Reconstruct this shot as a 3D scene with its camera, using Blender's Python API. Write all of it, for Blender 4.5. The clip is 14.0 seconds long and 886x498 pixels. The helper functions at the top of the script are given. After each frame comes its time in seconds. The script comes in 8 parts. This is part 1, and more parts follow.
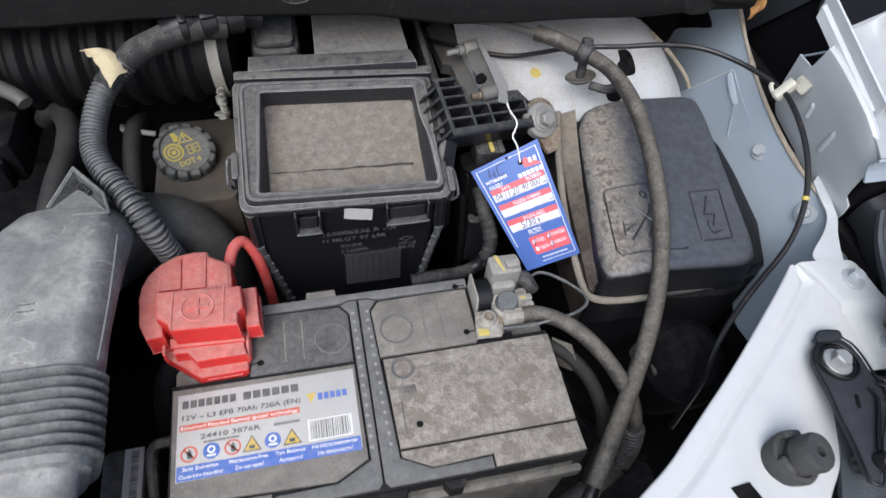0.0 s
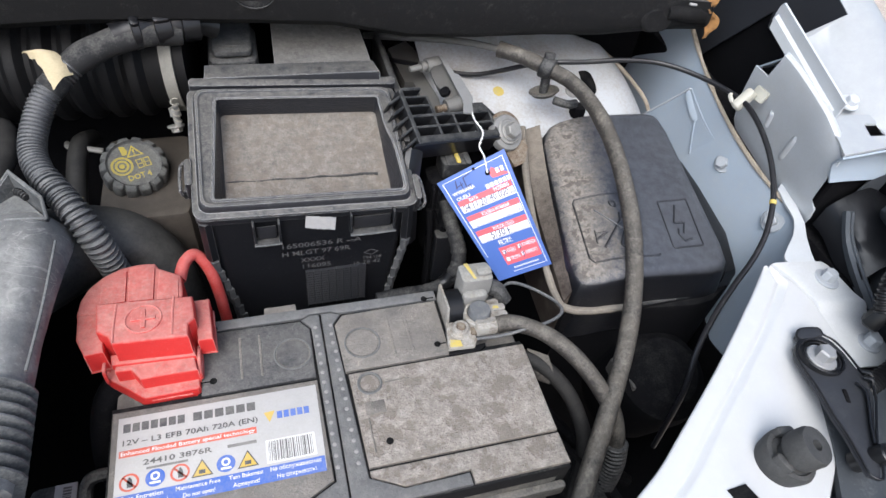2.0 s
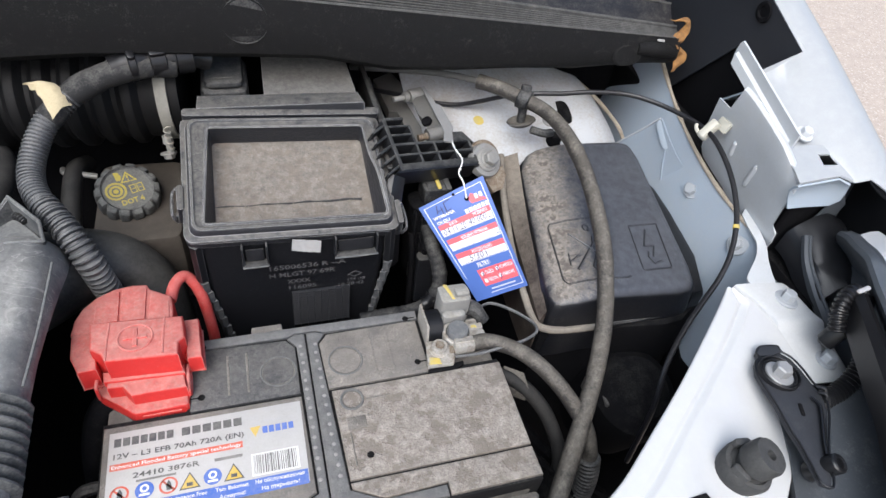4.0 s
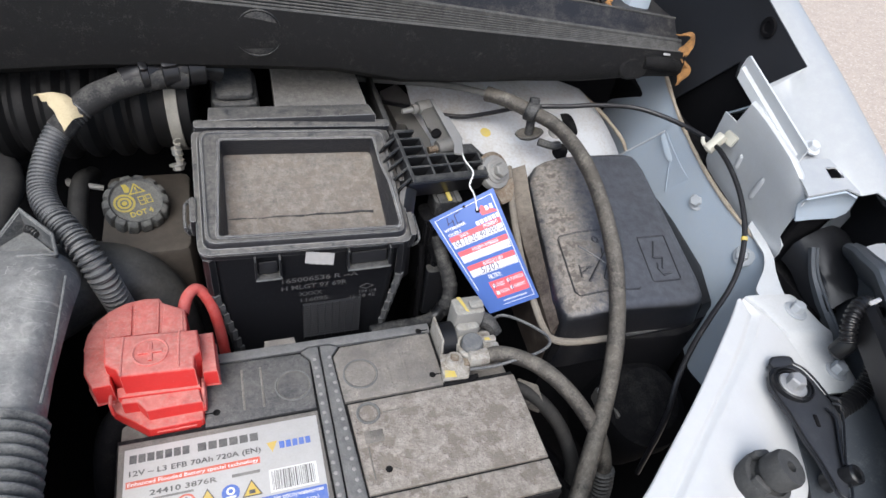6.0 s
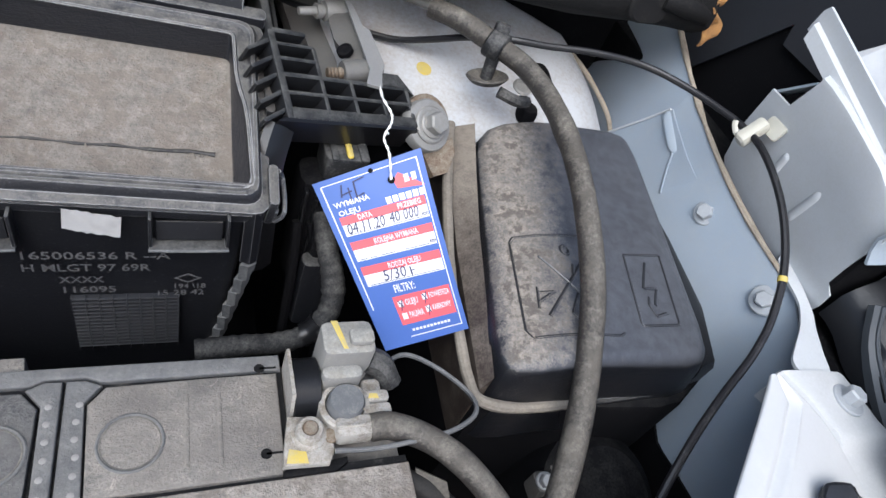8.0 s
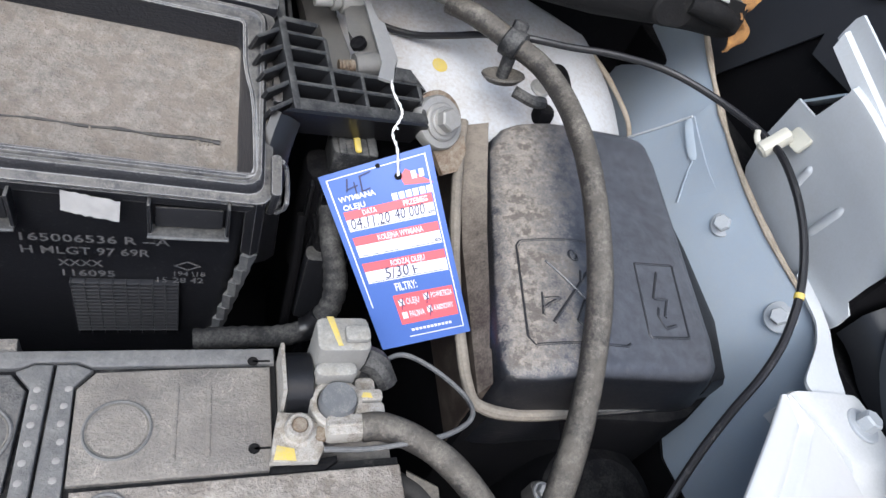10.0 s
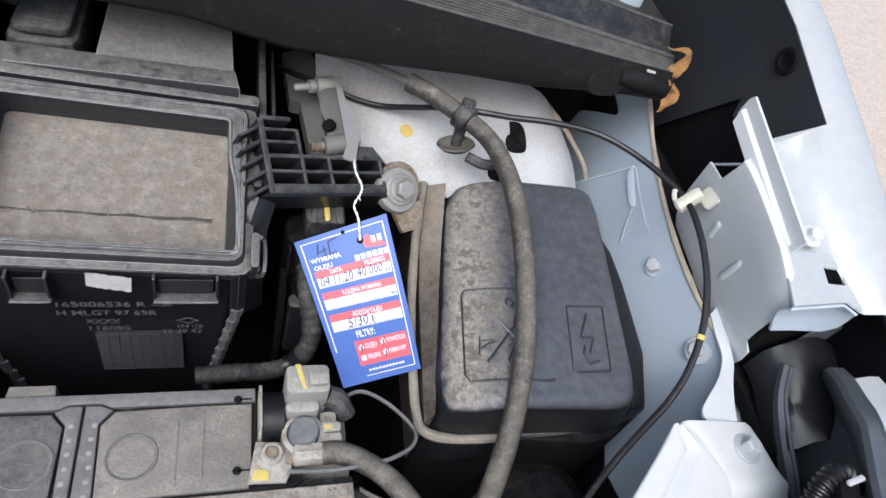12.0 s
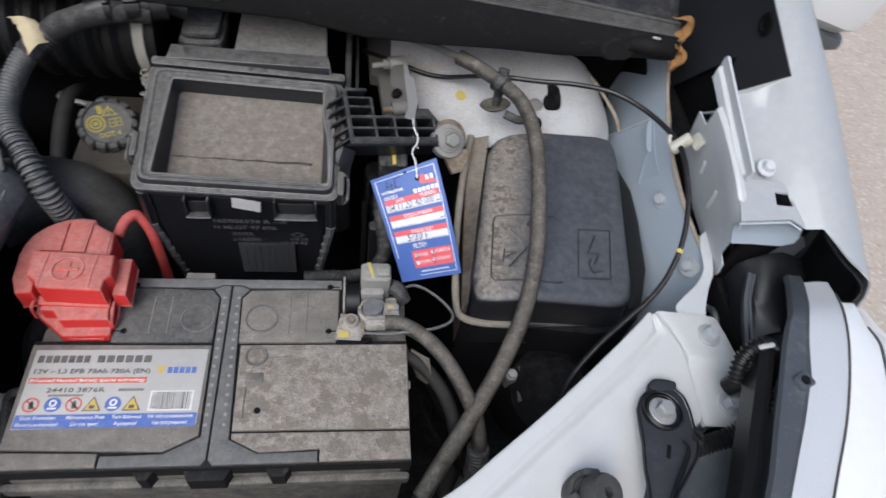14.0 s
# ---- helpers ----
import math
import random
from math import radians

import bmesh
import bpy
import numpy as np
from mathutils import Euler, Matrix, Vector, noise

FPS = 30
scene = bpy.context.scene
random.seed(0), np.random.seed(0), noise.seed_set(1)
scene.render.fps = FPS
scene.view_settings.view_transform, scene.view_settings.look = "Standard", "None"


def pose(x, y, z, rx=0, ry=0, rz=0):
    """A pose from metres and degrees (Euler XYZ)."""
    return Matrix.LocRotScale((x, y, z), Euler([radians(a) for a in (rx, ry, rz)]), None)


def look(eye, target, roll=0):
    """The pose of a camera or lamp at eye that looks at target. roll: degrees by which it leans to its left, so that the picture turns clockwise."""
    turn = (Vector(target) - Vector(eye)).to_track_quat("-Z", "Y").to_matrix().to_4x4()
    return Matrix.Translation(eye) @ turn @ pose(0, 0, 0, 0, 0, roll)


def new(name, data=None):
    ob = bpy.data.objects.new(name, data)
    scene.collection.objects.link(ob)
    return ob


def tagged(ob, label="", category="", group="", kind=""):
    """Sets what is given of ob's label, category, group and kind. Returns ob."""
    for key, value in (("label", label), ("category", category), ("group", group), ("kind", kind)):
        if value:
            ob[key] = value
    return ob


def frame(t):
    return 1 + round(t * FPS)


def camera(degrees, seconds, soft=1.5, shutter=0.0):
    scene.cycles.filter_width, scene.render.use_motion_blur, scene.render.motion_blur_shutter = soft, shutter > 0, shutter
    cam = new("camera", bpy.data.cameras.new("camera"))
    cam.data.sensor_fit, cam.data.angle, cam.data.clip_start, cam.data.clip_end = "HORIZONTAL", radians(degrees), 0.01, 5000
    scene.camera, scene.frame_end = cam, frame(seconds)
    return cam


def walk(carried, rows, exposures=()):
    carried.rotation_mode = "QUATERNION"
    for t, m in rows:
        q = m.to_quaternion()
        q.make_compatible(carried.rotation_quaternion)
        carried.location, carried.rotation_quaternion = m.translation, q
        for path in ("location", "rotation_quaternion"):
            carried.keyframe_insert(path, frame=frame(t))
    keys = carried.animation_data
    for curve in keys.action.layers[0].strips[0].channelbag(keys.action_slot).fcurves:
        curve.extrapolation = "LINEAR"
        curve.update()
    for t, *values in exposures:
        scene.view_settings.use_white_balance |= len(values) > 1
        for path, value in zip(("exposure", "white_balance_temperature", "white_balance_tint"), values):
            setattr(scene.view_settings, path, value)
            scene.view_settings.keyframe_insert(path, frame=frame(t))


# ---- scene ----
cam = camera(70.6, 14.0, shutter=0.25)
PATH = [
    (0, (-0.018, -0.216, 1.278), (0.337, 0.92, -0.33), 6.9),
    (0.5, (-0.016, -0.195, 1.236), (0.39, 1.029, -0.293), 6.2),
    (1, (-0.016, -0.205, 1.217), (0.44, 1.024, -0.293), 7.6),
    (1.5, (-0.022, -0.222, 1.224), (0.467, 1.023, -0.262), 8.8),
    (2, (-0.025, -0.233, 1.234), (0.481, 1.028, -0.234), 9.2),
    (2.5, (-0.025, -0.243, 1.245), (0.492, 1.035, -0.204), 9.3),
    (3, (-0.026, -0.254, 1.251), (0.502, 1.035, -0.184), 9.5),
    (5.5, (-0.02, -0.242, 1.252), (0.537, 1.074, -0.147), 10.0),
    (6, (-0.044, -0.242, 1.251), (0.547, 1.069, -0.139), 10.9),
    (6.5, (-0.076, -0.231, 1.254), (0.665, 1.02, -0.119), 15.3),
    (7, (-0.039, -0.186, 1.203), (0.79, 1.014, -0.166), 19.0),
    (7.5, (0.025, -0.137, 1.146), (0.84, 1.05, -0.242), 23.2),
    (8, (0.04, -0.111, 1.124), (0.828, 1.084, -0.274), 25.0),
    (10.5, (0.054, -0.109, 1.121), (0.773, 1.102, -0.299), 25.8),
    (11, (0.057, -0.11, 1.122), (0.769, 1.1, -0.303), 25.7),
    (11.5, (0.06, -0.11, 1.15), (0.758, 1.098, -0.283), 25.3),
    (12, (0.069, -0.129, 1.207), (0.713, 1.077, -0.252), 23.1),
    (12.5, (0.058, -0.18, 1.254), (0.621, 1.031, -0.235), 18.3),
    (13, (0.011, -0.217, 1.309), (0.568, 0.967, -0.203), 15.8),
    (13.5, (0.05, -0.245, 1.298), (0.624, 0.861, -0.267), 16.4),
    (14, (0.093, -0.244, 1.303), (0.381, 0.931, -0.289), 12.2),
]
walk(cam, [(t, look(eye, target, roll)) for t, eye, target, roll in PATH],
     exposures=[(0, 0.6, 6500, 10), (0.5, 0.72, 6500, 10), (1, 0.92, 6500, 10), (1.5, 0.92, 6500, 10), (2.2, 0.86, 6500, 10), (3, 0.86, 6550, 10), (5.5, 0.8, 6600, 10), (6.5, 0.66, 6550, 10), (7, 0.4, 6400, 10), (7.5, 0.35, 6380, 10), (8, 0.82, 6360, 10), (10.5, 1.03, 6450, 10), (11, 1.08, 6500, 10), (12, 0.84, 6500, 10), (12.5, 0.84, 6550, 10), (13, 0.66, 6580, 10), (13.5, 0.2, 6660, 10), (14, 0.33, 6550, 10)])

# ---- light: overcast daylight from the open side in front of the car ----
world = bpy.data.worlds.new("world")
scene.world = world
world.use_nodes = True
wn = world.node_tree
sky = wn.nodes.new("ShaderNodeTexSky")
sky.sky_type, sky.sun_disc = "NISHITA", False
sky.sun_elevation, sky.sun_rotation = radians(50), radians(200)
sky.dust_density, sky.air_density = 3.0, 1.0
wn.nodes["Background"].inputs["Strength"].default_value = 0.15
wn.links.new(sky.outputs["Color"], wn.nodes["Background"].inputs["Color"])
sun = new("sun", bpy.data.lights.new("sun", "SUN"))
sun.data.energy, sun.data.angle, sun.data.color = 1.9, radians(45), (0.92, 0.98, 1.04)
sun.matrix_world = look((-0.9, -0.9, 2.75), (0, 0, 0.9))


# ---- mesh helpers ----
def world_of(ob):
    m = ob.matrix_basis.copy()
    if ob.parent:
        m = world_of(ob.parent) @ ob.matrix_parent_inverse @ m
    return m


def thing(name, at, label, category, group="", kind=""):
    """An empty at the base of a thing."""
    ob = new(name)
    ob.empty_display_size = 0.01
    ob.matrix_basis = Matrix.Translation(at)
    return tagged(ob, label, category, group, kind)


def part(name, bm, mat, parent=None, label="", angle=35, weld=True):
    """One mesh object in world coordinates, under a thing or a part."""
    if weld:
        bmesh.ops.remove_doubles(bm, verts=bm.verts, dist=1e-6)
    bmesh.ops.recalc_face_normals(bm, faces=bm.faces)
    me = bpy.data.meshes.new(name)
    bm.to_mesh(me)
    bm.free()
    me.shade_smooth()
    me.set_sharp_from_angle(angle=radians(angle))
    me.materials.append(mat)
    ob = new(name, me)
    if parent:
        ob.parent = parent
        ob.matrix_parent_inverse = world_of(parent).inverted()
    if label:
        ob["label"] = label
    return ob


def whole(name, bm, mat, label, category, group="", kind="", angle=35):
    """A thing that is a single mesh."""
    return tagged(part(name, bm, mat, None, "", angle), label, category, group, kind)


def B():
    return bmesh.new()


def V(*p):
    return Vector(p)


def loft(bm, rings, caps=True, closed=True):
    """Skin rings of equally many points."""
    vs = [[bm.verts.new(p) for p in ring] for ring in rings]
    n = len(vs[0])
    for a, b in zip(vs, vs[1:]):
        for i in range(n if closed else n - 1):
            j = (i + 1) % n
            bm.faces.new((a[i], a[j], b[j], b[i]))
    if caps and closed:
        bm.faces.new(vs[0][::-1])
        bm.faces.new(vs[-1])
    return vs


def rrect(x0, x1, y0, y1, r, n=3):
    """Corner-rounded rectangle in the plane, counter-clockwise."""
    out = []
    for cx, cy, a in ((x1 - r, y1 - r, 0), (x0 + r, y1 - r, 90), (x0 + r, y0 + r, 180), (x1 - r, y0 + r, 270)):
        for i in range(n + 1):
            t = radians(a + 90 * i / n)
            out.append((cx + r * math.cos(t), cy + r * math.sin(t)))
    return out


def inset(poly, d):
    """Move a counter-clockwise outline inwards by d."""
    out = []
    n = len(poly)
    for i in range(n):
        p0, p1, p2 = Vector(poly[i - 1]), Vector(poly[i]), Vector(poly[(i + 1) % n])
        a, b = (p1 - p0).normalized(), (p2 - p1).normalized()
        na, nb = Vector((-a.y, a.x)), Vector((-b.y, b.x))
        m = na + nb
        k = m.length_squared
        m = m * (2 / k) if k > 0.3 else na
        out.append(tuple(p1 + m * d))
    return out


def slab(bm, poly, z0, z1, bev=0.001, m=None, seg=2):
    """An outline in x, y raised from z0 to z1, with a rounded upper edge."""
    area = sum(poly[i - 1][0] * poly[i][1] - poly[i][0] * poly[i - 1][1] for i in range(len(poly)))
    if area < 0:
        poly = poly[::-1]
    rings = [[(x, y, z0) for x, y in poly]]
    if bev:
        for k in range(seg + 1):
            a = radians(90 * k / seg)
            q = inset(poly, bev * (1 - math.cos(a)))
            rings.append([(x, y, z1 - bev + bev * math.sin(a)) for x, y in q])
    else:
        rings.append([(x, y, z1) for x, y in poly])
    if m:
        rings = [[m @ Vector(p) for p in r] for r in rings]
    loft(bm, rings)


def box(bm, x0, x1, y0, y1, z0, z1, bev=0.001, m=None, r=None):
    """A box with rounded corners and edges."""
    w = min(x1 - x0, y1 - y0)
    r = min(bev * 2 if r is None else r, w * 0.45)
    bev = min(bev, w * 0.3, (z1 - z0) * 0.45)
    poly = rrect(x0, x1, y0, y1, max(r, 1e-4), 2)
    rings = []
    for z, d in ((z0, bev), (z0 + bev, 0), (z1 - bev, 0), (z1 - bev * 0.3, bev * 0.3), (z1, bev)):
        rings.append([(x, y, z) for x, y in inset(poly, min(d, r * 0.9))])
    if m:
        rings = [[m @ Vector(p) for p in q] for q in rings]
    loft(bm, rings)


def frame_of(d):
    """A turn that takes z to d."""
    return Vector(d).to_track_quat("Z", "Y").to_matrix().to_4x4()


def axis(at, d):
    return Matrix.Translation(at) @ frame_of(d)


def lathe(bm, profile, m=None, seg=24, wobble=None):
    """Turn a profile of (radius, height) round z."""
    rings = []
    for r, z in profile:
        ring = []
        for i in range(seg):
            a = 2 * math.pi * i / seg
            rr = r * (wobble(a) if wobble else 1)
            ring.append(Vector((rr * math.cos(a), rr * math.sin(a), z)))
        rings.append([m @ p for p in ring] if m else ring)
    loft(bm, rings)


def disc(bm, at, d, r, h, bev=0.0006, seg=24):
    lathe(bm, [(r, 0), (r, h - bev), (r - bev * 0.3, h - bev * 0.3), (r - bev, h)], axis(at, d), seg)


def spline(pts, n):
    """Catmull-Rom samples, n to a span."""
    P = [Vector(p) for p in pts]
    P = [P[0] * 2 - P[1]] + P + [P[-1] * 2 - P[-2]]
    out = []
    for i in range(1, len(P) - 2):
        a, b, c, d = P[i - 1:i + 3]
        for k in range(n):
            t = k / n
            out.append(0.5 * (2 * b + (c - a) * t + (2 * a - 5 * b + 4 * c - d) * t * t + (3 * b - a - 3 * c + d) * t ** 3))
    out.append(P[-2])
    return out


def tube(bm, pts, r, seg=12, n=6, rib=0.0, pitch=0.004, wav=0.0, flat=1.0, smooth=True, twist=0.0):
    """A pipe along a path. rib: depth of ribs at that pitch; wav: uneven thickness."""
    path = spline(pts, n) if smooth else [Vector(p) for p in pts]
    s = [0.0]
    for a, b in zip(path, path[1:]):
        s.append(s[-1] + (b - a).length)
    if rib:
        count = max(8, int(s[-1] / pitch * 4))
        fine, u = [], 0
        for k in range(count + 1):
            t = s[-1] * k / count
            while u < len(s) - 2 and s[u + 1] < t:
                u += 1
            f = (t - s[u]) / max(s[u + 1] - s[u], 1e-9)
            fine.append(path[u].lerp(path[u + 1], f))
        path = fine
        s = [s[-1] * k / count for k in range(count + 1)]
    rings, up = [], None
    for k, p in enumerate(path):
        d = (path[min(k + 1, len(path) - 1)] - path[max(k - 1, 0)]).normalized()
        if up is None:
            up = d.orthogonal().normalized()
        up = (up - d * up.dot(d)).normalized()
        side = d.cross(up)
        rr = r(s[k] / s[-1]) if callable(r) else r
        if rib:
            rr += rib * (1 if k % 4 in (1, 2) else -1) * 0.5
        if wav:
            rr *= 1 + wav * noise.noise(p * 60)
        rings.append([p + rr * (math.cos(a + twist * s[k]) * up + flat * math.sin(a + twist * s[k]) * side)
                      for a in [2 * math.pi * i / seg for i in range(seg)]])
    loft(bm, rings)


def hexhead(bm, at, d, r, h, washer=1.5, wh=0.0018):
    """A flanged hexagon bolt head with a chamfer."""
    m = axis(at, d)
    lathe(bm, [(r * washer, 0), (r * washer, wh * 0.7), (r * washer * 0.93, wh)], m, 24)
    ring = lambda k, z: [m @ Vector((r * k * math.cos(radians(60 * i + 12)), r * k * math.sin(radians(60 * i + 12)), z)) for i in range(6)]
    loft(bm, [ring(1, wh), ring(1, wh + h * 0.85), ring(0.85, wh + h)])


def bolt(parent, at, d, r, h, mat, washer=1.5, name="bolt", label=""):
    bm = B()
    hexhead(bm, at, d, r, h, washer)
    return part(name, bm, mat, parent, label, 30)


def sheet(bm, poly, normal, thick):
    """A bent-free plate: an outline of points in space, thickened against the normal."""
    n = Vector(normal).normalized() * thick
    loft(bm, [[Vector(p) - n for p in poly], [Vector(p) for p in poly]])


def grid_sheet(bm, rows, thick, normal=None):
    """A curved plate from a grid of points, thickened."""
    R, C = len(rows), len(rows[0])
    P = [[Vector(p) for p in row] for row in rows]
    N = []
    for i in range(R):
        N.append([])
        for j in range(C):
            a = P[min(i + 1, R - 1)][j] - P[max(i - 1, 0)][j]
            b = P[i][min(j + 1, C - 1)] - P[i][max(j - 1, 0)]
            k = b.cross(a)
            N[i].append(k.normalized() if k.length > 0 else Vector((0, 0, 1)))
    top = [[bm.verts.new(P[i][j]) for j in range(C)] for i in range(R)]
    bot = [[bm.verts.new(P[i][j] - N[i][j] * thick) for j in range(C)] for i in range(R)]
    for i in range(R - 1):
        for j in range(C - 1):
            bm.faces.new((top[i][j], top[i][j + 1], top[i + 1][j + 1], top[i + 1][j]))
            bm.faces.new((bot[i][j], bot[i + 1][j], bot[i + 1][j + 1], bot[i][j + 1]))
    for i in range(R - 1):
        bm.faces.new((top[i][0], top[i + 1][0], bot[i + 1][0], bot[i][0]))
        bm.faces.new((top[i][-1], bot[i][-1], bot[i + 1][-1], top[i + 1][-1]))
    for j in range(C - 1):
        bm.faces.new((top[0][j], bot[0][j], bot[0][j + 1], top[0][j + 1]))
        bm.faces.new((top[-1][j], top[-1][j + 1], bot[-1][j + 1], bot[-1][j]))


def letters(bm, words, size, place, bold=0.0, shear=0.0, width=None, align="LEFT"):
    """Words as flat meshes; place takes (x, y) in metres on the surface to a point in space."""
    cu = bpy.data.curves.new("words", "FONT")
    cu.body, cu.size, cu.offset, cu.shear, cu.align_x = words, size, bold, shear, align
    cu.resolution_u = 2
    ob = new("words", cu)
    deps = bpy.context.evaluated_depsgraph_get()
    me = bpy.data.meshes.new_from_object(ob.evaluated_get(deps))
    xs = [v.co.x for v in me.vertices]
    k = width / (max(xs) - min(xs)) if width and xs else 1
    vs = [bm.verts.new(place(v.co.x * k, v.co.y)) for v in me.vertices]
    for f in me.polygons:
        if len(set(f.vertices)) > 2:
            try:
                bm.faces.new([vs[i] for i in f.vertices])
            except ValueError:
                pass
    bpy.data.objects.remove(ob)
    bpy.data.curves.remove(cu)
    bpy.data.meshes.remove(me)


def patch(bm, x0, x1, y0, y1, place, n=1):
    """A flat strip on a surface."""
    for i in range(n):
        a, b = x0 + (x1 - x0) * i / n, x0 + (x1 - x0) * (i + 1) / n
        bm.faces.new([bm.verts.new(place(*p)) for p in ((a, y0), (b, y0), (b, y1), (a, y1))])


def ring_flat(bm, cx, cy, r0, r1, place, seg=24):
    a = [bm.verts.new(place(cx + r0 * math.cos(2 * math.pi * i / seg), cy + r0 * math.sin(2 * math.pi * i / seg))) for i in range(seg)]
    b = [bm.verts.new(place(cx + r1 * math.cos(2 * math.pi * i / seg), cy + r1 * math.sin(2 * math.pi * i / seg))) for i in range(seg)]
    for i in range(seg):
        j = (i + 1) % seg
        bm.faces.new((a[i], b[i], b[j], a[j]))


def dot_flat(bm, cx, cy, r, place, seg=20):
    bm.faces.new([bm.verts.new(place(cx + r * math.cos(2 * math.pi * i / seg), cy + r * math.sin(2 * math.pi * i / seg))) for i in range(seg)])


def poly_flat(bm, pts, place):
    bm.faces.new([bm.verts.new(place(*p)) for p in pts])


# ---- materials ----
def ramp(nt, src, lo, hi):
    m = nt.nodes.new("ShaderNodeMapRange")
    m.inputs["From Min"].default_value, m.inputs["From Max"].default_value = lo, hi
    nt.links.new(src, m.inputs["Value"])
    return m.outputs["Result"]


def arith(nt, op, a, b):
    m = nt.nodes.new("ShaderNodeMath")
    m.operation = op
    for i, s in enumerate((a, b)):
        if isinstance(s, (int, float)):
            m.inputs[i].default_value = s
        else:
            nt.links.new(s, m.inputs[i])
    return m.outputs[0]


def mixc(nt, fac, a, b):
    m = nt.nodes.new("ShaderNodeMix")
    m.data_type = "RGBA"
    for key, s in (("Factor", fac), ("A", a), ("B", b)):
        sock = [i for i in m.inputs if i.name == key and (i.type == ("VALUE" if key == "Factor" else "RGBA"))][0]
        if isinstance(s, (int, float)):
            sock.default_value = s
        elif isinstance(s, tuple):
            sock.default_value = (*s, 1)
        else:
            nt.links.new(s, sock)
    return [o for o in m.outputs if o.type == "RGBA"][0]


def noise_of(nt, pos, scale, detail=4, rough=0.6, stretch=None):
    n = nt.nodes.new("ShaderNodeTexNoise")
    n.inputs["Scale"].default_value, n.inputs["Detail"].default_value, n.inputs["Roughness"].default_value = scale, detail, rough
    if stretch:
        k = nt.nodes.new("ShaderNodeVectorMath")
        k.operation = "MULTIPLY"
        k.inputs[1].default_value = stretch
        nt.links.new(pos, k.inputs[0])
        pos = k.outputs[0]
    nt.links.new(pos, n.inputs["Vector"])
    return n.outputs["Fac"]


def material(name, base, rough=0.5, metal=0.0, dust=None, cover=0.0, top=0.0, grain=0.1, fine=900.0, blot=45.0,
             bump=0.15, coat=0.0, sharp=0.16, spec=0.4, vary=0.12, zone=None, most=1.0, patchy=0.3, amp=2.8, wear=0.0, wisp=0.0, stain=None, flake=None, rub=None, top_sheen=None):
    """Base surface, with dust or dirt lying on it in blotches. cover: how much of it is dusted all over; top: how much more on faces that look up."""
    mat = bpy.data.materials.new(name)
    mat.use_nodes = True
    nt = mat.node_tree
    p = nt.nodes["Principled BSDF"]
    geo = nt.nodes.new("ShaderNodeNewGeometry")
    pos = geo.outputs["Position"]
    small, big = noise_of(nt, pos, fine, 3), noise_of(nt, pos, blot, 6, 0.65)
    mid = noise_of(nt, pos, blot * 2.6, 7, 0.62)
    speck = noise_of(nt, pos, blot * 15, 4, 0.6)
    tone = arith(nt, "ADD", arith(nt, "MULTIPLY", arith(nt, "SUBTRACT", small, 0.5), grain * 2), arith(nt, "MULTIPLY", arith(nt, "SUBTRACT", mid, 0.5), vary * 2))
    tone = arith(nt, "ADD", tone, 1.0)
    col = nt.nodes.new("ShaderNodeVectorMath")
    col.operation = "SCALE"
    col.inputs[0].default_value = base
    nt.links.new(tone, col.inputs["Scale"])
    colour = col.outputs[0]
    roughness = rough
    crust = 0.0
    if dust:
        sep = nt.nodes.new("ShaderNodeSeparateXYZ")
        nt.links.new(geo.outputs["Normal"], sep.inputs[0])
        upward = ramp(nt, sep.outputs["Z"], 0.1, 0.95)
        # Grey-blue tone on upward faces: sky sheen and thin dust put into colour.
        if top_sheen:
            sheen_fac = arith(nt, "MULTIPLY", ramp(nt, sep.outputs["Z"], 0.45, 0.93), arith(nt, "ADD", top_sheen[3] - 0.2, arith(nt, "ADD", arith(nt, "MULTIPLY", ramp(nt, mid, 0.38, 0.62), 0.25), arith(nt, "MULTIPLY", ramp(nt, big, 0.4, 0.6), 0.15))))
            colour = mixc(nt, sheen_fac, colour, top_sheen[:3])
        level = arith(nt, "ADD", cover, arith(nt, "MULTIPLY", upward, top))
        blotch = arith(nt, "ADD", arith(nt, "MULTIPLY", big, patchy), arith(nt, "ADD", arith(nt, "MULTIPLY", mid, 0.60 - patchy), arith(nt, "ADD", arith(nt, "MULTIPLY", small, 0.10), arith(nt, "MULTIPLY", speck, 0.30))))
        if zone:
            dotp = nt.nodes.new("ShaderNodeVectorMath")
            dotp.operation = "DOT_PRODUCT"
            dotp.inputs[1].default_value = zone[0]
            nt.links.new(pos, dotp.inputs[0])
            level = arith(nt, "ADD", level, arith(nt, "MULTIPLY", arith(nt, "MULTIPLY", ramp(nt, dotp.outputs["Value"], zone[2], zone[1]), zone[3]), upward))
        fac = arith(nt, "ADD", level, arith(nt, "MULTIPLY", arith(nt, "SUBTRACT", blotch, 0.5), amp))
        fac = arith(nt, "MULTIPLY", ramp(nt, fac, 0.5 - sharp * 1.6, 0.5 + sharp * 1.6), most)
        if wear:
            bev = nt.nodes.new("ShaderNodeBevel")
            bev.samples = 4
            bev.inputs["Radius"].default_value = wear
            same = nt.nodes.new("ShaderNodeVectorMath")
            same.operation = "DOT_PRODUCT"
            nt.links.new(bev.outputs["Normal"], same.inputs[0])
            nt.links.new(geo.outputs["Normal"], same.inputs[1])
            rubbed = ramp(nt, arith(nt, "ADD", same.outputs["Value"], arith(nt, "MULTIPLY", arith(nt, "SUBTRACT", speck, 0.5), 0.25)), 0.86, 0.985)
            fac = arith(nt, "MULTIPLY", fac, arith(nt, "ADD", 0.25, arith(nt, "MULTIPLY", rubbed, 0.75)))
        dcol = nt.nodes.new("ShaderNodeVectorMath")
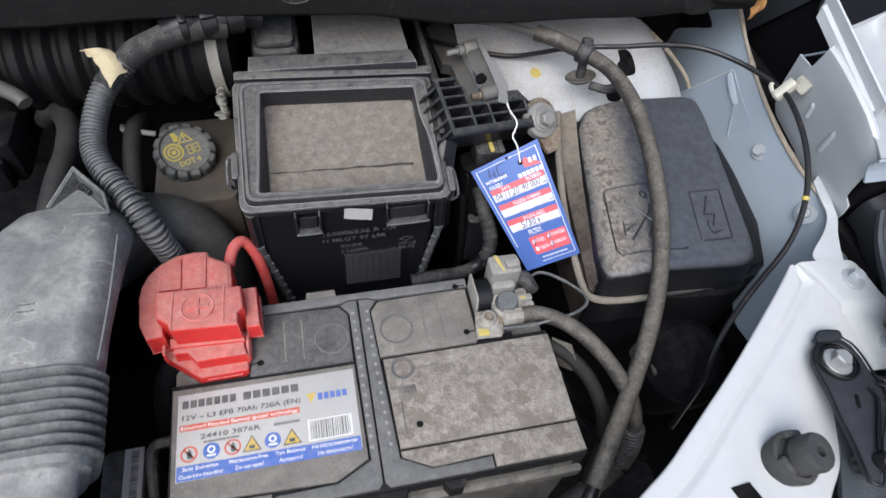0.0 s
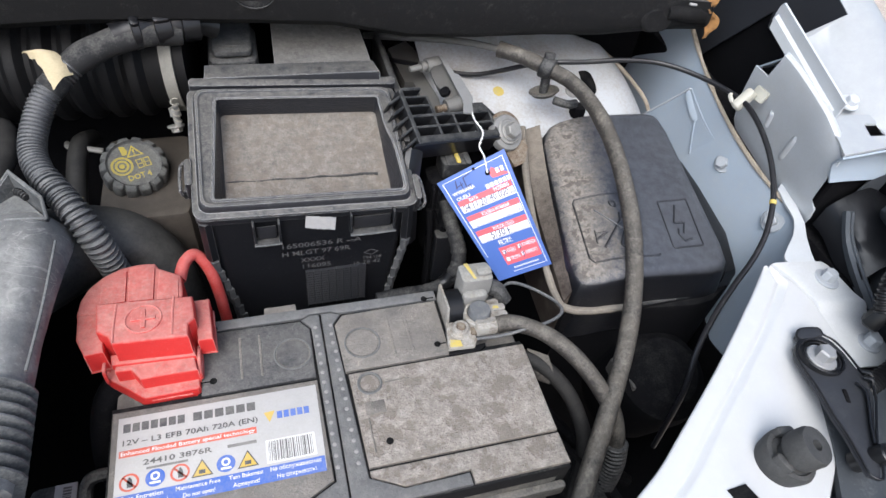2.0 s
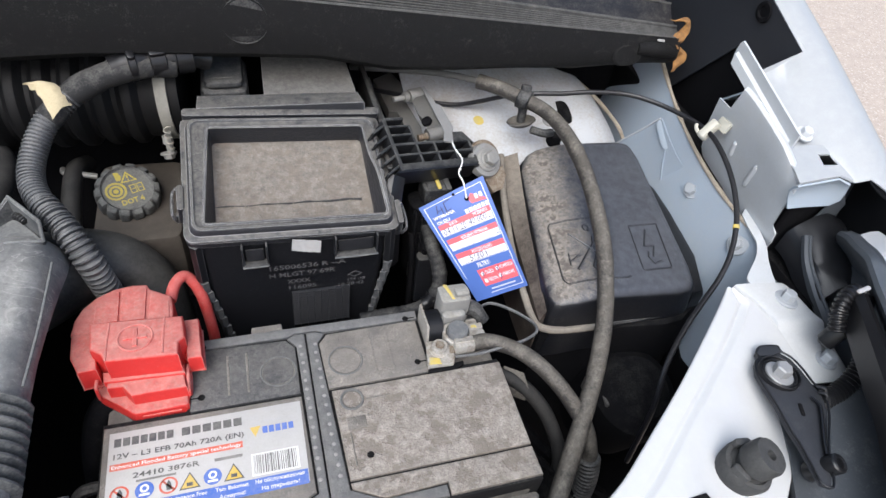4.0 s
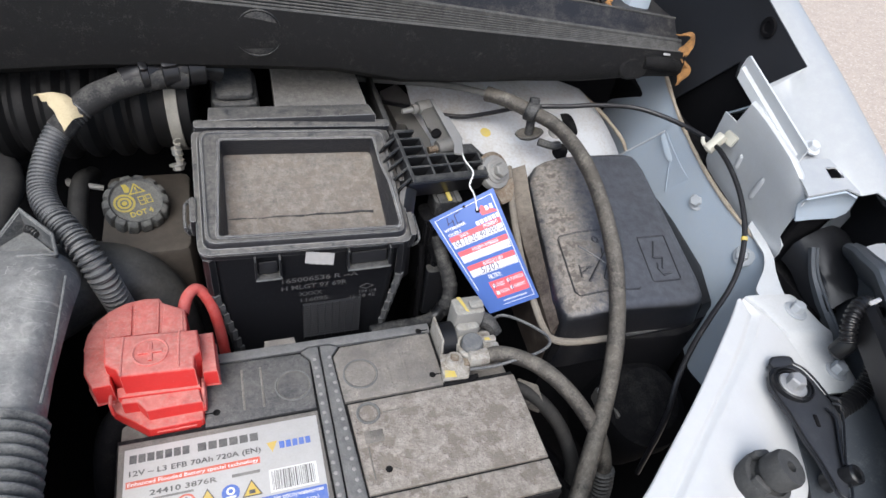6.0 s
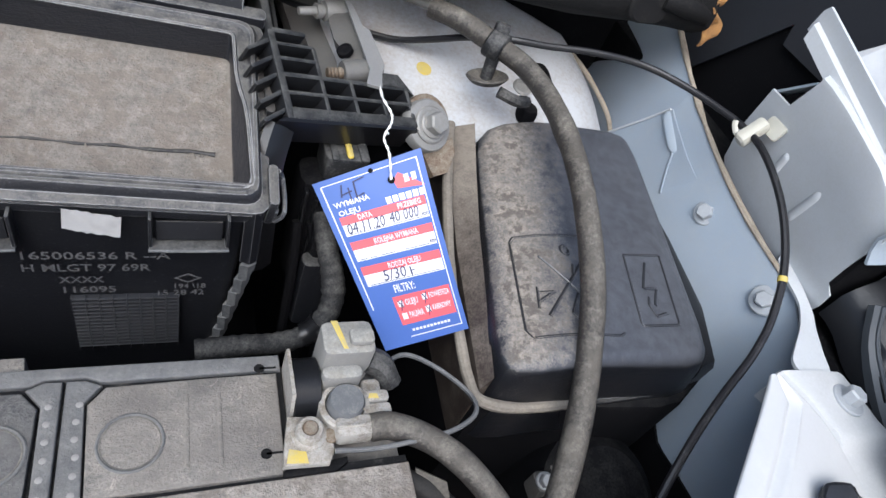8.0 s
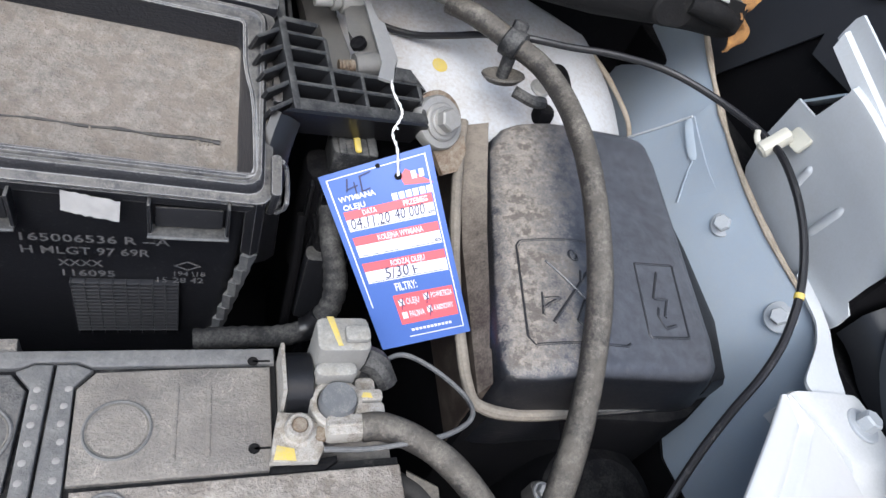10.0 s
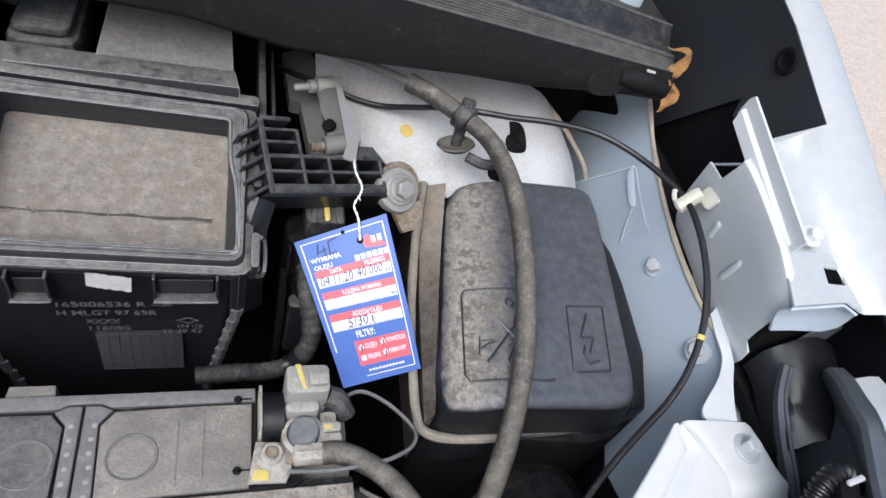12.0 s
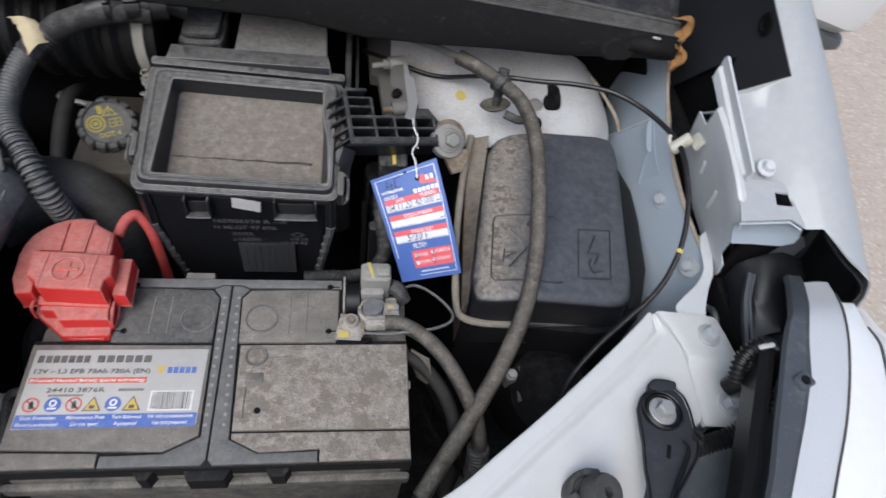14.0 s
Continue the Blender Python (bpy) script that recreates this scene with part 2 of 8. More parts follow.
        dcol.operation = "SCALE"
        dcol.inputs[0].default_value = (dust[0] * 0.97, dust[1], dust[2])
        mottle = arith(nt, "MULTIPLY", ramp(nt, noise_of(nt, pos, blot * 5, 8, 0.78), 0.36, 0.64), 0.56) if flake else arith(nt, "MULTIPLY", mid, 0.42)
        nt.links.new(arith(nt, "ADD", 0.66 if flake else 0.72, arith(nt, "ADD", mottle, arith(nt, "MULTIPLY", small, 0.14))), dcol.inputs["Scale"])
        colour = mixc(nt, fac, colour, dcol.outputs[0])
        if stain:
            soiled = ramp(nt, arith(nt, "ADD", noise_of(nt, pos, blot * 0.55, 6, 0.62, (1.0, 1.35, 1.0)), arith(nt, "MULTIPLY", arith(nt, "SUBTRACT", speck, 0.5), 0.3)), 0.49, 0.63)
            colour = mixc(nt, arith(nt, "MULTIPLY", soiled, stain[3]), colour, stain[:3])
        if wisp:
            curl = nt.nodes.new("ShaderNodeTexNoise")
            curl.inputs["Scale"].default_value, curl.inputs["Detail"].default_value, curl.inputs["Distortion"].default_value = blot * 1.6, 3.0, 2.2
            nt.links.new(pos, curl.inputs["Vector"])
            line = ramp(nt, arith(nt, "ABSOLUTE", arith(nt, "SUBTRACT", curl.outputs["Fac"], 0.5), 0.0), 0.011, 0.002)
            spots = ramp(nt, noise_of(nt, pos, blot * 1.3, 2), 0.5, 0.62)
            colour = mixc(nt, arith(nt, "MULTIPLY", arith(nt, "MULTIPLY", arith(nt, "MULTIPLY", line, spots), arith(nt, "ADD", 0.12, arith(nt, "MULTIPLY", fac, 0.88))), wisp), colour, (dust[0] * 1.35, dust[1] * 1.35, dust[2] * 1.35))
        if flake:
            chips = noise_of(nt, pos, flake[4], 6, 0.68)
            crisp = ramp(nt, arith(nt, "ADD", chips, arith(nt, "ADD", arith(nt, "MULTIPLY", arith(nt, "SUBTRACT", big, 0.5), 0.7), arith(nt, "MULTIPLY", arith(nt, "SUBTRACT", mid, 0.5), 0.5))), 0.46, 0.59)
            crisp = arith(nt, "MULTIPLY", crisp, fac)
            crust = arith(nt, "MULTIPLY", crisp, -0.5)
            colour = mixc(nt, arith(nt, "MULTIPLY", crisp, flake[3]), colour, flake[:3])
            grit = ramp(nt, noise_of(nt, pos, flake[4] * 6, 2, 0.5), 0.66, 0.72)
            colour = mixc(nt, arith(nt, "MULTIPLY", arith(nt, "MULTIPLY", grit, fac), 0.35), colour, (dust[0] * 1.3, dust[1] * 1.3, dust[2] * 1.3))
        if rub:
            edge = nt.nodes.new("ShaderNodeBevel")
            edge.samples = 6
            edge.inputs["Radius"].default_value = rub[4]
            flatness = nt.nodes.new("ShaderNodeVectorMath")
            flatness.operation = "DOT_PRODUCT"
            nt.links.new(edge.outputs["Normal"], flatness.inputs[0])
            nt.links.new(geo.outputs["Normal"], flatness.inputs[1])
            worn = ramp(nt, arith(nt, "ADD", flatness.outputs["Value"], arith(nt, "MULTIPLY", arith(nt, "SUBTRACT", speck, 0.5), 0.30)), 0.965, 0.86)
            colour = mixc(nt, arith(nt, "MULTIPLY", worn, rub[3]), colour, rub[:3])
        roughness = arith(nt, "ADD", rough, arith(nt, "MULTIPLY", fac, max(0.0, 0.92 - rough)))
    nt.links.new(colour, p.inputs["Base Color"])
    if isinstance(roughness, float):
        roughness = arith(nt, "ADD", rough - 0.06, arith(nt, "MULTIPLY", mid, 0.12))
    nt.links.new(roughness, p.inputs["Roughness"])
    p.inputs["Metallic"].default_value = metal
    p.inputs["Specular IOR Level"].default_value = spec
    p.inputs["Coat Weight"].default_value = coat
    p.inputs["Coat Roughness"].default_value = 0.08
    if bump:
        b = nt.nodes.new("ShaderNodeBump")
        b.inputs["Strength"].default_value, b.inputs["Distance"].default_value = bump, 0.0006
        nt.links.new(arith(nt, "ADD", crust, arith(nt, "ADD", arith(nt, "MULTIPLY", small, 0.5), speck)), b.inputs["Height"])
        nt.links.new(b.outputs["Normal"], p.inputs["Normal"])
    return mat


GREY_DUST = (0.25, 0.238, 0.222)
black_plastic = material("black_plastic", (0.012, 0.0125, 0.014), 0.5, dust=GREY_DUST, cover=0.0, top=0.34, sharp=0.34, spec=0.3, most=0.7, wear=0.0012)
lid_plastic = material("dusty_lid_plastic", (0.016, 0.017, 0.021), 0.34, dust=(0.212, 0.194, 0.172), cover=-0.15, top=0.68, sharp=0.2, blot=80, spec=0.5, most=0.8, amp=3.6, bump=0.6, wisp=0.5, flake=(0.03, 0.03, 0.032, 0.6, 170), rub=(0.42, 0.42, 0.42, 0.75, 0.0013))
neck_dust = material("dust_coated_neck", (0.05, 0.047, 0.045), 0.6, dust=(0.17, 0.158, 0.144), cover=0.25, top=0.4, sharp=0.3, blot=40, spec=0.3, bump=0.7, wisp=0.4, flake=(0.12, 0.112, 0.105, 0.5, 120), rub=(0.36, 0.36, 0.35, 0.5, 0.0012))
tray_dust = material("tray_dust", (0.018, 0.020, 0.026), 0.34, dust=(0.235, 0.205, 0.176), cover=-0.55, top=1.45, sharp=0.4, blot=30, spec=0.35, patchy=0.3, amp=2.2, wisp=0.2, bump=0.9, flake=(0.14, 0.115, 0.094, 0.6, 120))
tray_black = material("clean_black_plastic", (0.012, 0.0125, 0.015), 0.4, dust=(0.2, 0.18, 0.155), cover=-0.12, top=0.3, sharp=0.3, blot=40, spec=0.35, most=0.6, wisp=0.6)
box_plastic = material("moulded_black_plastic", (0.008, 0.0085, 0.0105), 0.36, dust=GREY_DUST, cover=-0.4, top=0.75, sharp=0.32, spec=0.4, most=0.65, wisp=0.12, rub=(0.2, 0.2, 0.205, 0.5, 0.0009))
hose_black = material("ribbed_hose_rubber", (0.004, 0.004, 0.0045), 0.6, dust=(0.035, 0.034, 0.033), cover=0.0, top=0.35, spec=0.2, most=0.6)
pipe_black = material("dusty_black_pipe", (0.018, 0.0185, 0.02), 0.42, dust=(0.19, 0.18, 0.165), cover=0.15, top=0.4, sharp=0.4, blot=22, spec=0.35, most=0.6)
cloth_tape = material("dark_cloth_tape", (0.02, 0.02, 0.021), 0.75, dust=(0.17, 0.16, 0.145), cover=-0.08, top=0.25, sharp=0.34, spec=0.25, bump=0.3)
loom_black = material("glossy_loom_plastic", (0.008, 0.008, 0.009), 0.35, dust=(0.06, 0.06, 0.06), cover=-0.1, top=0.2, spec=0.4, most=0.5)
liner_plastic = material("shiny_black_liner", (0.008, 0.0085, 0.01), 0.34, dust=(0.035, 0.035, 0.036), cover=-0.1, top=0.25, spec=0.3, most=0.4)
# The panel's white paint, toned down because the plate tilts away from light.
plate_paint_shaded = material("shaded_white_plate_paint", (0.49, 0.502, 0.511), 0.4, dust=(0.38, 0.38, 0.37), cover=0.0, top=0.15, grain=0.02, vary=0.02, bump=0.03, sharp=0.4)
bolt_grey = material("grey_painted_bolt", (0.33, 0.35, 0.37), 0.4, dust=(0.3, 0.3, 0.29), cover=0.0, top=0.1, spec=0.5)
# Near-black for dark plastic, holes, and shade painted into recesses and cavities.
deep_black = material("void_shade_black_plastic", (0.005, 0.005, 0.006), 0.8, dust=(0.022, 0.021, 0.02), cover=0.1, top=0.25, spec=0.08)
battery_brown = material("battery_cover_dirt", (0.115, 0.102, 0.09), 0.7, dust=(0.325, 0.287, 0.252), cover=0.35, top=0.45, sharp=0.3, blot=42, bump=1.4, spec=0.3, patchy=0.25, amp=2.8, wisp=0.15, flake=(0.165, 0.143, 0.122, 0.9, 85))
battery_dusty = material("battery_dusty_plastic", (0.085, 0.083, 0.081), 0.55, dust=(0.298, 0.265, 0.23), cover=0.2, top=0.42, sharp=0.3, blot=30, bump=1.0, spec=0.35, patchy=0.3, amp=2.8, wisp=0.75, flake=(0.125, 0.115, 0.106, 0.9, 75), stain=(0.085, 0.08, 0.077, 0.5))
battery_rim = material("battery_rim_plastic", (0.075, 0.078, 0.084), 0.5, dust=(0.2, 0.19, 0.178), cover=0.1, top=0.4, sharp=0.4, blot=26, bump=0.8, spec=0.4, patchy=0.3, amp=2.2, wisp=0.4, flake=(0.12, 0.118, 0.116, 0.5, 90))
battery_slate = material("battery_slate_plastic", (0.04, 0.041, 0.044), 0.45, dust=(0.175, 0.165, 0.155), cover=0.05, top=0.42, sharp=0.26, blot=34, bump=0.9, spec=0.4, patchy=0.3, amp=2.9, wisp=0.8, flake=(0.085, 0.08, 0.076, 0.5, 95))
# Lid base kept near-black so gaps between panels show as shaded lines.
battery_groove = material("battery_groove_shade_plastic", (0.012, 0.012, 0.013), 0.7, dust=(0.15, 0.14, 0.125), cover=0.05, top=0.15, spec=0.2, most=0.6)
battery_case = material("battery_case_plastic", (0.03, 0.031, 0.034), 0.6, dust=(0.25, 0.225, 0.195), cover=0.3, top=0.2, sharp=0.34, spec=0.3)
red_plastic = material("dusty_red_plastic", (0.54, 0.03, 0.028), 0.45, dust=(0.42, 0.215, 0.185), cover=-0.15, top=0.85, sharp=0.3, blot=34, spec=0.35, wisp=0.3, flake=(0.46, 0.10, 0.09, 0.5, 120), rub=(0.62, 0.33, 0.29, 0.7, 0.0011))
red_rubber = material("red_cable_rubber", (0.52, 0.04, 0.034), 0.5, dust=(0.45, 0.2, 0.18), cover=0.1, top=0.3, sharp=0.4, spec=0.35)
dirty_rubber = material("dirty_hose_rubber", (0.03, 0.027, 0.025), 0.55, dust=(0.185, 0.165, 0.14), cover=0.1, top=0.42, sharp=0.24, blot=34, spec=0.35, bump=0.7, patchy=0.25, amp=3.0, flake=(0.04, 0.034, 0.029, 0.7, 70), wisp=0.7)
harness_grey = material("dusty_grey_conduit", (0.03, 0.032, 0.036), 0.36, dust=(0.21, 0.205, 0.2), cover=-0.15, top=0.6, sharp=0.34, spec=0.45, rub=(0.3, 0.3, 0.3, 0.5, 0.0008))
black_cable = material("black_cable_sheath", (0.010, 0.010, 0.012), 0.38, dust=(0.13, 0.125, 0.12), cover=-0.05, top=0.2, spec=0.45, most=0.6)
# Copy of the white paint made darker, as less light reaches the fender.
fender_paint_shaded = material("shaded_white_car_paint", (0.32, 0.336, 0.352), 0.3, dust=(0.39, 0.39, 0.385), cover=-0.1, top=0.25, coat=0.5, grain=0.01, vary=0.015, bump=0.02, sharp=0.5)
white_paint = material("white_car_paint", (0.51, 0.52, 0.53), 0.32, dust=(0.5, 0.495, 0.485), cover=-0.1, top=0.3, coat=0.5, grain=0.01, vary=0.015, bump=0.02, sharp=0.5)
primer_white = material("dirty_white_bodywork", (0.5, 0.52, 0.54), 0.45, dust=(0.33, 0.265, 0.205), cover=0.0, top=0.27, grain=0.03, vary=0.04, bump=0.06, blot=26, sharp=0.22, most=0.7, patchy=0.4, amp=3.6, zone=((1.0, 0.0, 0.0), 0.15, 0.27, 0.25))
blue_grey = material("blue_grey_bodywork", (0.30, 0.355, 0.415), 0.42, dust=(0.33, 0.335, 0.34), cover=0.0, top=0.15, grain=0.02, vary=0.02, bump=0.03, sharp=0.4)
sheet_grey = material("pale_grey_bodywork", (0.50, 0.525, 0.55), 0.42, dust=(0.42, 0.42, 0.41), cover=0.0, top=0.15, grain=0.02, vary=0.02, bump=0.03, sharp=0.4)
stay_black = material("dusty_edged_black_stay", (0.010, 0.0105, 0.012), 0.45, dust=(0.22, 0.212, 0.196), cover=-0.7, top=1.0, sharp=0.3, spec=0.35, most=0.65, blot=70, rub=(0.26, 0.26, 0.25, 0.5, 0.0006))
clean_zinc = material("bare_zinc_lever", (0.30, 0.30, 0.30), 0.45, 0.4, dust=(0.25, 0.24, 0.22), cover=0.1, top=0.2, sharp=0.34, blot=70, bump=0.3, most=0.6)
arm_black = material("satin_black_bracket", (0.010, 0.0105, 0.012), 0.36, dust=(0.07, 0.07, 0.07), cover=-0.1, top=0.2, spec=0.45, most=0.4)
arm_grey = material("dull_grey_bracket", (0.03, 0.032, 0.037), 0.5, dust=(0.075, 0.077, 0.08), cover=0.0, top=0.25, spec=0.35, most=0.5, vary=0.06)
stop_rubber = material("grey_stop_rubber", (0.03, 0.031, 0.032), 0.6, dust=(0.125, 0.12, 0.114), cover=0.1, top=0.3, sharp=0.4, spec=0.3, most=0.6)
bolt_zinc = material("bright_zinc_bolt", (0.30, 0.305, 0.31), 0.5, 0.25, dust=(0.25, 0.245, 0.235), cover=0.0, top=0.2, most=0.5)
# Dark tone for grid ribs, and for shade painted along the lid's grooves.
groove_mat = material("rib_and_groove_shade_black", (0.022, 0.023, 0.026), 0.5)
fin_grey = material("rubbed_grey_ribs", (0.05, 0.052, 0.056), 0.45, dust=(0.30, 0.294, 0.282), cover=0.12, top=0.3, sharp=0.34, spec=0.35, most=0.6)
dark_hose = material("grimy_dark_hose", (0.014, 0.014, 0.015), 0.6, dust=(0.075, 0.07, 0.064), cover=0.1, top=0.3, sharp=0.4, spec=0.2, most=0.6)
dark_alloy = material("grimy_alloy_pipe", (0.10, 0.095, 0.09), 0.55, 0.3, dust=(0.11, 0.10, 0.09), cover=0.2, top=0.2)
sealer = material("tan_seam_sealer", (0.36, 0.31, 0.25), 0.7, dust=(0.2, 0.16, 0.12), cover=0.25, top=0.2, blot=80)
steel = material("zinc_bolt_steel", (0.34, 0.335, 0.325), 0.5, 0.6, dust=(0.25, 0.235, 0.21), cover=0.25, top=0.25, sharp=0.34, blot=120)
alloy = material("cast_alloy", (0.13, 0.13, 0.13), 0.55, 0.4, dust=(0.16, 0.148, 0.132), cover=0.3, top=0.2, sharp=0.34, blot=70, bump=0.5)
rusty = material("rusty_steel", (0.13, 0.085, 0.055), 0.75, 0.2, dust=(0.27, 0.235, 0.19), cover=0.35, top=0.15, blot=120, bump=0.5)
caked = material("caked_beige_dirt", (0.14, 0.125, 0.108), 0.85, dust=(0.27, 0.235, 0.195), cover=0.3, top=0.2, sharp=0.3, blot=45, spec=0.2, bump=0.4)
clamp_dirty = material("dirty_band_steel", (0.28, 0.27, 0.24), 0.55, 0.2, dust=(0.16, 0.15, 0.13), cover=0.35, top=0.2, blot=90, sharp=0.3)
clamp_steel = material("tarnished_clamp_steel", (0.34, 0.325, 0.28), 0.5, 0.3, dust=(0.24, 0.22, 0.18), cover=0.2, top=0.2, blot=80)
post_grey = material("oxidised_lead_post", (0.13, 0.135, 0.14), 0.6, 0.2, dust=(0.26, 0.25, 0.23), cover=0.1, top=0.2, blot=110)
lead = material("dull_tin_terminal", (0.40, 0.385, 0.355), 0.6, 0.3, dust=(0.3, 0.265, 0.225), cover=0.3, top=0.2, blot=110, bump=0.4, flake=(0.15, 0.12, 0.09, 0.6, 160))
sensor_grey = material("grey_sensor_plastic", (0.19, 0.187, 0.178), 0.55, dust=(0.37, 0.35, 0.31), cover=-0.05, top=0.5, sharp=0.25, blot=80, flake=(0.14, 0.12, 0.095, 0.6, 150))
yellow_paint = material("yellow_paint_mark", (0.58, 0.43, 0.06), 0.6, dust=(0.36, 0.32, 0.22), cover=0.15, top=0.25, blot=120, sharp=0.25)
faded_yellow = material("faded_yellow_print", (0.45, 0.36, 0.05), 0.6, dust=(0.24, 0.205, 0.1), cover=0.25, top=0.2, blot=90)
cream_plastic = material("cream_clip_plastic", (0.43, 0.42, 0.365), 0.45, vary=0.05, grain=0.03, bump=0.03)
masking = material("yellowed_masking_tape", (0.44, 0.37, 0.24), 0.8, dust=(0.33, 0.27, 0.17), cover=0.2, top=0.1, bump=0.4)
cowl_rubber = material("worn_cowl_foam", (0.008, 0.008, 0.0085), 0.85, dust=(0.055, 0.051, 0.048), cover=0.12, top=0.15, blot=60, bump=0.6, spec=0.2, most=0.8, wisp=0.6)
seal_rubber = material("weathered_seal_rubber", (0.04, 0.04, 0.04), 0.7, dust=(0.135, 0.13, 0.122), cover=0.15, top=0.25, sharp=0.34, spec=0.25)
duct_grey = material("scuffed_grey_duct_plastic", (0.036, 0.042, 0.056), 0.38, dust=(0.33, 0.317, 0.298), cover=0.3, top=0.5, sharp=0.26, blot=13, spec=0.55, patchy=0.4, amp=3.6, wisp=0.9, stain=(0.06, 0.066, 0.078, 0.5), flake=(0.12, 0.12, 0.122, 0.3, 60))
bellows_grey = material("grey_bellows_rubber", (0.05, 0.053, 0.057), 0.6, dust=(0.26, 0.255, 0.245), cover=0.1, top=0.45, sharp=0.36, blot=30, spec=0.25)
brown_res = material("dusty_reservoir_plastic", (0.05, 0.043, 0.037), 0.6, dust=(0.085, 0.072, 0.06), cover=0.3, top=0.3, sharp=0.34, spec=0.25)
cap_plastic = material("dusty_cap_plastic", (0.05, 0.05, 0.05), 0.6, dust=(0.17, 0.166, 0.155), cover=0.3, top=0.3, sharp=0.3, blot=60, spec=0.25, wear=0.0012)
lamp_grey = material("headlamp_housing_plastic", (0.06, 0.067, 0.076), 0.38, dust=(0.15, 0.155, 0.16), cover=0.0, top=0.2, vary=0.05, spec=0.4)
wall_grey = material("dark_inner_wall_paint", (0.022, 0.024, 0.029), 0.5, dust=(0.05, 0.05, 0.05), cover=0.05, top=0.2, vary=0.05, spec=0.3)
# White lens; its beige blotches paint dirt together with reflections.
lamp_clear = material("headlamp_lens", (0.78, 0.79, 0.8), 0.18, coat=1.0, vary=0.05, grain=0.02, bump=0.0, dust=(0.62, 0.58, 0.52), cover=0.1, top=0.2, sharp=0.5, blot=14, most=0.6, patchy=0.45)
asphalt = material("pale_worn_asphalt", (0.45, 0.375, 0.315), 0.9, dust=(0.36, 0.295, 0.245), cover=0.1, top=0.25, grain=0.5, fine=130, blot=7, vary=0.3, bump=0.5, sharp=0.5, amp=2.4, patchy=0.25)
nt = asphalt.node_tree
posn = nt.nodes.new("ShaderNodeNewGeometry")
cells = nt.nodes.new("ShaderNodeTexVoronoi")
cells.inputs["Scale"].default_value = 85.0
nt.links.new(posn.outputs["Position"], cells.inputs["Vector"])
split = nt.nodes.new("ShaderNodeSeparateColor")
nt.links.new(cells.outputs["Color"], split.inputs[0])
shader = nt.nodes["Principled BSDF"]
under = shader.inputs["Base Color"].links[0].from_socket
stone = arith(nt, "MULTIPLY", ramp(nt, cells.outputs["Distance"], 0.55, 0.25), ramp(nt, split.outputs[0], 0.55, 0.75))
pale = mixc(nt, arith(nt, "MULTIPLY", stone, 0.55), under, (0.62, 0.56, 0.5))
pit = arith(nt, "MULTIPLY", ramp(nt, cells.outputs["Distance"], 0.5, 0.2), ramp(nt, split.outputs[1], 0.84, 0.93))
nt.links.new(mixc(nt, arith(nt, "MULTIPLY", pit, 0.6), pale, (0.2, 0.165, 0.14)), shader.inputs["Base Color"])
foam = material("torn_orange_foam", (0.4, 0.2, 0.065), 0.9, dust=(0.16, 0.085, 0.04), cover=0.45, top=0.1, blot=120, bump=0.8)
dust_bead = material("pale_dust_bead", (0.25, 0.242, 0.23), 0.8, vary=0.2)
label_grey = material("silver_label", (0.52, 0.51, 0.505), 0.5, dust=(0.36, 0.34, 0.31), cover=0.12, top=0.3, sharp=0.4, blot=60, bump=0.05)

hatch = material("hatched_lens_strip", (0.5, 0.52, 0.545), 0.35, vary=0.03, grain=0.02, bump=0.0, coat=0.4)
nt = hatch.node_tree
wave = nt.nodes.new("ShaderNodeTexWave")
wave.inputs["Scale"].default_value, wave.inputs["Distortion"].default_value = 330.0, 0.0
wave.bands_direction = "DIAGONAL"
bumpn = nt.nodes.new("ShaderNodeBump")
bumpn.inputs["Strength"].default_value, bumpn.inputs["Distance"].default_value = 0.35, 0.0006
posn = nt.nodes.new("ShaderNodeNewGeometry")
nt.links.new(posn.outputs["Position"], wave.inputs["Vector"])
nt.links.new(wave.outputs["Fac"], bumpn.inputs["Height"])
nt.links.new(bumpn.outputs["Normal"], nt.nodes["Principled BSDF"].inputs["Normal"])


def flat(name, base, rough=0.6, vary=0.06, dust=None, cover=-0.2):
    return material(name, base, rough, vary=vary, grain=0.04, bump=0.03, dust=dust, cover=cover, top=0.2, sharp=0.4)


ink_dark = flat("dark_ink", (0.06, 0.06, 0.065), dust=(0.3, 0.28, 0.25), cover=0.0)
ink_grey = flat("faded_grey_ink", (0.16, 0.155, 0.15), dust=(0.32, 0.3, 0.27), cover=0.1)
ink_red = flat("label_red", (0.62, 0.1, 0.06), dust=(0.45, 0.3, 0.25), cover=-0.05)
ink_blue = flat("label_blue", (0.05, 0.13, 0.46), dust=(0.3, 0.3, 0.36), cover=-0.1)
ink_white = flat("label_white", (0.72, 0.72, 0.7))
ink_yellow = flat("label_yellow", (0.62, 0.42, 0.06), dust=(0.4, 0.34, 0.24), cover=0.0)
emboss_grey = flat("moulded_lettering", (0.075, 0.075, 0.077))
faint_print = flat("faint_print", (0.36, 0.36, 0.365))
sticker_white = flat("white_paper_sticker", (0.38, 0.376, 0.372), vary=0.15)
tag_blue = flat("tag_blue", (0.062, 0.125, 0.36), 0.5, vary=0.03)
tag_red = flat("tag_red", (0.68, 0.11, 0.125), 0.5, vary=0.03)
tag_white = flat("tag_white", (0.66, 0.675, 0.71), 0.5, vary=0.02)
biro = flat("blue_black_biro", (0.035, 0.04, 0.09))
string_white = flat("white_twisted_wire", (0.7, 0.7, 0.68), vary=0.1)
# ---- ground and bodywork ----
bm = B()
